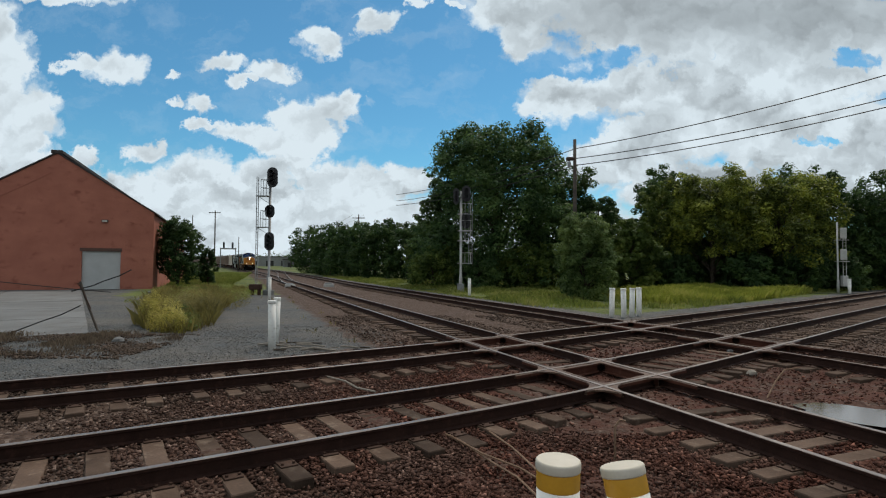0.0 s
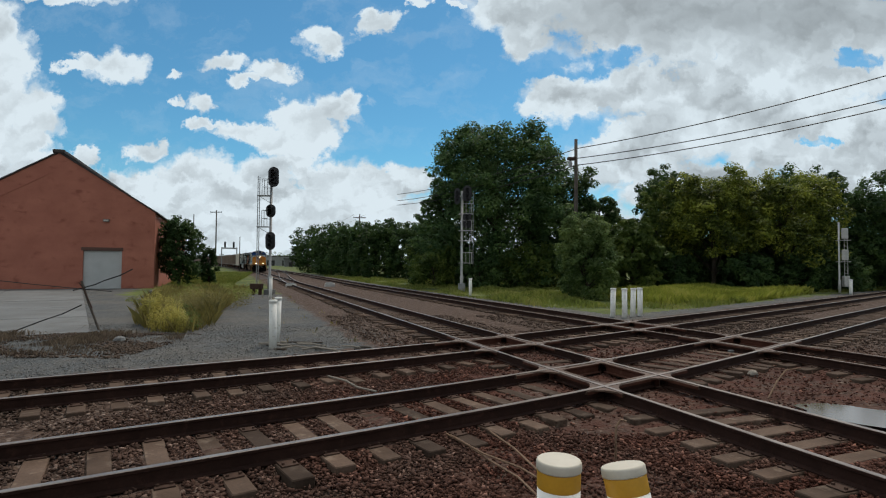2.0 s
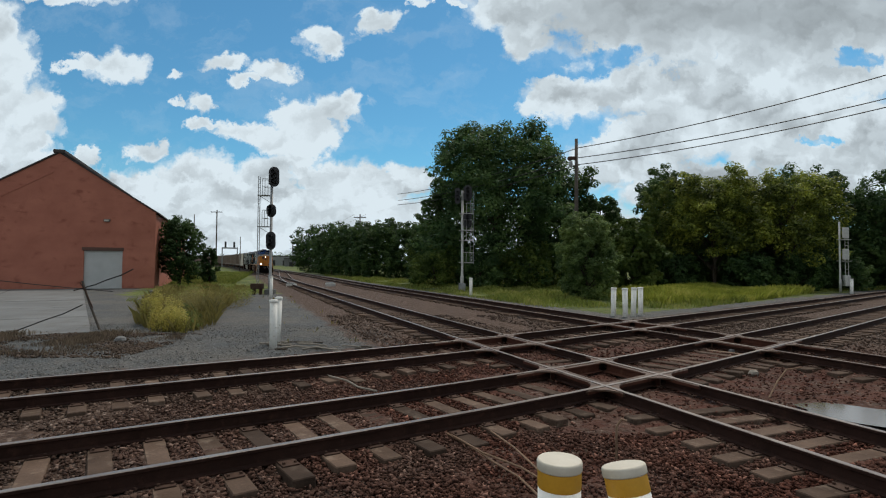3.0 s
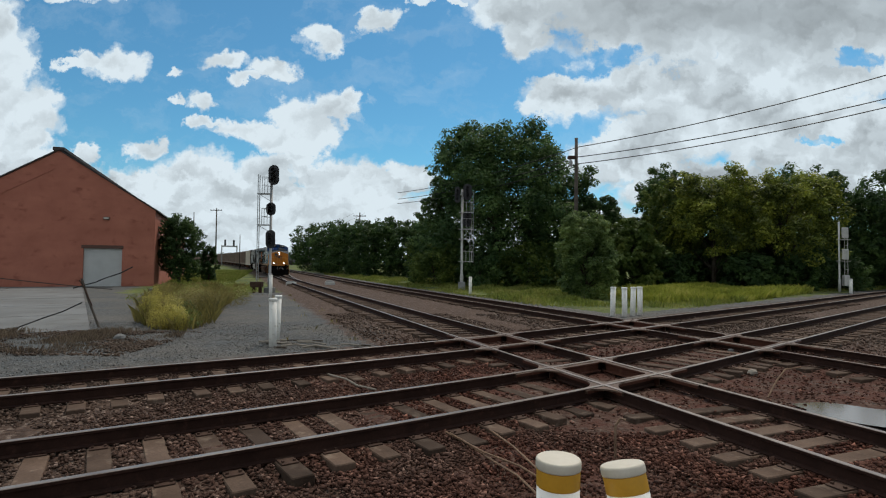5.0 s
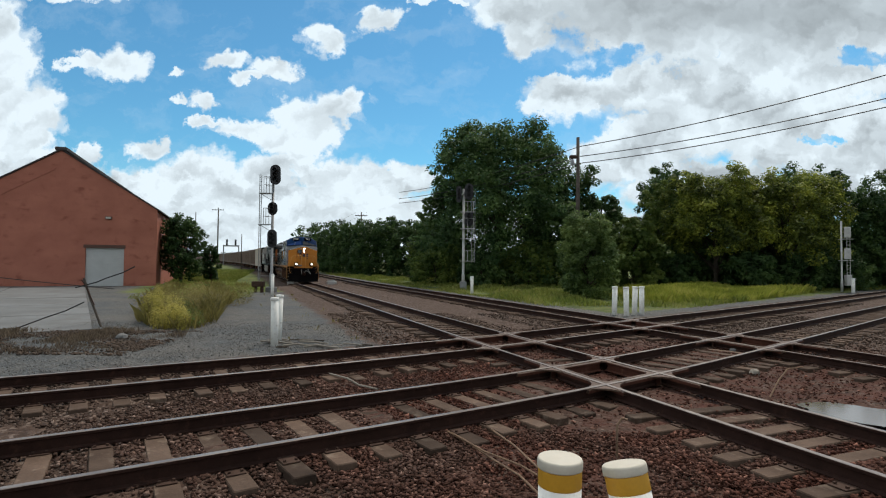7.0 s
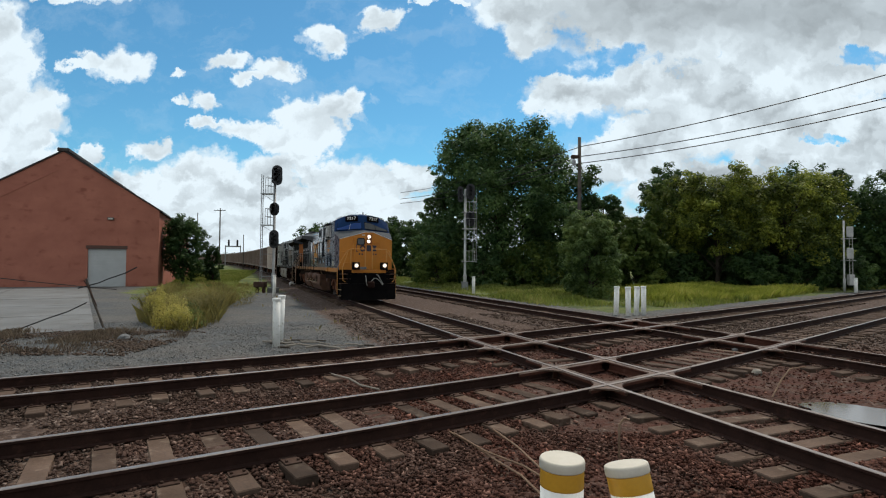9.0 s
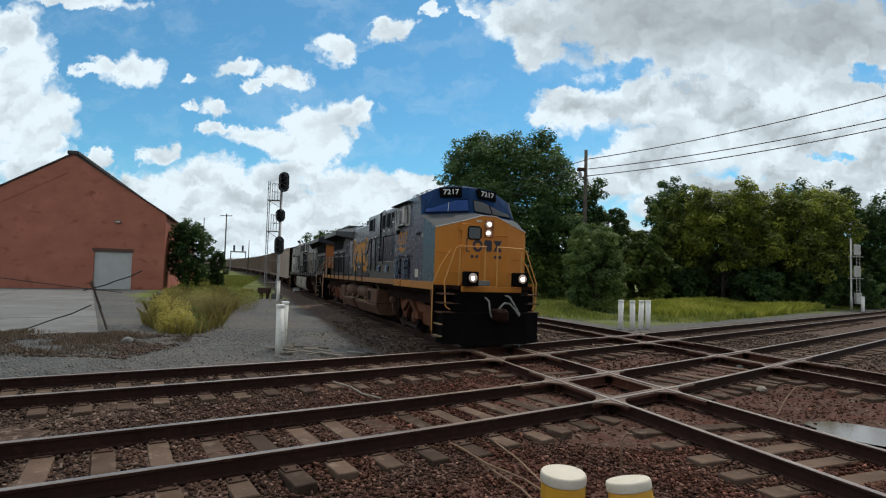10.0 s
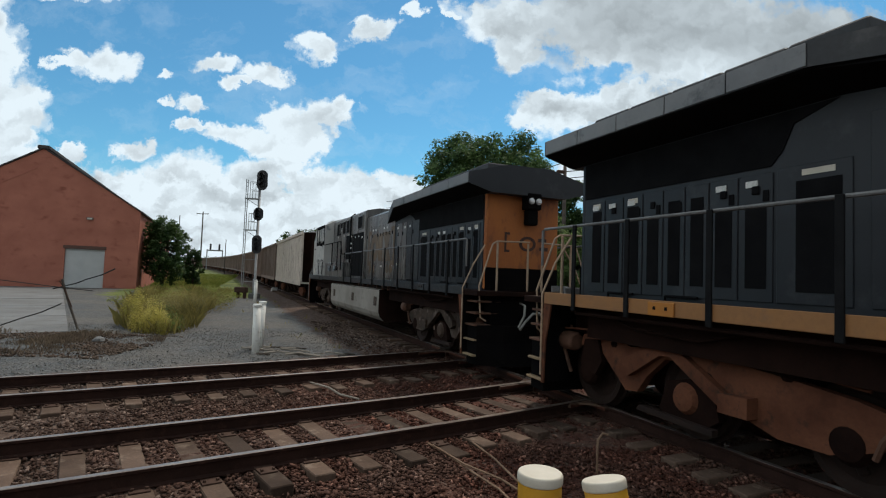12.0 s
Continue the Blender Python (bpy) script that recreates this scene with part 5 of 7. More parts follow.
def turnout():
    """The crossover far out on the north line, with its switch machine."""
    top = thing("crossover_track", "rusty crossover rails curving from one line to the other", "railway track")
    def blend(s, v):
        k = min(1, max(0, (s - 58) / 95))
        return along_a(s, A_LINES[0] + (A_LINES[1] - A_LINES[0]) * k * k * (3 - 2 * k) + v)
    for side in (GAUGE, -GAUGE):
        part("rail", rail_mesh(blend, side, 62, 150, -0.004), [RAIL_SIDE, RAIL_TOP], top)
    for x, y in ((-15.2, 54.3), (-11.8, 56.6)):
        b = thing("switch_machine", "low pale switch machine beside the rails", "switch machine", pose(x, y, -0.35 + float(rise(y)), 0, 0, 20), "switch machines")
        part("case", Mesh().box(-0.5, -0.3, 0.0, 0.5, 0.3, 0.4, 0.06), STEEL_WHITE, b)
        part("lid", Mesh().box(-0.4, -0.25, 0.4, 0.3, 0.25, 0.5, 0.04), STEEL_GREY, b)


turnout()


def distance():
    """What closes the view along the line: low sheds, far trees, a signal bridge."""
    r = np.random.RandomState(31)
    blobs = []
    for i in range(90):
        x = r.uniform(-330, 60)
        yy = r.uniform(420, 520)
        blobs.append(((x, yy, r.uniform(1, 4) + float(rise(yy))), (r.uniform(8, 16), 6, r.uniform(3, 6.5))))
    v, f = leaf_cloud(r, blobs, 14000, 1.1)
    tagged(new("far_woods", raw_mesh("far_woods", v, f, LEAF_DARK)), "far line of dark woods on the horizon", "woods", kind="stuff")
    # the tree line on the near side of the crossing, which the engine's paint mirrors
    blobs = []
    for i in range(150):
        s = r.uniform(-75, 22)
        x, y = along_a(s, 20 + r.uniform(0, 7))
        high = 4.4 + 2.0 * math.sin(s * 0.37) + 1.2 * math.sin(s * 0.93 + 1.0)
        blobs.append(((x, y, r.uniform(0.5, high)), (r.uniform(1.6, 2.8), r.uniform(1.6, 2.8), r.uniform(1.2, 2.2))))
    v, f = leaf_cloud(r, blobs, 52000, 0.4)
    tagged(new("near_woods", raw_mesh("near_woods", v, f, LEAF_DARK)), "dark line of trees on the near side of the crossing", "woods", kind="stuff")
    for x, y, w, h, m in ((-88, 300, 26, 5, STEEL_GREY), (-70, 260, 12, 3.6, CONCRETE), (-118, 340, 20, 4.5, DOOR_GREY)):
        b = thing("shed", "low distant industrial shed with flat roof", "building", pose(x, y, -0.5 + float(rise(y)), 0, 0, 20))
        part("wall", Mesh().box(-w / 2, -4, 0, w / 2, 4, h), m, b)
        part("roof", Mesh().box(-w / 2 - 0.3, -4.3, h, w / 2 + 0.3, 4.3, h + 0.4), TRIM_DARK, b)
        for k in range(3):
            part("door", Mesh().box(-w * 0.35 + k * w * 0.3, -4.06, 0, -w * 0.35 + k * w * 0.3 + w * 0.15, -4.002, h * 0.6), UNDER_DARK, b)
    g = thing("signal_bridge", "far steel signal bridge over the line", "signal bridge", pose(-84.9, 215.0, -0.4 + float(rise(215.0)), 0, 0, 20))
    for x in (-2.8, 2.8):
        part("leg", Mesh().box(x - 0.2, -0.2, 0, x + 0.2, 0.2, 8.0), STEEL_GREY, g)
    part("beam", Mesh().box(-3.0, -0.25, 7.4, 3.0, 0.25, 7.9, 0.03), STEEL_GREY, g)
    for x in (-1.6, 1.6):
        part("signal_head", Mesh().box(x - 0.35, -0.4, 7.9, x + 0.35, -0.26, 10.2, 0.1), SIGNAL_BLACK, g)


UNDER_DARK = mat("dark_doorway", (0.03, 0.03, 0.03), (0.045, 0.045, 0.045))
distance()


# ---- train ----
BLUE = mat("dark_blue_paint", (0.058, 0.072, 0.1), (0.07, 0.084, 0.11), 0.7, 0.28, 0.0, 0.004, 6, 0.002, 0.5, (0.07, 0.077, 0.092), speck=0.2)
# pale patches: peeling paint, plus sky reflections put into the colour
BLUE_WORN_SHEEN = mat("peeling_blue_paint_with_sheen", (0.038, 0.048, 0.07), (0.06, 0.069, 0.088), 0.5, 0.2, 0.0, 0.004, 6, 0.002, 0.5, (0.13, 0.134, 0.138), speck=0.2, streak=0.4)
# faded streaks, with the hood's grey sky sheen put into the tones
STREAKED = mat("streaked_faded_paint_with_sheen", (0.045, 0.046, 0.05), (0.115, 0.112, 0.108), 1.6, 0.33, 0.0, 0.004, 6, 0.002, 0.5, (0.3, 0.29, 0.272), speck=0.3, streak=0.16)
DUST_BLUE = mat("dusty_cabinet_paint", (0.06, 0.058, 0.056), (0.085, 0.076, 0.068), 0.8, 0.45, 0.0, 0.01, 18, 0.002, 0.4, (0.11, 0.095, 0.08), speck=0.3)
NOSE_TOP = mat("non_slip_nose_top", (0.05, 0.058, 0.068), (0.075, 0.083, 0.092), 1.5, 0.8, 0.0, 0.1, 40, 0.003, 0.2, (0.06, 0.066, 0.075), speck=0.3)
STEP = mat("worn_step_tread", (0.34, 0.24, 0.14), (0.26, 0.19, 0.12), 4.0, 0.7, 0.0, 0.2, 60, 0.003, 0.3)
BLUE_CAB = mat("bright_blue_cab_front", (0.006, 0.03, 0.1), (0.009, 0.037, 0.115), 1.0, 0.55, 0.0, 0.05, 25, 0.003, 0.1, (0.016, 0.04, 0.09), speck=0.3)
# faded grey made paler, the sun on the cab put into the colour
GREY_FADED_LIT = mat("faded_sunlit_grey_paint", (0.38, 0.375, 0.36), (0.46, 0.45, 0.43), 0.6, 0.55, 0.0, 0.08, 18, 0.003, 0.35, (0.09, 0.1, 0.12), speck=0.3)
ORANGE = mat("yellow_orange_paint", (0.56, 0.205, 0.018), (0.5, 0.18, 0.016), 1.2, 0.45, 0.0, 0.05, 25, 0.003, 0.4, (0.46, 0.19, 0.022), speck=0.3)
ORANGE_DUSTY = mat("dusty_orange_paint", (0.4, 0.135, 0.034), (0.32, 0.105, 0.034), 1.0, 0.6, 0.0, 0.06, 25, 0.003, 0.3, (0.16, 0.06, 0.03), speck=0.4, streak=0.5)
SILL = mat("orange_side_sill", (0.46, 0.175, 0.022), (0.38, 0.16, 0.04), 0.5, 0.55, 0.0, 0.06, 20, 0.003, 0.35, (0.22, 0.12, 0.06), speck=0.3)
SILL_DUST = mat("dusty_side_sill", (0.36, 0.165, 0.055), (0.27, 0.14, 0.065), 0.5, 0.6, 0.0, 0.06, 20, 0.003, 0.3, (0.19, 0.12, 0.075), speck=0.4)
LOGO = mat("orange_lettering_paint", (0.52, 0.225, 0.03), (0.44, 0.19, 0.03), 1.5, 0.5, 0.0, 0.05, 30, 0.002, 0.35, speck=0.3)
FADED_MARK = mat("faded_lettering", (0.16, 0.105, 0.06), (0.1, 0.075, 0.055), 1.2, 0.5, 0.0, 0.01, 20, 0.002, 0.3, (0.24, 0.19, 0.14), speck=0.4, streak=0.2)
RAIL_ORANGE = mat("worn_orange_handrail", (0.62, 0.3, 0.075), (0.54, 0.27, 0.08), 4.0, 0.55, 0.0, 0.03, 40, 0.002, 0.3, speck=0.3)
RAIL_TAN = mat("worn_tan_handrail", (0.42, 0.29, 0.19), (0.36, 0.27, 0.2), 4.0, 0.6, 0.0, 0.05, 40, 0.002, 0.3)
TANK_PALE = mat("pale_dusty_tank", (0.34, 0.315, 0.285), (0.25, 0.23, 0.205), 1.0, 0.7, 0.0, 0.06, 25, 0.004, 0.2, (0.17, 0.145, 0.12), speck=0.4)
LOGO_DARK = mat("dark_blue_marks", (0.03, 0.03, 0.05), (0.04, 0.04, 0.06), 1.5, 0.5, 0.0, 0.05, 30, 0.002, 0.35)
# reddish near black: the shade under the frame is put into this colour
UNDER = mat("shade_dark_underframe", (0.012, 0.0058, 0.0045), (0.022, 0.0105, 0.0078), 2.0, 0.9, 0.0, 0.3, 25, 0.01, 0.08)
# pilot black taken deeper, with the shade on the lower front put in
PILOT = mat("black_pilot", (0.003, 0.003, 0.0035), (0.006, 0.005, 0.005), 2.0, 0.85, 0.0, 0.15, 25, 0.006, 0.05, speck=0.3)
TRUCK = mat("dusty_truck_frame", (0.165, 0.067, 0.038), (0.095, 0.037, 0.022), 1.8, 0.85, 0.0, 0.2, 25, 0.01, 0.12, (0.05, 0.032, 0.024), speck=0.5)
# pale patches put the lit parts of the dusty frame into the colour
TRUCK_GREY = mat("grey_dusty_lit_truck_frame", (0.095, 0.066, 0.05), (0.034, 0.024, 0.019), 1.8, 0.8, 0.0, 0.2, 25, 0.01, 0.2, (0.2, 0.165, 0.14), speck=0.5)
TANK = mat("dusty_tank", (0.135, 0.07, 0.047), (0.088, 0.045, 0.03), 1.2, 0.7, 0.0, 0.08, 25, 0.006, 0.2, (0.045, 0.028, 0.02), speck=0.4)
# steel darkened by the shade behind the truck frames, put into the colour
WHEEL = mat("wheel_steel", (0.018, 0.01, 0.008), (0.03, 0.017, 0.013), 3.0, 0.8, 0.1, 0.2, 30, 0.005)
GLASS = mat("dark_window_glass", (0.012, 0.016, 0.022), (0.02, 0.024, 0.03), 1.0, 0.06, 0.0, 0.0, 10, 0.001, 0.9)
# the blue reflection of the left pane, painted as a base colour
BLUE_GLASS = mat("blue_reflection_windshield", (0.018, 0.058, 0.21), (0.026, 0.075, 0.25), 1.2, 0.45, 0.0, 0.0, 10, 0.001, 0.2, speck=0.2)
FRAME_ALU = mat("window_frame_aluminium", (0.62, 0.62, 0.61), (0.52, 0.52, 0.51), 3.0, 0.5, 0.1, 0.03, 40, 0.002, speck=0.3)
PALE_FRAME = mat("pale_grey_panel", (0.5, 0.48, 0.46), (0.42, 0.4, 0.38), 3.0, 0.55, 0.0, 0.02, 30, 0.002, speck=0.2)
WING_PAINT = mat("weathered_wing_paint", (0.16, 0.165, 0.175), (0.22, 0.225, 0.23), 0.8, 0.55, 0.0, 0.08, 18, 0.003, 0.35, (0.06, 0.065, 0.075), speck=0.3)
BLUE_SOOT = mat("sooty_blue_paint", (0.016, 0.018, 0.023), (0.024, 0.027, 0.033), 0.7, 0.45, 0.0, 0.03, 20, 0.003, 0.3, (0.04, 0.042, 0.048), speck=0.3)
GRILLE = mat("black_grille", (0.006, 0.006, 0.007), (0.01, 0.01, 0.011), 3.0, 0.9, 0.0, 0.2, 50, 0.004, 0.08)
ROOF_DARK = mat("sooty_roof", (0.03, 0.032, 0.036), (0.05, 0.052, 0.056), 1.0, 0.65, 0.0, 0.1, 20, 0.004, 0.35, (0.08, 0.08, 0.082))
HANDRAIL = mat("grey_handrail", (0.2, 0.2, 0.2), (0.14, 0.14, 0.14), 4.0, 0.5, 0.2, 0.1, 40, 0.002)
RUST_STACK = mat("rusty_stack", (0.06, 0.035, 0.03), (0.09, 0.05, 0.04), 3.0, 0.8, 0.0, 0.2, 30, 0.004, 0.2, (0.03, 0.022, 0.02))
BLACK_RAIL = mat("black_handrail_post", (0.007, 0.007, 0.008), (0.013, 0.013, 0.014), 4.0, 0.7, 0.0, 0.05, 40, 0.002, 0.1)
LENS = mat("lit_headlight", (0.8, 0.75, 0.65), (0.8, 0.75, 0.65), 1.0, 0.2, 0.0, 0.0, 10, 0.001, 0.5, glow=((1.0, 0.78, 0.55), 40.0))
LENS_RIM = mat("glowing_reflector", (0.6, 0.55, 0.5), (0.5, 0.45, 0.42), 14.0, 0.3, 0.3, 0.2, 30, 0.01, 0.5, glow=((1.0, 0.6, 0.4), 0.1))
LENS_OFF = mat("unlit_headlight", (0.5, 0.5, 0.5), (0.4, 0.4, 0.42), 1.0, 0.15, 0.6, 0.0, 10, 0.001, 0.5)
WHITE_MARK = mat("white_lettering", (0.7, 0.7, 0.68), (0.6, 0.6, 0.58), 3.0, 0.6)
HOSE = mat("grey_hose", (0.27, 0.27, 0.25), (0.2, 0.2, 0.19), 6.0, 0.7)
CAR = mat("dusty_hopper", (0.24, 0.18, 0.15), (0.18, 0.135, 0.112), 0.5, 0.85, 0.0, 0.15, 18, 0.006, 0.2, (0.25, 0.19, 0.155), rand=0.25)
CAR_PALE = mat("pale_hopper", (0.56, 0.49, 0.425), (0.47, 0.41, 0.355), 0.6, 0.85, 0.0, 0.15, 18, 0.006, 0.2, (0.3, 0.26, 0.22))
COAL = mat("coal", (0.012, 0.012, 0.013), (0.03, 0.03, 0.032), 4.0, 0.7, 0.0, 0.9, 14, 0.05, 0.4)

SPEED = 13.7


def centre_at(t):
    """How far out along the north line the leading engine's middle is; the train slows a little before the diamond."""
    return 17.45 + SPEED * (10.5 - t) + float(np.interp(t, (8.0, 9.0, 9.5, 10.0, 10.5, 11.0), (0.0, -0.1, -0.4, -0.35, 0.0, 0.15)))


def lettering(text, size, width, material, parent, at, label, depth=0.004, bold=0.0):
    cu = bpy.data.curves.new("lettering", "FONT")
    cu.body, cu.size, cu.align_x, cu.align_y, cu.extrude, cu.offset = text, size, "CENTER", "CENTER", depth, bold
    tmp = bpy.data.objects.new("lettering", cu)
    me = bpy.data.meshes.new_from_object(tmp)
    bpy.data.objects.remove(tmp)
    xs = [v.co.x for v in me.vertices]
    k = width / (max(xs) - min(xs))
    for v in me.vertices:
        v.co.x *= k
    me.materials.clear()
    me.materials.append(material)
    return part("road_number", me, None, parent, label, at=at)


def ring_of(cx, cz, rx, rz, n=20, a0=0.0, a1=math.tau):
    return [(cx + rx * math.cos(a0 + (a1 - a0) * i / n), cz + rz * math.sin(a0 + (a1 - a0) * i / n)) for i in range(n + (0 if abs(a1 - a0 - math.tau) < 1e-6 else 1))]


def ring_plate(m, cx, cz, r0, r1, y0, y1, n=20):
    """A flat ring, drawn out along y."""
    loops = []
    for r, y in ((r0, y0), (r1, y0), (r1, y1), (r0, y1)):
        loops.append([(cx + r * math.cos(math.tau * i / n), y, cz + r * math.sin(math.tau * i / n)) for i in range(n)])
    return m.loft(loops + loops[:1], True, False)


def emblem(parent, x, z, k, y0, y1, material, flip=1):
    """A trade mark as plain shapes: brackets, a ring, a block and a bow tie, dots below."""
    for sgn in (-1, 1):
        c = x + sgn * 2.05 * k
        m = Mesh().box(min(c, c - sgn * 0.2 * k), y0, z - 0.8 * k, max(c, c - sgn * 0.2 * k), y1, z + 0.8 * k)
        for q in (-1, 1):
            zz = z + q * 0.7 * k
            m.box(min(c - sgn * 0.2 * k, c - sgn * 0.5 * k), y0, zz - 0.1 * k, max(c - sgn * 0.2 * k, c - sgn * 0.5 * k), y1, zz + 0.1 * k)
        part("emblem_bracket", m, material, parent)
    part("emblem_ring", ring_plate(Mesh(), x - 0.95 * k * flip, z, 0.24 * k, 0.62 * k, y0, y1), material, parent)
    part("emblem_block", Mesh().prism([(x + p * k, z + q * k) for p, q in ((-0.22, -0.6), (0.2, -0.6), (0.32, -0.45), (0.32, 0.45), (0.2, 0.6), (-0.22, 0.6), (-0.32, 0.45), (-0.32, -0.45))], y0, y1), material, parent)
    b = x + 0.95 * k * flip
    for q in (-1, 1):
        part("emblem_wedge", Mesh().prism([(b - 0.6 * k, z + q * 0.62 * k), (b + 0.6 * k, z + q * 0.62 * k), (b + 0.18 * k, z), (b - 0.18 * k, z)], y0, y1), material, parent)
    for p in (-1.6, -1.1, 1.1, 1.6):
        part("emblem_dot", Mesh().prism(ring_of(x + p * k, z - 0.94 * k, 0.21 * k, 0.19 * k, 16), y0, y1), material, parent)


def wheelset(parent, x, r=0.53, gauge=0.7525):
    """Two flanged wheels on an axle, free to turn about y."""
    m = Mesh()
    for sgn in (-1, 1):
        prof = [(0.12, -0.09), (r * 0.72, -0.05), (r * 0.86, -0.07), (r + 0.028, -0.07), (r + 0.028, -0.045), (r, -0.03), (r - 0.01, 0.07), (r * 0.86, 0.07), (r * 0.75, 0.02), (0.16, 0.05), (0.12, 0.1)]
        prof = [(a, b * sgn) for a, b in prof]
        m.lathe(prof if sgn > 0 else prof[::-1], 28, (0, sgn * gauge, 0), "y")
    m.tube([(0, -1.0, 0), (0, 1.0, 0)], 0.1, 12)
    # holes in the webs show the turning
    for sgn in (-1, 1):
        for i in range(3):
            a = math.tau * i / 3
            m.box(0.28 * math.cos(a) - 0.05, sgn * (gauge + 0.03) - 0.03, 0.28 * math.sin(a) - 0.05, 0.28 * math.cos(a) + 0.05, sgn * (gauge + 0.03) + 0.03, 0.28 * math.sin(a) + 0.05, 0.01)
    return part("wheelset", m, WHEEL, parent, at=pose(x, 0, r))


def loco_truck(top, x, cast):
    """A six-wheel truck: a long plate at the front, a bent brace over the middle axle, a leg behind."""
    t = part("truck", Mesh().box(x - 1.3, -0.55, 0.45, x + 1.3, 0.55, 0.9, 0.05), UNDER, top, "dusty six-wheel truck")
    for sgn in (-1, 1):
        def plate(name, out, d0, d1, m=cast):
            y0, y1 = sorted((sgn * d0, sgn * d1))
            return part(name, Mesh().prism([(x + p, q) for p, q in out], y0, y1), m, t)
        plate("side_frame", [(-1.95, 1.06), (-1.5, 1.12), (-0.9, 1.0), (-0.55, 1.05), (0.1, 1.14), (0.7, 1.04), (1.3, 0.98), (1.95, 0.9), (2.35, 0.8), (2.38, 0.68), (2.1, 0.5), (1.7, 0.36), (1.2, 0.36), (0.75, 0.5),
                             (0.4, 0.86), (0.1, 0.95), (-0.3, 0.92), (-0.6, 0.66), (-0.78, 0.42), (-1.0, 0.4), (-1.25, 0.62), (-1.5, 0.84), (-2.0, 0.9)], 0.92, 1.04)
        plate("brace", [(-1.02, 0.7), (-0.98, 0.84), (-0.35, 1.1), (-0.1, 1.12), (0.02, 1.06), (0.72, 0.66), (0.62, 0.52), (-0.12, 0.98), (-0.3, 0.97), (-0.86, 0.62)], 1.04, 1.14)
        plate("stop_block", [(0.62, 0.5), (0.62, 0.7), (0.98, 0.72), (0.98, 0.5)], 1.04, 1.2)
        plate("pedestal", [(-0.42, 0.3), (-0.3, 0.66), (0.05, 0.74), (0.4, 0.62), (0.48, 0.34), (0.3, 0.22), (-0.3, 0.22)], 0.9, 1.0, UNDER)
        plate("brake_beam", [(-0.75, 0.2), (-0.7, 0.27), (0.45, 0.24), (0.45, 0.17)], 0.98, 1.08, WHEEL)
        plate("leg", [(-1.95, 0.62), (-1.85, 1.0), (-1.55, 1.02), (-1.45, 0.72), (-1.6, 0.5)], 1.0, 1.09, UNDER)
        for dx in (-1.85, 0.0, 1.85):
            part("axle_box", Mesh().lathe([(0.2, 0), (0.2, 0.06 * sgn), (0.15, 0.12 * sgn), (0.07, 0.14 * sgn)], 16, (x + dx, sgn * 0.93, 0.5), "y"), cast if dx == 0 else UNDER, t)
        for dx, m in ((-2.4, TANK), (2.35, TANK)):
            part("brake_cylinder", Mesh().lathe([(0.08, 0), (0.14, 0.03), (0.15, 0.1), (0.15, 0.3), (0.11, 0.36)], 16, (x + dx, sgn * 1.08, 0.93), "x"), m, t, smooth=True)
            part("brake_rod", Mesh().tube([(x + dx * 0.98, sgn * 1.1, 0.8), (x + dx * 0.93, sgn * 1.12, 0.62), (x + dx * 0.9, sgn * 1.1, 0.45)], 0.03, 6), TANK, t)
        for dx in (-1.25, 1.3):
            part("coil_spring", Mesh().lathe([(0.1, 0.95), (0.12, 0.99), (0.1, 1.03), (0.12, 1.07), (0.1, 1.11), (0.12, 1.15), (0.1, 1.2)], 12, (x + dx, sgn * 0.95, 0.0)), UNDER, t)
        part("air_pipe", Mesh().tube([(x - 2.3, sgn * 1.12, 1.12), (x - 0.9, sgn * 1.13, 1.2), (x + 0.6, sgn * 1.13, 1.18), (x + 2.1, sgn * 1.12, 1.02)], 0.018, 6), TRUCK, t)
        part("sand_pipe", Mesh().tube([(x + 2.3, sgn * 1.0, 1.2), (x + 2.45, sgn * 0.95, 0.6), (x + 2.52, sgn * 0.8, 0.16)], 0.022, 6), UNDER, t)
        part("cable", Mesh().tube([(x - 1.2, sgn * 1.3, 1.45), (x - 0.6, sgn * 1.28, 1.28), (x + 0.4, sgn * 1.26, 1.24), (x + 1.3, sgn * 1.3, 1.45)], 0.02, 6), UNDER, t)
    return [wheelset(top, x + dx) for dx in (-1.85, 0, 1.85)]


def side_window(parent, x0, x1, z0, z1, sgn, y=1.5, frame_w=0.03):
    a, b = sorted((sgn * (y + 0.004), sgn * (y + 0.035)))
    w = part("side_window", Mesh().box(x0 + frame_w, a, z0 + frame_w, x1 - frame_w, b - 0.012 * (sgn > 0), z1 - frame_w), GLASS, parent, "dark cab side window")
    m = Mesh()
    for q in ((x0, z0, x1, z0 + frame_w), (x0, z1 - frame_w, x1, z1), (x0, z0 + frame_w, x0 + frame_w, z1 - frame_w), (x1 - frame_w, z0 + frame_w, x1, z1 - frame_w)):
        a, b = sorted((sgn * (y + 0.003), sgn * (y + 0.05)))
        m.box(q[0], a, q[1], q[2], b, q[3], 0.006)
    part("window_frame", m, FRAME_ALU, w)


def louvre(parent, x0, x1, z0, z1, y, sgn, n, material):
    a, b = sorted((sgn * (y + 0.003), sgn * (y + 0.02)))
    g = part("louvre", Mesh().box(x0, a, z0, x1, b, z1), GRILLE, parent)
    for i in range(n):
        z = z0 + (z1 - z0) * (i + 0.5) / n
        h = (z1 - z0) / n * 0.36
        c, d = sgn * (y + 0.02), sgn * (y + 0.055)
        part("blade", Mesh().prism([(c, z + h), (d, z - h), (d, z - h * 1.4), (c, z - h * 0.2)], x0 + 0.02, x1 - 0.02, "x"), material, g)


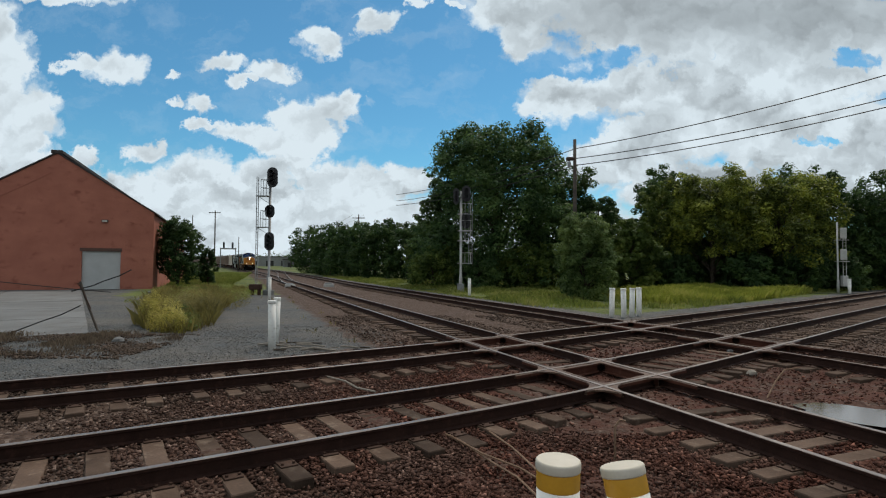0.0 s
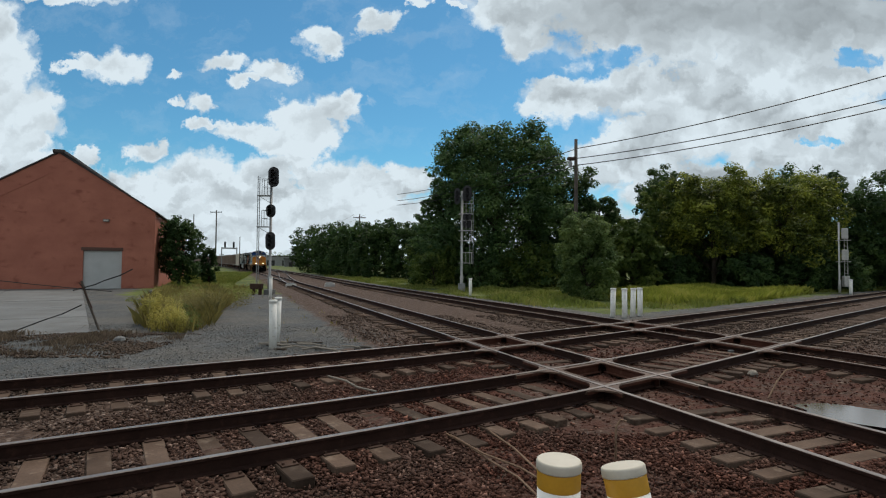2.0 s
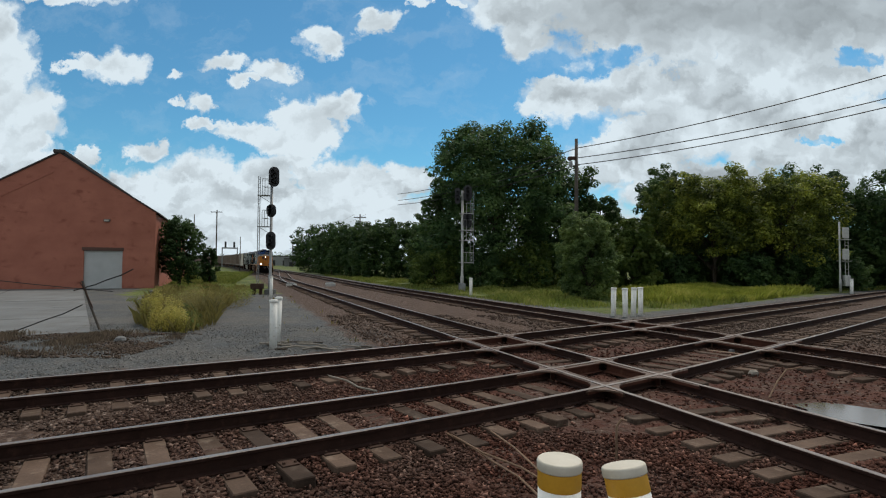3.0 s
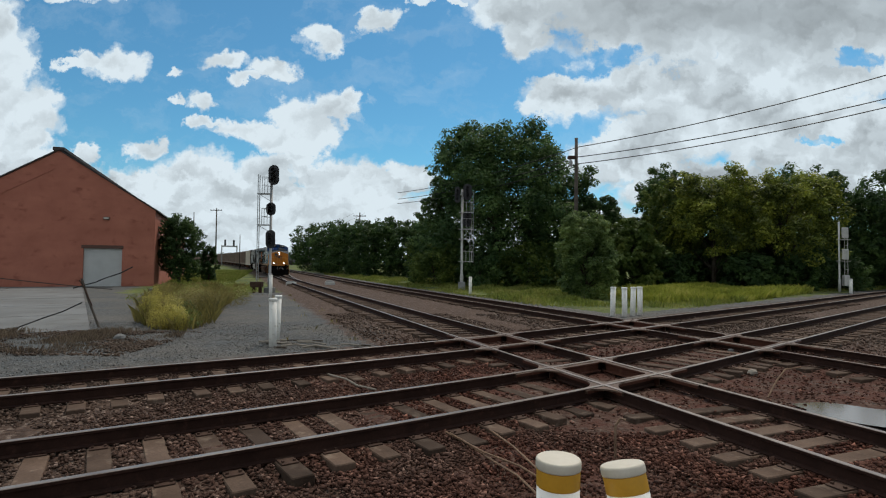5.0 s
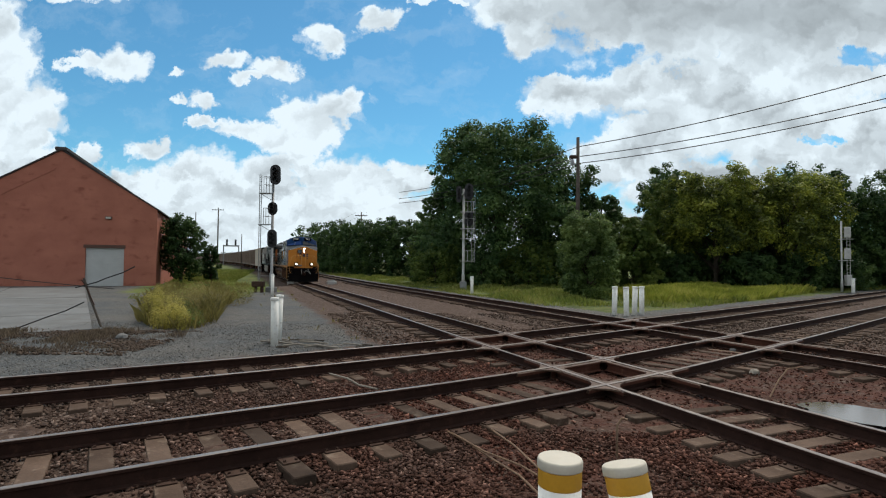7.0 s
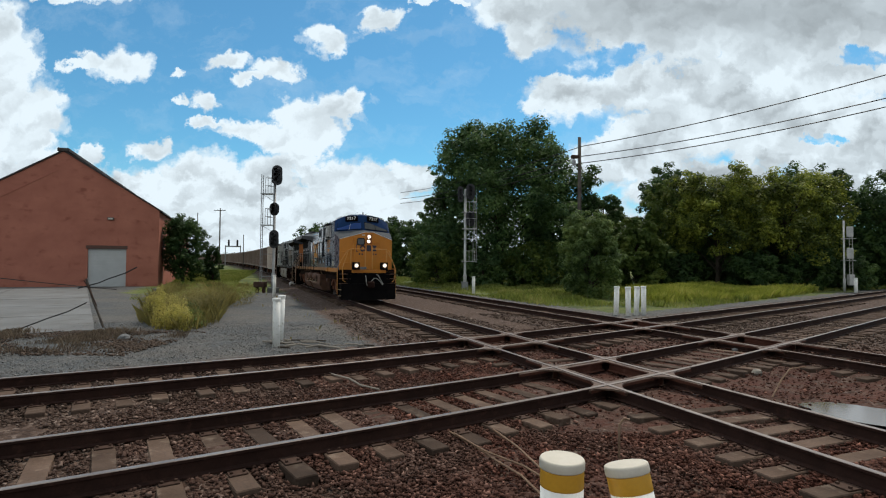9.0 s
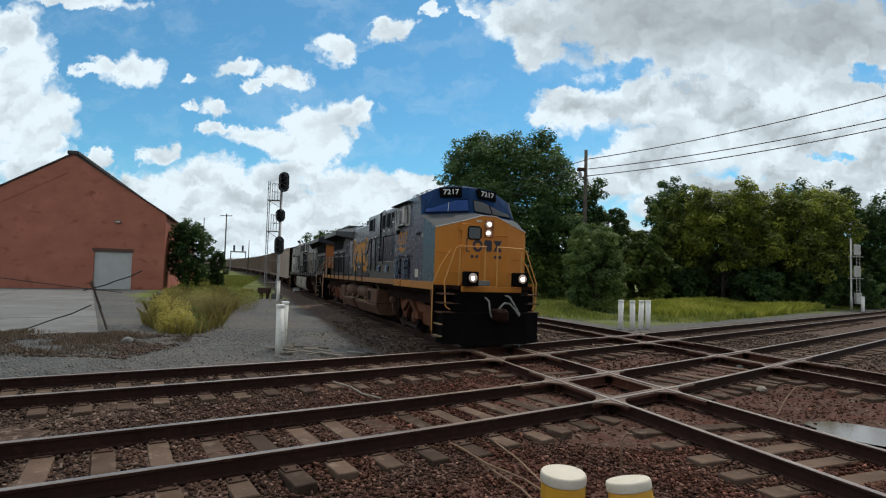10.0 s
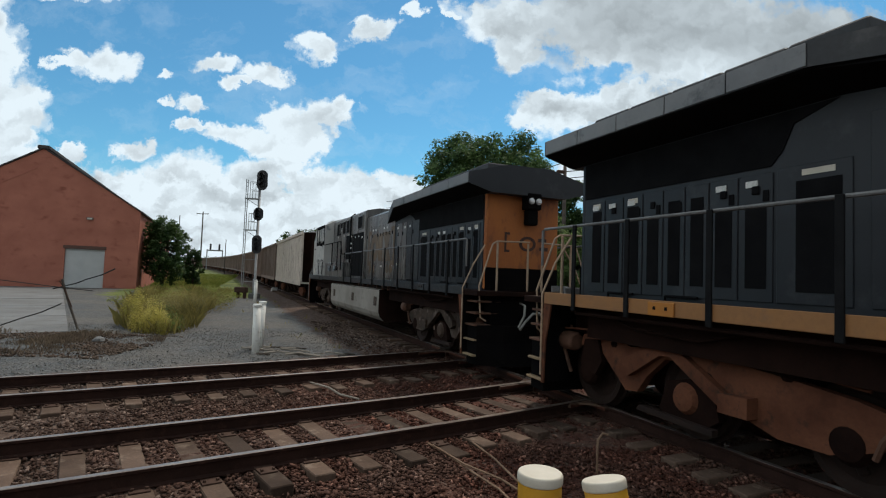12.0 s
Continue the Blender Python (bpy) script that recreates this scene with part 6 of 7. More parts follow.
def loco(label, number, hood, cab_paint, nose_paint, end_paint, plain_tank, lit, wing_front):
    top = thing("locomotive", label, "locomotive", group="locomotives")
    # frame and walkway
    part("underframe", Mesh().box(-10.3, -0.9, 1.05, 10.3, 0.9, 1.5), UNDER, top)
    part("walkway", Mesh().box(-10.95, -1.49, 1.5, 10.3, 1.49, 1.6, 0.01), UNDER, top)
    for sgn in (-1, 1):
        a, b = sorted((sgn * 1.495, sgn * 1.53))
        for x0, x1 in ((-10.28, -5.3), (-5.28, 0.2), (0.22, 6.3), (6.32, 10.26)):
            part("side_sill", Mesh().box(x0, a, 1.5 if x0 < 6 else 1.47, x1, b, 1.68, 0.006), (SILL if x0 > 6 else SILL_DUST) if nose_paint is ORANGE else BLUE_SOOT, top, "orange side sill" if nose_paint is ORANGE else "")
    # long hood
    shoulder = [(-0.95, 1.6), (0.95, 1.6), (0.95, 4.02), (0.88, 4.09), (0.4, 4.16), (-0.4, 4.16), (-0.88, 4.09), (-0.95, 4.02)]
    part("engine_hood", Mesh().prism(shoulder, -3.65, 0.05, "x"), hood, top)
    tall = [(-1.05, 1.6), (1.05, 1.6), (1.05, 4.3), (0.98, 4.36), (0.5, 4.46), (-0.5, 4.46), (-0.98, 4.36), (-1.05, 4.3)]
    part("equipment_hood", Mesh().prism(tall, 0.052, 6.248, "x"), hood, top)
    rad = [(-0.95, 1.6), (0.95, 1.6), (0.95, 3.85), (-0.95, 3.85)]
    part("radiator_hood", Mesh().prism(rad, -10.05, -3.652, "x"), BLUE_SOOT, top)
    w = Mesh()
    wing = [(-0.951, 3.72), (0.951, 3.72), (1.46, 3.86), (1.5, 3.88), (1.5, 4.11), (0.55, 4.36), (-0.55, 4.36), (-1.5, 4.11), (-1.5, 3.88), (-1.46, 3.86)]
    neck = [(-0.951, 3.5), (0.951, 3.5), (0.96, 3.6), (0.96, 3.62), (0.96, 3.95), (0.55, 4.3), (-0.55, 4.3), (-0.96, 3.95), (-0.96, 3.62), (-0.96, 3.6)]
    w.loft([[(x, y, z) for y, z in q] for x, q in ((-10.4, wing), (wing_front, wing), (wing_front + 2.3, neck))])
    w.mi = [1 if i % 10 in (1, 2, 8, 9) and i < 20 else 0 for i in range(len(w.f))]
    w = part("radiator_wing", w, [ROOF_DARK, GRILLE], top, "overhanging radiator wing")
    for sgn in (-1, 1):
        a, b = sorted((sgn * 1.502, sgn * 1.515))
        n = 5
        k = (wing_front + 10.38) / n
        for i in range(n):
            x = -10.38 + i * k
            part("wing_panel", Mesh().box(x, a, 3.89, x + k - 0.015, b, 4.105, 0.004), WING_PAINT, w)
    for sgn in (-1, 1):
        a, b = sorted((sgn * 0.952, sgn * 0.965))
        # black sheet for the radiator screens and the wing's shadow over them
        part("radiator_screen", Mesh().prism([(-10.04, 3.16), (wing_front - 0.75, 3.16), (wing_front - 0.62, 3.3), (wing_front - 0.5, 3.56), (wing_front - 0.05, 3.71), (-10.04, 3.71)], a, b), GRILLE, w)
    for i in range(5):
        part("radiator_cover", Mesh().box(-10.0 + i * 0.8, -0.85, 4.24, -9.215 + i * 0.8, 0.85, 4.45, 0.02), ROOF_DARK, w)
    part("hood_end", Mesh().box(-10.16, -0.94, 1.62, -10.052, 0.94, 3.84, 0.03), end_paint, top, "dusty orange hood end" if end_paint is ORANGE_DUSTY else "")
    part("hood_end_base", Mesh().box(-10.175, -0.93, 1.61, -10.162, 0.93, 2.1), PILOT, top)
    # end headlight
    part("wing_end", Mesh().prism([(y, z) for y, z in wing], -10.415, -10.403, "x"), BLUE_SOOT, top, "dark end of the radiator wing")
    lamp = part("end_headlight", Mesh().box(-10.44, -0.3, 3.42, -10.162, 0.06, 3.78, 0.02).box(-10.4, -0.24, 3.08, -10.162, 0.0, 3.419, 0.02), PILOT, top, "black twin headlight case")
    for y in (-0.21, -0.03):
        part("lens", Mesh().lathe([(0.075, 0), (0.075, -0.02), (0.03, -0.03)], 14, (-10.44, y, 3.6), "x"), LENS_OFF, lamp)
    if plain_tank:
        # a worn dark mark across the hood end
        worn = Mesh()
        loops = []
        for rr, q in ((0.11, -10.163), (0.17, -10.163), (0.17, -10.168), (0.11, -10.168)):
            loops.append([(q, -0.12 + rr * 1.3 * math.cos(a), 2.66 + rr * math.sin(a)) for a in (math.tau * i / 18 for i in range(18))])
        worn.loft(loops + loops[:1], True, False)
        part("worn_mark", worn, RUST_STACK, top)
        for y0, y1, z0, z1 in ((0.42, 0.47, 2.46, 2.9), (0.34, 0.419, 2.85, 2.9), (0.34, 0.419, 2.46, 2.51), (-0.62, -0.4, 2.72, 2.8), (-0.66, -0.44, 2.52, 2.6)):
            part("worn_mark", Mesh().box(-10.168, y0, z0, -10.162, y1, z1), RUST_STACK, top)
    # hood doors
    r = random.Random(7 if number else 8)
    for sgn in (-1, 1):
        def door(x0, x1, z0, z1, y, m=hood):
            a, b = sorted((sgn * (y + 0.002), sgn * (y + 0.016)))
            d = part("hood_door", Mesh().box(x0 + 0.012, a, z0, x1 - 0.012, b, z1, 0.005), m, top)
            e, f = sorted((sgn * (y + 0.016), sgn * (y + 0.03)))
            if r.random() < 0.6:
                part("latch", Mesh().box(x1 - 0.12, e, z0 + (z1 - z0) * 0.78, x1 - 0.05, f, z0 + (z1 - z0) * 0.78 + 0.12, 0.005), GRILLE, d)
            if r.random() < 0.35:
                part("notice", Mesh().box(x0 + 0.1, e, z0 + (z1 - z0) * 0.9, x0 + 0.24, sgn * (y + 0.019) if sgn > 0 else f, z0 + (z1 - z0) * 0.9 + 0.07), WHITE_MARK, d)
        for i in range(10):
            door(-3.62 + i * 0.366, -3.62 + (i + 1) * 0.366, 1.72, 3.64, 0.95)
        a, b = sorted((sgn * 0.967, sgn * 0.972))
        c, d = sorted((sgn * 0.967, sgn * 0.99))
        edges = (-9.92, -9.55, -9.15, -8.76, -8.39, -8.03, -7.67, -7.28, -6.86)
        for i, (x, x1) in enumerate(zip(edges, edges[1:])):
            w = x1 - x
            high = 2.94 if i in (0, 2, 4, 5) else 2.76
            door(x, x1, 1.72, 3.1, 0.95, BLUE_SOOT)
            part("grille", Mesh().box(x + 0.09, a, 1.86, x1 - 0.08, b, high), GRILLE, top)
            if high < 2.9:
                part("latch", Mesh().box(x + w * 0.42, c, 2.88, x + w * 0.62, d, 2.97, 0.006), GRILLE, top)
            elif i in (0, 2):
                part("notice", Mesh().box(x + 0.1, a, 2.99, x1 - 0.1, b, 3.06), CAP, top)
        door(-6.84, -6.08, 1.72, 3.12, 0.95, BLUE_SOOT)
        part("grille", Mesh().box(-6.62, a, 1.84, -6.18, b, 2.96), GRILLE, top)
        part("notice", Mesh().box(-6.56, a, 3.01, -6.24, b, 3.07), CAP, top)
        for x in (-5.95, -5.3, -4.82, -4.35):
            door(x, x + (0.62 if x < -5.9 else 0.46), 1.72, 3.5, 0.95, BLUE_SOOT if x < -5 else hood)
        for x in (-9.4, -8.3, -5.6):
            part("pipe", Mesh().tube([(x, sgn * 1.0, 1.62), (x, sgn * 1.0, 1.72), (x + 0.5, sgn * 1.0, 1.72)], 0.02, 6), GRILLE, top)
        # equipment windows and doors behind the cab
        for x0, x1, z0, z1 in ((0.38, 1.14, 3.68, 4.16), (2.7, 3.25, 3.62, 4.17), (3.46, 4.02, 3.62, 4.17), (4.12, 4.52, 3.92, 4.16), (4.74, 5.3, 3.6, 4.15)):
            a, b = sorted((sgn * 1.052, sgn * 1.075))
            g = part("intake_grille", Mesh().box(x0, a, z0, x1, b, z1, 0.006), GRILLE, top, "black intake grille")
            m = Mesh()
            for q in ((x0 - 0.04, z0 - 0.04, x1 + 0.04, z0), (x0 - 0.04, z1, x1 + 0.04, z1 + 0.04), (x0 - 0.04, z0, x0, z1), (x1, z0, x1 + 0.04, z1)):
                c, d = sorted((sgn * 1.052, sgn * 1.085))
                m.box(q[0], c, q[1], q[2], d, q[3], 0.004)
            part("grille_frame", m, hood, g)
        for x0, x1, z0, z1 in ((0.2, 0.8, 1.75, 3.5), (0.8, 1.4, 1.75, 3.5), (1.4, 2.0, 1.75, 3.5), (2.1, 3.3, 2.45, 3.5), (3.4, 4.3, 2.45, 3.5), (4.4, 6.1, 2.45, 3.45)):
            door(x0, x1, z0, z1, 1.05, GRILLE if plain_tank and x0 < 3 else hood)
        a, b = sorted((sgn * 1.06, sgn * 1.42))
        part("conduit", Mesh().tube([(2.44, sgn * 1.075, 1.8), (2.44, sgn * 1.075, 4.28), (2.44, sgn * 0.9, 4.42)], 0.035, 6), GRILLE, top)
        for x, z in ((2.6, 3.66), (3.36, 3.7), (2.6, 4.1), (3.36, 4.1), (4.62, 3.66), (4.62, 4.05)):
            c, d = sorted((sgn * 1.052, sgn * 1.08))
            part("latch", Mesh().box(x - 0.03, c, z - 0.04, x + 0.03, d, z + 0.04, 0.008), GRILLE, top)
        for x, z in ((2.3, 3.12), (2.3, 2.92), (2.98, 3.53), (3.75, 3.53), (4.33, 3.8), (5.02, 3.52), (0.42, 3.3), (-2.1, 2.14), (-3.3, 2.14), (-3.95, 2.2), (-3.95, 3.38)):
            c, d = sorted((sgn * (1.067 if x > 0.05 else 0.967), sgn * (1.07 if x > 0.05 else 0.97)))
            part("notice", Mesh().box(x - 0.09, c, z - 0.035, x + 0.09, d, z + 0.035), WHITE_MARK, top)
        part("equipment_cabinet", Mesh().box(2.25, a, 1.61, 6.22, b, 2.3, 0.03), STREAKED if plain_tank else DUST_BLUE, top)
        for x0 in (3.62, 4.82):
            louvre(top, x0, x0 + 0.44, 1.92, 2.16, 1.42, sgn, 4, hood)
        # rails along the walkway
        m = Mesh().tube([(-10.4, sgn * 1.5, 2.1), (-10.4, sgn * 1.5, 2.66), (-10.34, sgn * 1.5, 2.68), (1.38, sgn * 1.5, 2.642)], 0.022, 8)
        part("handrail", m, HANDRAIL, top)
        m = Mesh().tube([(1.38, sgn * 1.5, 2.642), (2.0, sgn * 1.5, 2.64), (2.06, sgn * 1.5, 2.68), (2.42, sgn * 1.5, 3.17), (2.5, sgn * 1.5, 3.2), (6.24, sgn * 1.5, 3.18)], 0.0215, 8)
        part("handrail", m, BLACK_RAIL, top, "black raised handrail")
        for x in (-9.5, -8.4, -7.15, -5.85, -4.5, -3.1, -1.62, 0.0, 1.35):
            part("handrail_post", Mesh().box(x - 0.038, sgn * 1.548 - 0.014, 1.44, x + 0.038, sgn * 1.548 + 0.014, 2.68, 0.006), BLACK_RAIL, top)
        for x, z0 in ((2.52, 1.96), (3.27, 1.96), (4.45, 2.2)):
            part("grab_bar", Mesh().box(x - 0.03, sgn * 1.45 - 0.02, z0, x + 0.03, sgn * 1.45 + 0.02, 3.2, 0.006), BLACK_RAIL, top)
    # roof gear
    oval = [[(-3.2 + rx * math.cos(math.tau * i / 20), ry * math.sin(math.tau * i / 20), z) for i in range(20)] for z, rx, ry in ((4.1, 0.42, 0.4), (4.4, 0.42, 0.4), (4.43, 0.46, 0.44), (4.46, 0.46, 0.44))]
    part("exhaust_stack", Mesh().loft(oval), RUST_STACK, top, "flared rusty exhaust stack", True)
    part("dynamic_brake_hatch", Mesh().box(0.9, -0.5, 4.45, 5.6, 0.5, 4.5, 0.02), ROOF_DARK, top)
    horn = part("air_horn", Mesh().box(-2.62, -0.5, 4.14, -1.8, -0.2, 4.18, 0.01), PILOT, top, "black five-chime air horn")
    for i, (x, z) in enumerate(((-2.58, 4.25), (-2.42, 4.24), (-2.26, 4.3), (-2.1, 4.24), (-1.94, 4.25))):
        part("trumpet", Mesh().lathe([(0.02, 0), (0.025, 0.08), (0.04, 0.12), (0.065, 0.15)], 12, (x, -0.42 + 0.05 * i, z), "x"), PILOT, horn)
    # cab
    sect = [(-1.5, 1.6), (1.5, 1.6), (1.5, 4.17), (1.4, 4.22), (1.02, 4.42), (0.6, 4.55), (0, 4.6), (-0.6, 4.55), (-1.02, 4.42), (-1.4, 4.22), (-1.5, 4.17)]
    cab = part("cab", Mesh().prism(sect, 6.25, 8.7, "x"), cab_paint, top)
    part("air_conditioner", Mesh().box(6.7, -0.4, 4.52, 7.7, 0.4, 4.66, 0.05), ROOF_DARK, cab)
    for q in (-1, 1):
        part("roof_rail", Mesh().tube([(6.6, q * 1.0, 4.42), (6.62, q * 1.0, 4.47), (8.4, q * 1.0, 4.47), (8.42, q * 1.0, 4.42)], 0.014, 6), FRAME_ALU, cab)
        for x in (7.0, 7.5, 8.0):
            part("roof_clip", Mesh().box(x - 0.06, q * 1.0 - 0.03, 4.42, x + 0.06, q * 1.0 + 0.03, 4.49, 0.01), FRAME_ALU, cab)
    bb = 3.6
    for q in (-1, 1):
        part("nose_side", Mesh().prism([(8.702, 1.6), (9.3, 1.6), (9.3, 3.48), (9.05, bb), (8.702, 4.2)], min(q * 1.44, q * 1.5), max(q * 1.44, q * 1.5)), cab_paint, cab)
        part("nose_cheek", Mesh().poly([(9.302, q * 1.5, 1.6), (10.0, q * 1.39, 1.6), (10.0, q * 1.39, 3.17), (9.302, q * 1.5, 3.485), (9.302, q * 1.44, 1.6), (9.98, q * 1.33, 1.6), (9.98, q * 1.33, 3.15), (9.302, q * 1.44, 3.465)], [(0, 1, 2, 3), (7, 6, 5, 4), (0, 1, 5, 4), (1, 2, 6, 5), (2, 3, 7, 6), (3, 0, 4, 7)]), cab_paint, cab)
    edge = [(10.0, -1.39, 3.17), (10.2, -0.72, 3.35), (10.25, -0.1, 3.54), (10.25, 0.32, 3.54), (10.2, 0.72, 3.38), (10.0, 1.39, 3.17)]
    m = Mesh().poly([(x, y, 1.6) for x, y, z in edge] + edge, [(0, 1, 7, 6), (1, 2, 8, 7), (2, 3, 9, 8), (3, 4, 10, 9), (4, 5, 11, 10)])
    part("nose_front", m, nose_paint, cab, "orange nose" if nose_paint is ORANGE else "pale grey nose")
    m = Mesh().poly(edge + [(9.05, -1.5, bb), (9.27, 0, 3.72), (9.05, 1.5, bb)], [(0, 1, 7, 6), (1, 2, 7), (2, 3, 7), (3, 4, 7), (4, 5, 8, 7)])
    part("nose_top", m, NOSE_TOP if nose_paint is ORANGE else cab_paint, cab)
    if nose_paint is ORANGE:
        part("nose_rim", Mesh().tube([(10.01, -1.39, 3.175), (10.21, -0.72, 3.355), (10.26, -0.1, 3.545), (10.26, 0.32, 3.545), (10.21, 0.72, 3.385), (10.01, 1.39, 3.175)], 0.014, 6), FRAME_ALU, cab)
    m = Mesh()
    for q in (-1, 1):
        m.poly([(9.05, q * 1.5, bb), (9.27, 0, 3.72), (8.98, 0, 4.52), (8.8, q * 0.9, 4.46), (8.702, q * 1.4, 4.22)], [(0, 1, 2), (0, 2, 3), (0, 3, 4)])
    m.poly([(8.702, -1.02, 4.42), (8.702, 0, 4.598), (8.702, 1.02, 4.42), (8.98, 0, 4.52), (8.8, -0.9, 4.46), (8.8, 0.9, 4.46), (8.702, -1.4, 4.22), (8.702, 1.4, 4.22)], [(0, 1, 3, 4), (1, 2, 5, 3), (0, 4, 6), (2, 7, 5)])
    part("windshield_frame", m, BLUE_CAB if nose_paint is ORANGE else cab_paint, cab, "bright blue cab front")
    for q in (-1, 1):
        a, b, c, d = Vector((9.05, q * 1.5, bb)), Vector((9.27, 0, 3.72)), Vector((8.98, 0, 4.52)), Vector((8.702, q * 1.4, 4.22))
        def spot(u, v):
            return a.lerp(b, u).lerp(d.lerp(c, u), v)
        n = (b - a).cross(d - a).normalized()
        n = n if n.x > 0 else -n
        corners = [spot(0.07, 0.08), spot(0.94, 0.07), spot(0.94, 0.52), spot(0.1, 0.66)]
        pane = part("windshield", Mesh().poly([p + n * 0.01 for p in corners] + [p + n * 0.022 for p in corners], [(0, 1, 2, 3), (4, 5, 6, 7), (0, 1, 5, 4), (1, 2, 6, 5), (2, 3, 7, 6), (3, 0, 4, 7)]),
                    BLUE_GLASS if q < 0 else GLASS, cab, "windshield pane, the left one coloured as reflected blue")
        ring = corners + corners[:1]
        part("gasket", Mesh().tube([p + n * 0.02 for p in ring], 0.014, 6), GRILLE, pane)
        part("wiper", Mesh().tube([spot(0.52, 0.06) + n * 0.04, spot(0.55, 0.48) + n * 0.04], 0.009, 6), FRAME_ALU if q < 0 else GRILLE, pane)
        part("wiper", Mesh().tube([spot(0.1, 0.05) + n * 0.05, spot(0.9, 0.02) + n * 0.06], 0.012, 6), GRILLE, pane)
        box = part("number_board", Mesh().box(-0.08, -0.33, -0.14, 0.06, 0.33, 0.14, 0.015), PILOT, cab, "black number board", at=pose(8.99, q * 0.58, 4.31, q * -4, -8, q * 12))
        part("board_rim", Mesh().box(-0.1, -0.35, 0.142, 0.08, 0.35, 0.155), BLUE_CAB if nose_paint is ORANGE else cab_paint, box)
        if number:
            lettering(number, 0.22, 0.48, WHITE_MARK, box, pose(0.063, 0, 0.01, 90, 0, 90), "white number", 0.003, 0.004)
    for sgn in (-1, 1):
        for x0, x1, z0, z1 in ((6.4, 6.72, 3.38, 4.02), (6.83, 7.21, 3.42, 4.0), (7.21, 7.59, 3.42, 4.0), (7.64, 8.0, 3.36, 4.0)):
            side_window(cab, x0, x1, z0, z1, sgn)
        if plain_tank:
            a, b = sorted((sgn * 1.501, sgn * 1.503))
            part("window_band", Mesh().box(6.26, a, 3.2, 8.55, b, 4.19), PILOT, cab, "black window band")
        a, b = sorted((sgn * 1.5, sgn * 1.68))
        part("awning", Mesh().box(6.32, a, 4.07, 8.1, b - (0.08 if sgn > 0 else 0), 4.1, 0.01), BLACK_RAIL, cab)
        a, b = sorted((sgn * 1.55, sgn * 1.6))
        part("wind_deflector", Mesh().box(7.44, a, 3.44, 7.61, b, 4.0, 0.012), PALE_FRAME, cab, "pale wind deflector beside the side windows")
        a, b = sorted((sgn * 1.52, sgn * 1.6))
        part("mirror", Mesh().box(6.73, a, 3.28, 6.8, b, 3.5, 0.015), PALE_FRAME, cab)
        a, b = sorted((sgn * 1.505, sgn * 1.58))
        part("arm_rest", Mesh().lathe([(0.03, -0.08), (0.06, -0.05), (0.06, 0.05), (0.03, 0.08)], 12, (6.77, (a + b) / 2, 3.22)), GRILLE, cab)
        part("window_sill", Mesh().box(6.83, a, 3.36, 7.62, b, 3.4, 0.01), GRILLE, cab)
        for x0 in (6.46, 7.45):
            louvre(cab, x0, x0 + 0.62, 1.74, 2.34, 1.5, sgn, 14, cab_paint)
        if nose_paint is ORANGE:
            part("ring_mark", ring_plate(Mesh(), 9.15, 1.9, 0.125, 0.14, min(sgn * 1.502, sgn * 1.505), max(sgn * 1.502, sgn * 1.505)), WING_PAINT, cab)
        part("notice", Mesh().box(6.33, min(sgn * 1.502, sgn * 1.506), 2.62, 6.46, max(sgn * 1.502, sgn * 1.506), 2.7), CAP, cab)
        for x in (6.75, 7.7):
            part("clip", Mesh().box(x - 0.03, min(sgn * 1.502, sgn * 1.55), 2.38, x + 0.03, max(sgn * 1.502, sgn * 1.55), 2.5, 0.01), STEEL_GREY, cab)
        part("gutter", Mesh().box(6.33, min(sgn * 1.502, sgn * 1.525), 2.4, 8.3, max(sgn * 1.502, sgn * 1.525), 2.425), GRILLE, cab)
        for x0, x1, z0, z1 in ((8.62, 8.77, 1.79, 2.02), (8.78, 8.93, 1.79, 2.02), (9.12, 9.18, 1.88, 1.92), (9.22, 9.29, 2.94, 3.04)):
            part("notice", Mesh().box(x0, min(sgn * 1.503, sgn * 1.508), z0, x1, max(sgn * 1.503, sgn * 1.508), z1), CAP, cab)
        for x in (8.66, 8.88):
            part("vent_slot", Mesh().box(x, min(sgn * 1.503, sgn * 1.515), 3.02, x + 0.16, max(sgn * 1.503, sgn * 1.515), 3.09, 0.005), GRILLE, cab)
        if nose_paint is ORANGE:
            lettering(number, 0.55, 1.06, LOGO, cab, pose(7.18, sgn * 1.504, 2.98, 90, 0, 0 if sgn < 0 else 180), "orange road number", 0.002, 0.012)
            bolt = [(6.6, 2.68), (7.22, 2.74), (7.17, 2.66), (7.74, 2.7), (7.17, 2.53), (7.23, 2.61), (6.95, 2.55), (7.01, 2.63)]
            part("bolt_stripe", Mesh().prism(bolt, min(sgn * 1.503, sgn * 1.507), max(sgn * 1.503, sgn * 1.507)), LOGO, cab)
        emblem(top, -1.93, 2.82, 0.82, min(sgn * 0.967, sgn * 0.971), max(sgn * 0.967, sgn * 0.971), LOGO if nose_paint is ORANGE else FADED_MARK, -sgn)
    # nose fittings
    door = part("nose_door", Mesh().box(10.2, -0.72, 1.66, 10.285, -0.12, 3.3, 0.015), nose_paint, cab, "nose door")
    pane = [(-0.53, 2.93), (-0.48, 2.88), (-0.2, 2.88), (-0.15, 2.93), (-0.15, 3.17), (-0.2, 3.22), (-0.48, 3.22), (-0.53, 3.17)]
    part("door_window", Mesh().prism(pane, 10.286, 10.294, "x"), GLASS, door)
    part("gasket", Mesh().tube([(10.294, y, z) for y, z in pane + pane[:1]], 0.022, 6), GRILLE, door)
    for z in (1.95, 2.6, 3.1):
        part("hinge", Mesh().box(10.2, -0.78, z, 10.31, -0.72, z + 0.12, 0.008), nose_paint, door)
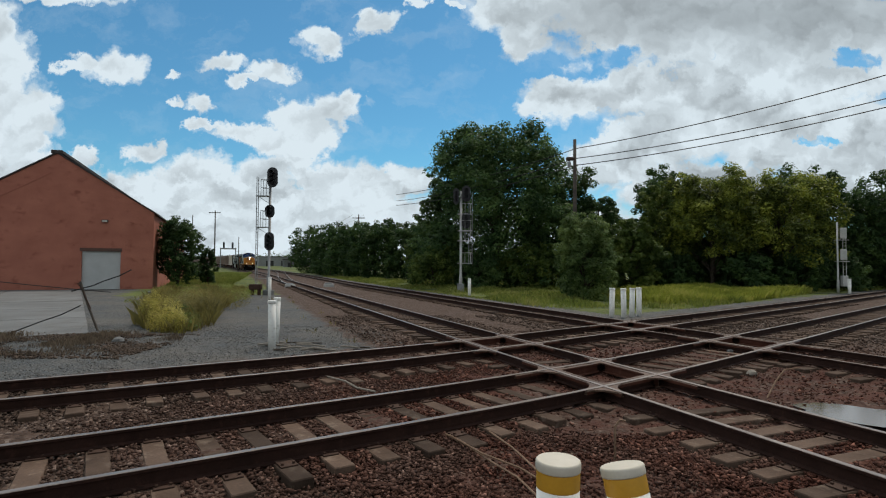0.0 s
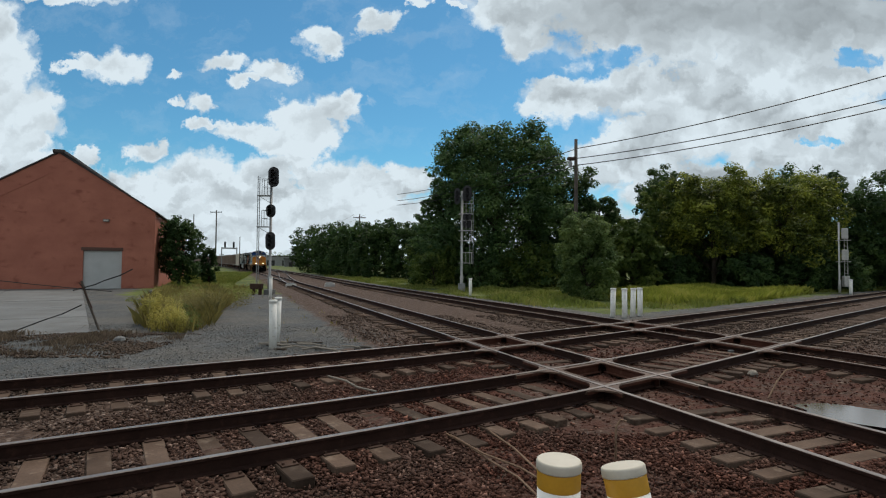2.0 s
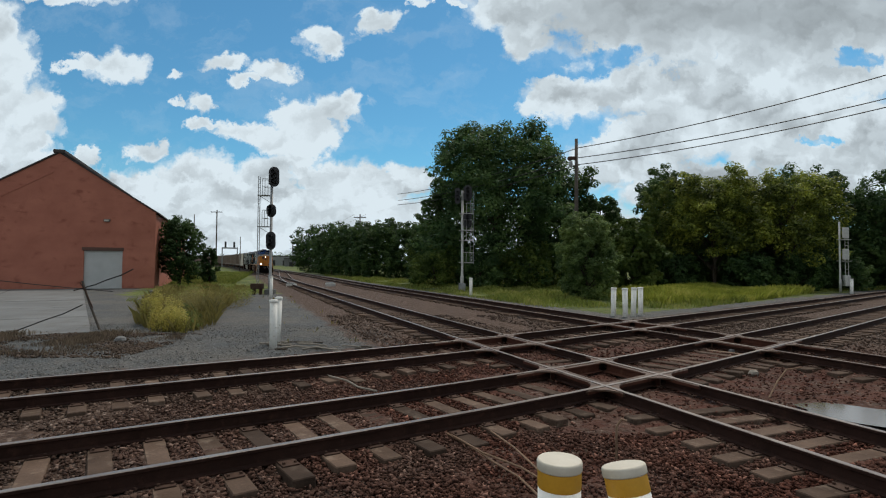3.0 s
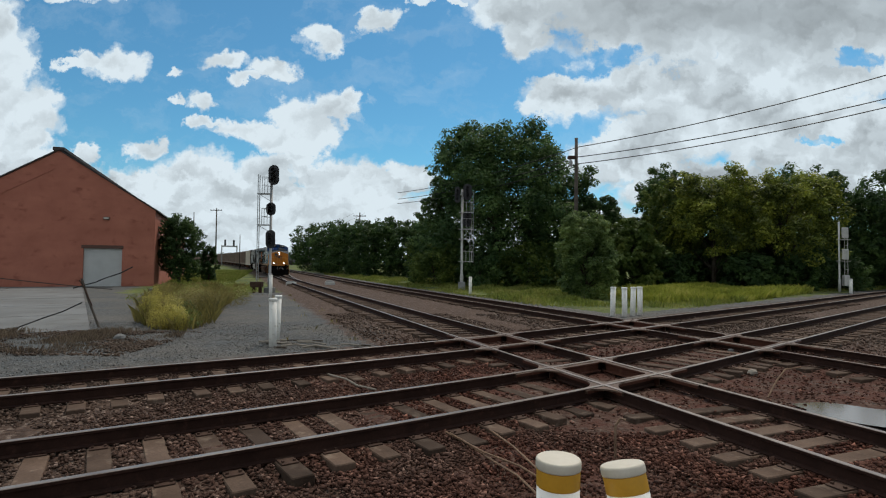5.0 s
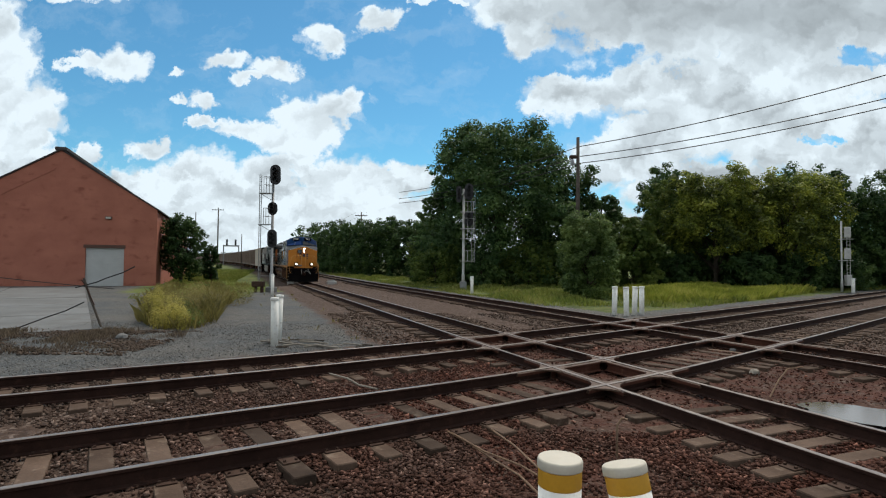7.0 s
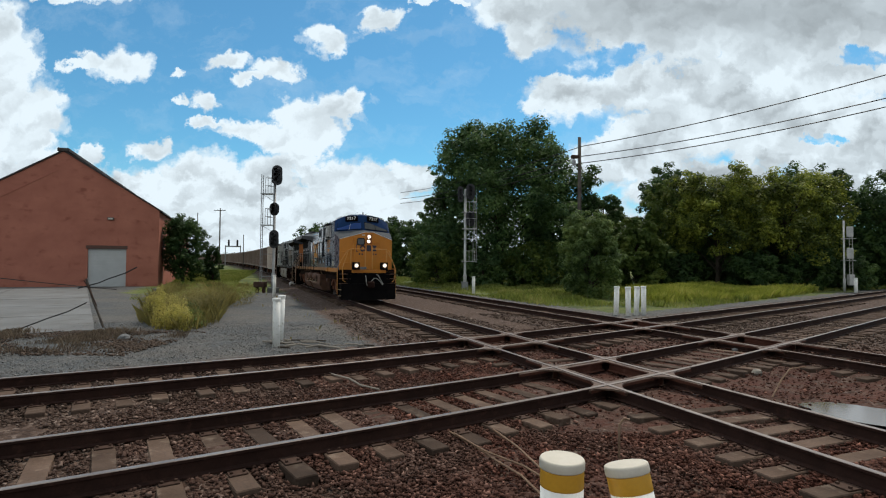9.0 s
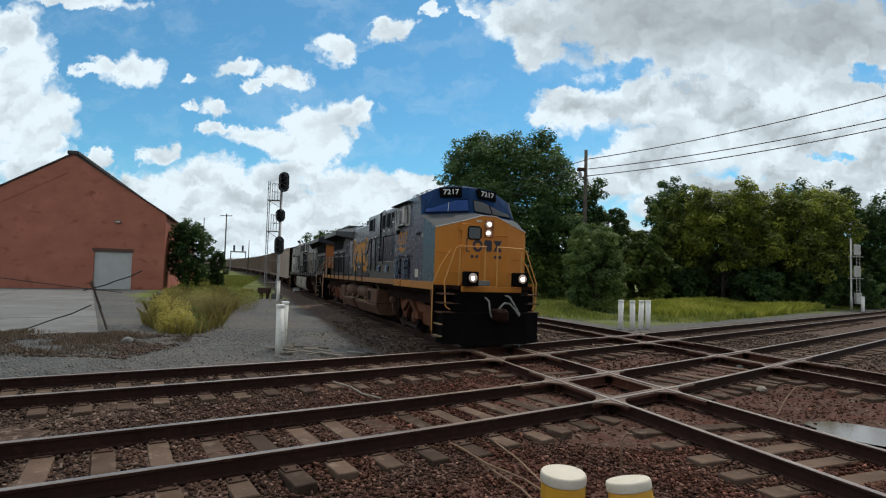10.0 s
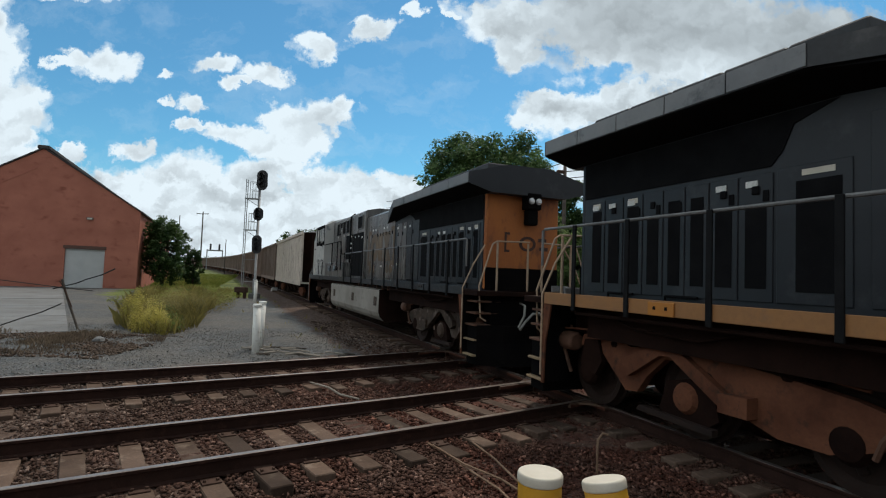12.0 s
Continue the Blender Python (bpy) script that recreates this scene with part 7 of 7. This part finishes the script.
    part("lever", Mesh().tube([(10.3, -0.66, 2.5), (10.33, -0.66, 2.78)], 0.014, 6), nose_paint, door)
    hl = part("headlight", Mesh().box(10.22, -0.03, 2.93, 10.29, 0.25, 3.44, 0.02), ORANGE_DUSTY, cab, "headlight housing")
    for z in (3.06, 3.31):
        part("reflector", Mesh().lathe([(0.1, 0), (0.1, 0.014), (0.085, 0.016)], 18, (10.289, 0.08, z), "x"), LENS_RIM if lit else LENS_OFF, hl)
        part("lens", Mesh().lathe([(0.05, 0), (0.045, 0.004), (0.018, 0.006)], 14, (10.3055, 0.08 + 0.015 * (1 if z > 3.2 else -1), z), "x"), LENS if lit else LENS_OFF, hl)
    part("notice", Mesh().box(10.252, -0.28, 3.36, 10.262, -0.12, 3.42), CAP, cab)
    if nose_paint is ORANGE:
        # a worn dark mark of brackets, a ring, a block and a bow tie
        for y0, y1, z0, z1 in ((-0.58, -0.55, 2.52, 2.9), (-0.55, -0.48, 2.87, 2.9), (-0.55, -0.48, 2.52, 2.55)):
            part("mark", Mesh().box(10.2855, y0, z0, 10.288, y1, z1), LOGO_DARK, door)
        loops = []
        for rr, x in ((0.09, 10.2855), (0.17, 10.2855), (0.17, 10.288), (0.09, 10.288)):
            loops.append([(x, -0.24 + rr * 0.9 * math.cos(a), 2.7 + rr * math.sin(a)) for a in (math.tau * i / 18 for i in range(18))])
        part("mark", Mesh().loft(loops + loops[:1], True, False), LOGO_DARK, door)
        part("mark", Mesh().prism([(0.0, 2.55), (0.17, 2.55), (0.21, 2.6), (0.21, 2.82), (0.17, 2.87), (0.0, 2.87), (-0.03, 2.82), (-0.03, 2.6)], 10.2515, 10.2545, "x"), LOGO_DARK, cab)
        for q in (-1, 1):
            part("mark", Mesh().prism([(0.25, 2.71 + q * 0.15), (0.52, 2.71 + q * 0.15), (0.43, 2.71), (0.34, 2.71)], 10.253, 10.2565, "x"), LOGO_DARK, cab)
        for q in (-0.4, -0.26, 0.32, 0.46):
            x = 10.2855 if q < 0 else 10.2535
            part("mark", Mesh().prism([(q + 0.045 * math.cos(math.tau * i / 12), 2.4 + 0.045 * math.sin(math.tau * i / 12)) for i in range(12)], x, x + 0.003, "x"), LOGO_DARK, cab)
    for y, z in ((-1.15, 2.5), (-0.95, 1.95), (1.1, 2.35), (0.9, 1.95), (0.5, 3.0)):
        x = 10.24 - 0.3 * max(0, abs(y) - 0.7)
        part("grab_iron", Mesh().tube([(x - 0.03, y - 0.16, z), (x + 0.07, y - 0.16, z), (x + 0.07, y + 0.16, z), (x - 0.03, y + 0.16, z)], 0.014, 6), nose_paint, cab)
    # the two ends: platform, steps, pilot, coupler
    for end, xe in ((1, 10.28), (-1, -10.3)):
        def bx(m, x0, y0, z0, x1, y1, z1, bv=0.0):
            p, q = sorted((xe + end * x0, xe + end * x1))
            return m.box(p, y0, z0, q, y1, z1, bv)
        trim = RAIL_TAN if end < 0 else (RAIL_ORANGE if nose_paint is ORANGE else HANDRAIL)
        part("end_platform", bx(Mesh(), 0.02, -0.95, 1.48, 0.42, 0.95, 1.6, 0.01), UNDER, top)
        part("anticlimber", bx(Mesh(), 0.42, -0.88, 1.44, 0.5, 0.88, 1.6, 0.015), ORANGE if end > 0 and nose_paint is ORANGE else PILOT, top, "orange anticlimber beam" if end > 0 and nose_paint is ORANGE else "")
        pil = Mesh()
        x = lambda d: xe + end * d
        pil.loft([[(x(0.1), -1.42, z), (x(0.5), -1.4, z), (x(0.72 + k), -0.9, z), (x(0.78 + k), 0, z), (x(0.72 + k), 0.9, z), (x(0.5), 1.4, z), (x(0.1), 1.42, z)] for z, k in ((0.1, 0.12), (0.55, 0.02), (0.9, 0.0))])
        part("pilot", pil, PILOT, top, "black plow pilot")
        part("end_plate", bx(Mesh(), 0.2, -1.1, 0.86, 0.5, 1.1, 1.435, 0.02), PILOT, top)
        cp = part("coupler", bx(Mesh(), 0.68, -0.16, 0.72, 1.15, 0.16, 1.02, 0.04), UNDER, top)
        part("knuckle", bx(Mesh(), 1.1, -0.22, 0.7, 1.36, 0.1, 1.04, 0.07), UNDER, cp)
        for sgn in (-1, 1):
            for i, z in enumerate((0.27, 0.58, 0.88, 1.12, 1.36)):
                y0, y1 = sorted((sgn * (1.5 - 0.02 * i), sgn * (1.1 - 0.06 * i)))
                part("step", bx(Mesh(), 0.03, y0, z, 0.5, y1, z + 0.035, 0.006), STEP if i < 2 else TANK, top)
            y0, y1 = sorted((sgn * 1.5, sgn * 1.0))
            part("step_side", bx(Mesh(), 0.0, y0, 0.26, 0.03, y1, 1.47), PILOT, top)
            y0, y1 = sorted((sgn * 1.49, sgn * 1.52))
            part("step_post", Mesh().prism([(x(-0.2), 1.495), (x(0.0), 1.495), (x(0.03), 0.26), (x(-0.03), 0.26), (x(-0.06), 0.9)], y0, y1), TRUCK, top)
            part("stair_rail", Mesh().tube([(x(0.03), sgn * 1.53, 0.38), (x(0.03), sgn * 1.53, 1.65), (x(0.03), sgn * 1.3, 2.15), (x(0.0), sgn * 1.02, 2.58)], 0.017, 7), trim, top)
            part("stair_rail", Mesh().tube([(x(0.5), sgn * 1.2, 0.98), (x(0.48), sgn * 1.32, 1.06), (x(0.46), sgn * 1.36, 1.7), (x(0.42), sgn * 1.05, 2.58), (x(0.42), sgn * 0.95, 2.64), (x(0.42), sgn * 0.16, 2.66)], 0.018, 7), trim, top)
            for y in (0.92, 0.18):
                part("rail_post", bx(Mesh(), 0.37, sgn * y - 0.02, 1.6, 0.41, sgn * y + 0.02, 2.63, 0.008), trim, top)
            if end > 0:
                d = part("ditch_light", bx(Mesh(), 0.5, sgn * 0.72 - 0.17, 1.6, 0.84, sgn * 0.72 + 0.17, 1.98, 0.02), PILOT, top, "ditch light")
                part("reflector", Mesh().lathe([(0.12, 0), (0.12, 0.012), (0.1, 0.014)], 18, (x(0.84), sgn * 0.72, 1.82), "x"), LENS_RIM if lit else LENS_OFF, d)
                part("lens", Mesh().lathe([(0.05, 0), (0.045, 0.004), (0.018, 0.006)], 14, (x(0.8545), sgn * 0.72, 1.81), "x"), LENS if lit else LENS_OFF, d)
        part("brake_hose", Mesh().tube([(x(0.5), -0.2, 1.3), (x(0.78), -0.22, 1.22), (x(0.84), -0.22, 1.0), (x(0.84), -0.18, 0.84), (x(0.86), -0.12, 0.78)], 0.024, 8), HOSE, top)
        part("jumper_hose", Mesh().tube([(x(0.86), 0.0, 0.86), (x(0.88), 0.05, 1.06), (x(0.88), 0.18, 1.18), (x(0.88), 0.33, 1.16), (x(0.88), 0.5, 1.0), (x(0.88), 0.62, 0.84)], 0.026, 8), HOSE, top)
        part("jumper_hose", Mesh().tube([(x(0.5), 0.4, 1.36), (x(0.72), 0.42, 1.32), (x(0.84), 0.5, 1.12), (x(0.86), 0.64, 0.88)], 0.024, 8), HOSE, top)
        part("drop_step", bx(Mesh(), 0.72, -0.6, 1.62, 0.78, -0.2, 1.75, 0.01), HANDRAIL, top)
    # tanks
    if plain_tank:
        # near-black body: shade on the tank's end faces put in, sides plated pale
        tank = part("fuel_tank", Mesh().prism([(-1.47, 0.62), (-1.42, 0.48), (-1.26, 0.33), (1.26, 0.33), (1.42, 0.48), (1.47, 0.62), (1.47, 1.36), (-1.47, 1.36)], -3.8, 4.1, "x"), UNDER, top, "dusty fuel tank")
        for sgn in (-1, 1):
            ys = [(sgn * y, z) for y, z in ((1.472, 0.62), (1.422, 0.479), (1.3, 0.36), (1.305, 0.352), (1.43, 0.474), (1.482, 0.618), (1.482, 1.33), (1.45, 1.372), (1.4, 1.38), (1.4, 1.362), (1.472, 1.34))]
            side = part("tank_side", Mesh().prism(ys, -3.79, 4.09, "x"), TANK_PALE, tank, "pale dusty tank side")
            for x in (-3.4, -0.2, 3.3):
                part("fuel_cap" if x == -0.2 else "cover_plate", Mesh().box(x - 0.16, min(sgn * 1.483, sgn * 1.5), 0.82, x + 0.16, max(sgn * 1.483, sgn * 1.5), 1.12, 0.006), TRUCK_GREY, side)
    else:
        low = [(-1.48, 0.62), (-1.3, 0.28), (1.3, 0.28), (1.48, 0.62), (1.48, 0.69), (-1.48, 0.69)]
        tank = part("fuel_tank", Mesh().prism(low, -4.0, -0.92, "x"), TANK, top, "dusty fuel tank")
        part("tank_half", Mesh().prism(low, -0.2, 3.8, "x"), TANK, tank)
        part("tank_link", Mesh().box(-0.918, -1.1, 0.3, -0.202, 1.1, 0.68), UNDER, tank)
        for x0, x1, h in ((2.2, 3.8, 1.24), (-4.0, -3.0, 1.22)):
            block = part("tank_block", Mesh().box(x0, -1.48, 0.692, x1, 1.48, h, 0.035), TANK, tank)
            for sgn in (-1, 1):
                part("cover_plate", Mesh().box(x0 + 0.14, min(sgn * 1.482, sgn * 1.49), 0.8, x0 + 0.14 + (x1 - x0) * 0.3, max(sgn * 1.482, sgn * 1.49), h - 0.1, 0.004), UNDER if x0 > 0 else TANK, block)
        for sgn in (-1, 1):
            a, b = sorted((sgn * 1.22, sgn * 1.47))
            for x0, x1 in ((-2.98, -0.94), (-0.18, 2.18)):
                # thin pale sheet: dust and the light on the tank's top in one colour
                part("tank_ledge", Mesh().box(x0, a, 0.6915, x1, b, 0.698), STEP, tank, "dusty ledge in a lit-top tan")
            for x0, l in ((-2.85, 2.0), (-0.3, 2.15)):
                drum = part("air_reservoir", Mesh().lathe([(0.1, 0), (0.2, 0.03), (0.26, 0.1), (0.27, 0.14), (0.27, l - 0.14), (0.26, l - 0.1), (0.2, l - 0.03), (0.1, l)], 24, (x0, sgn * 1.17, 1.06), "x"), TANK, tank, "dusty air reservoir", True)
                for q in (0.14, l - 0.14):
                    part("weld_band", Mesh().lathe([(0.268, -0.012), (0.277, -0.008), (0.277, 0.008), (0.268, 0.012)], 24, (x0 + q, sgn * 1.17, 1.06), "x"), UNDER, drum)
                for q in (0.28, l - 0.3):
                    part("drain_valve", Mesh().tube([(x0 + q, sgn * 1.38, 0.88), (x0 + q, sgn * 1.44, 0.8), (x0 + q + 0.05, sgn * 1.46, 0.76)], 0.028, 8), STEP, tank)
            for x in (2.4, 2.95, 3.2):
                part("filler_pipe", Mesh().tube([(x, sgn * 1.25, 1.24), (x, sgn * 1.3, 1.36), (x + 0.06, sgn * 1.38, 1.42)], 0.04, 8), STEP if x == 3.2 else UNDER, tank)
    for sgn in (-1, 1):
        for c in (7.02, -7.82):
            a, b = sorted((sgn * 1.531, sgn * 1.555))
            pad = part("jack_pad", Mesh().box(c - 0.2, a, 1.5, c + 0.2, b, 1.66, 0.006), SILL if nose_paint is ORANGE else BLUE_SOOT, top)
            a, b = sorted((sgn * 1.556, sgn * 1.56))
            for q in (-0.09, 0.09):
                part("bolt_hole", Mesh().box(c + q - 0.02, a, 1.57, c + q + 0.02, b, 1.61), GRILLE, pad)
        for i in range(7):
            x = -4.6 + i * 0.62
            part("pipe_clamp", Mesh().box(x, sgn * 1.4 - 0.04, 1.36, x + 0.06, sgn * 1.4 + 0.04, 1.5, 0.01), TANK, top)
        part("air_line", Mesh().tube([(-9.6, sgn * 1.42, 1.4), (-3.9, sgn * 1.42, 1.42), (4.2, sgn * 1.42, 1.42), (9.7, sgn * 1.42, 1.4)], 0.025, 6), UNDER, top)
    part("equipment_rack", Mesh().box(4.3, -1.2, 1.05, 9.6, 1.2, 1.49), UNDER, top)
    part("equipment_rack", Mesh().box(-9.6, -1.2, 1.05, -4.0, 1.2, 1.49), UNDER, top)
    wheels = loco_truck(top, 7.1, TRUCK_GREY if plain_tank else TRUCK) + loco_truck(top, -7.95, TRUCK_GREY if plain_tank else TRUCK)
    return top, wheels


def car_truck(top, x):
    t = part("truck", Mesh().box(x - 0.3, -0.9, 0.4, x + 0.3, 0.9, 0.75, 0.05), UNDER, top)
    for sgn in (-1, 1):
        y0, y1 = sorted((sgn * 1.0, sgn * 1.14))
        part("side_frame", Mesh().prism([(x + p, q) for p, q in ((-1.1, 0.55), (-1.0, 0.72), (-0.4, 0.8), (0.4, 0.8), (1.0, 0.72), (1.1, 0.55), (0.85, 0.4), (0.45, 0.25), (-0.45, 0.25), (-0.85, 0.4))], y0, y1), TRUCK, t)
    return [wheelset(top, x + d, 0.46) for d in (-0.89, 0.89)]


def hopper(label, m, rib=0.06):
    """An open coal hopper: ribbed sides, sloping end sheets, a heaped load."""
    top = thing("hopper_car", label, "railway car", group="coal hopper cars")
    L, W, z0, z1 = 7.8, 1.5, 1.05, 4.3
    sect = [(-W, z0), (-W, z1), (-W + 0.08, z1), (-W + 0.08, z0 + 0.08), (W - 0.08, z0 + 0.08), (W - 0.08, z1), (W, z1), (W, z0)]
    part("body", Mesh().prism(sect, -L, L, "x"), m, top)
    for end in (-1, 1):
        # end sheets and posts take UNDER's shade-dark colour, not the car's paint
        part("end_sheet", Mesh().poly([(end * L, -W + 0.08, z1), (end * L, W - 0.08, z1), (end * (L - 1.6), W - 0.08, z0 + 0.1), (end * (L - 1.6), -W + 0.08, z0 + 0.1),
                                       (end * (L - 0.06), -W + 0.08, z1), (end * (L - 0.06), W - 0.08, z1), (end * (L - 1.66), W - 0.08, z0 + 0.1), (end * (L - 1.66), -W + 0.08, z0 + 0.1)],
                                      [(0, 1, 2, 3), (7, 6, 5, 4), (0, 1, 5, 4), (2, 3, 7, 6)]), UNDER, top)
        part("end_post", Mesh().box(*sorted((end * (L - 0.1), end * L))[:1], -0.9, z0, sorted((end * (L - 0.1), end * L))[1], -0.75, z1 - 0.1), UNDER, top)
        part("end_post", Mesh().box(*sorted((end * (L - 0.1), end * L))[:1], 0.75, z0, sorted((end * (L - 0.1), end * L))[1], 0.9, z1 - 0.1), UNDER, top)
        part("coupler", Mesh().box(*sorted((end * L, end * (L + 0.62)))[:1], -0.14, 0.72, sorted((end * L, end * (L + 0.62)))[1], 0.14, 1.0, 0.04), UNDER, top)
    for sgn in (-1, 1):
        part("top_chord", Mesh().box(-L - 0.02, min(sgn * W, sgn * (W + 0.07)), z1 - 0.16, L + 0.02, max(sgn * W, sgn * (W + 0.07)), z1 + 0.03, 0.015), m, top)
        part("bottom_sill", Mesh().box(-L, min(sgn * W, sgn * (W + 0.05)), z0 - 0.1, L, max(sgn * W, sgn * (W + 0.05)), z0 + 0.18, 0.015), m, top)
        for i in range(13):
            x = -L + 0.1 + i * (2 * L - 0.2) / 12
            part("rib", Mesh().box(x - 0.05, min(sgn * (W + 0.002), sgn * (W + rib)), z0 + 0.19, x + 0.05, max(sgn * (W + 0.002), sgn * (W + rib)), z1 - 0.17, 0.012), m, top)
    r = np.random.RandomState(5)
    nx, ny = 40, 9
    X, Y = np.meshgrid(np.linspace(-L + 0.1, L - 0.1, nx), np.linspace(-W + 0.1, W - 0.1, ny))
    Z = z1 - 0.1 + 0.35 * (1 - (Y / W) ** 2) * np.clip((L - abs(X)) / 1.5, 0, 1) + r.normal(scale=0.04, size=X.shape)
    idx = np.arange(nx * ny).reshape(ny, nx)
    f = np.stack([idx[:-1, :-1], idx[:-1, 1:], idx[1:, 1:], idx[1:, :-1]], -1).reshape(-1, 4)
    part("coal_load", raw_mesh("coal_load", np.stack([X, Y, Z], -1).reshape(-1, 3), f, COAL), None, top, "heaped black coal")
    for k in (-3.2, -1.05, 1.05, 3.2):
        # chutes in UNDER too, the shade below the car put into their colour
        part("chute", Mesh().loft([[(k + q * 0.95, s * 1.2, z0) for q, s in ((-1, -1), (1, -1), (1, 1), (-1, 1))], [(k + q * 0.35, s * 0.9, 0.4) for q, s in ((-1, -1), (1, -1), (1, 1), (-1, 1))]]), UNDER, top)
    car_truck(top, 5.6)
    car_truck(top, -5.6)
    return top


lead, lead_wheels = loco("dark blue diesel locomotive with orange nose and lit headlights", "7217", BLUE_WORN_SHEEN, BLUE, ORANGE, BLUE_SOOT, False, True, -6.15)
trail, trail_wheels = loco("faded grey diesel locomotive with a sunlit-toned cab, coupled in reverse", "", STREAKED, GREY_FADED_LIT, GREY_FADED_LIT, ORANGE_DUSTY, True, False, -5.0)
TRAIN = [(lead, 0.0, False), (trail, 23.7, True)]
FIRST_CAR = 45.4
pale = hopper("pale dusty coal hopper car behind the engines", CAR_PALE, 0.025)
brown = hopper("dusty brown coal hopper car with heaped load", CAR)
TRAIN += [(pale, FIRST_CAR, False), (brown, FIRST_CAR + 17.0, False)]
for i in range(2, 20):
    TRAIN.append((copy_thing(brown, pose(0, 0, 0)), FIRST_CAR + 17.0 * i, False))


def motions():
    for ob, back, turned in TRAIN:
        rows = []
        for i in (0, 1, 2, 3, 4, 5, 6, 7, 8, 9, 9.5, 10, 10.5, 11, 11.5, 12):
            s = centre_at(i) + back
            x, y = along_a(s, A_LINES[0])
            h = math.degrees(heading(along_a, s, A_LINES[0])) + (0 if turned else 180)
            slope = math.degrees(math.atan2(float(rise(y + 4)) - float(rise(y - 4)), 8.0)) * (-1 if turned else 1)
            rows.append((i, pose(x, y, 0.003 + float(rise(y)), 0, slope, h)))
        walk(ob, rows)
    # wheels roll: forwards on the leading engine, backwards on the reversed one
    for wheels, sense in ((lead_wheels, 1), (trail_wheels, -1)):
        for k, ob in enumerate(wheels):
            at = ob.matrix_basis.translation.copy()
            rows = []
            for i in range(361):
                t = i / 30
                rows.append((t, pose(at.x, at.y, at.z, 0, math.degrees(sense * SPEED * t / 0.53) + 40 * k, 0)))
            walk(ob, rows)


motions()
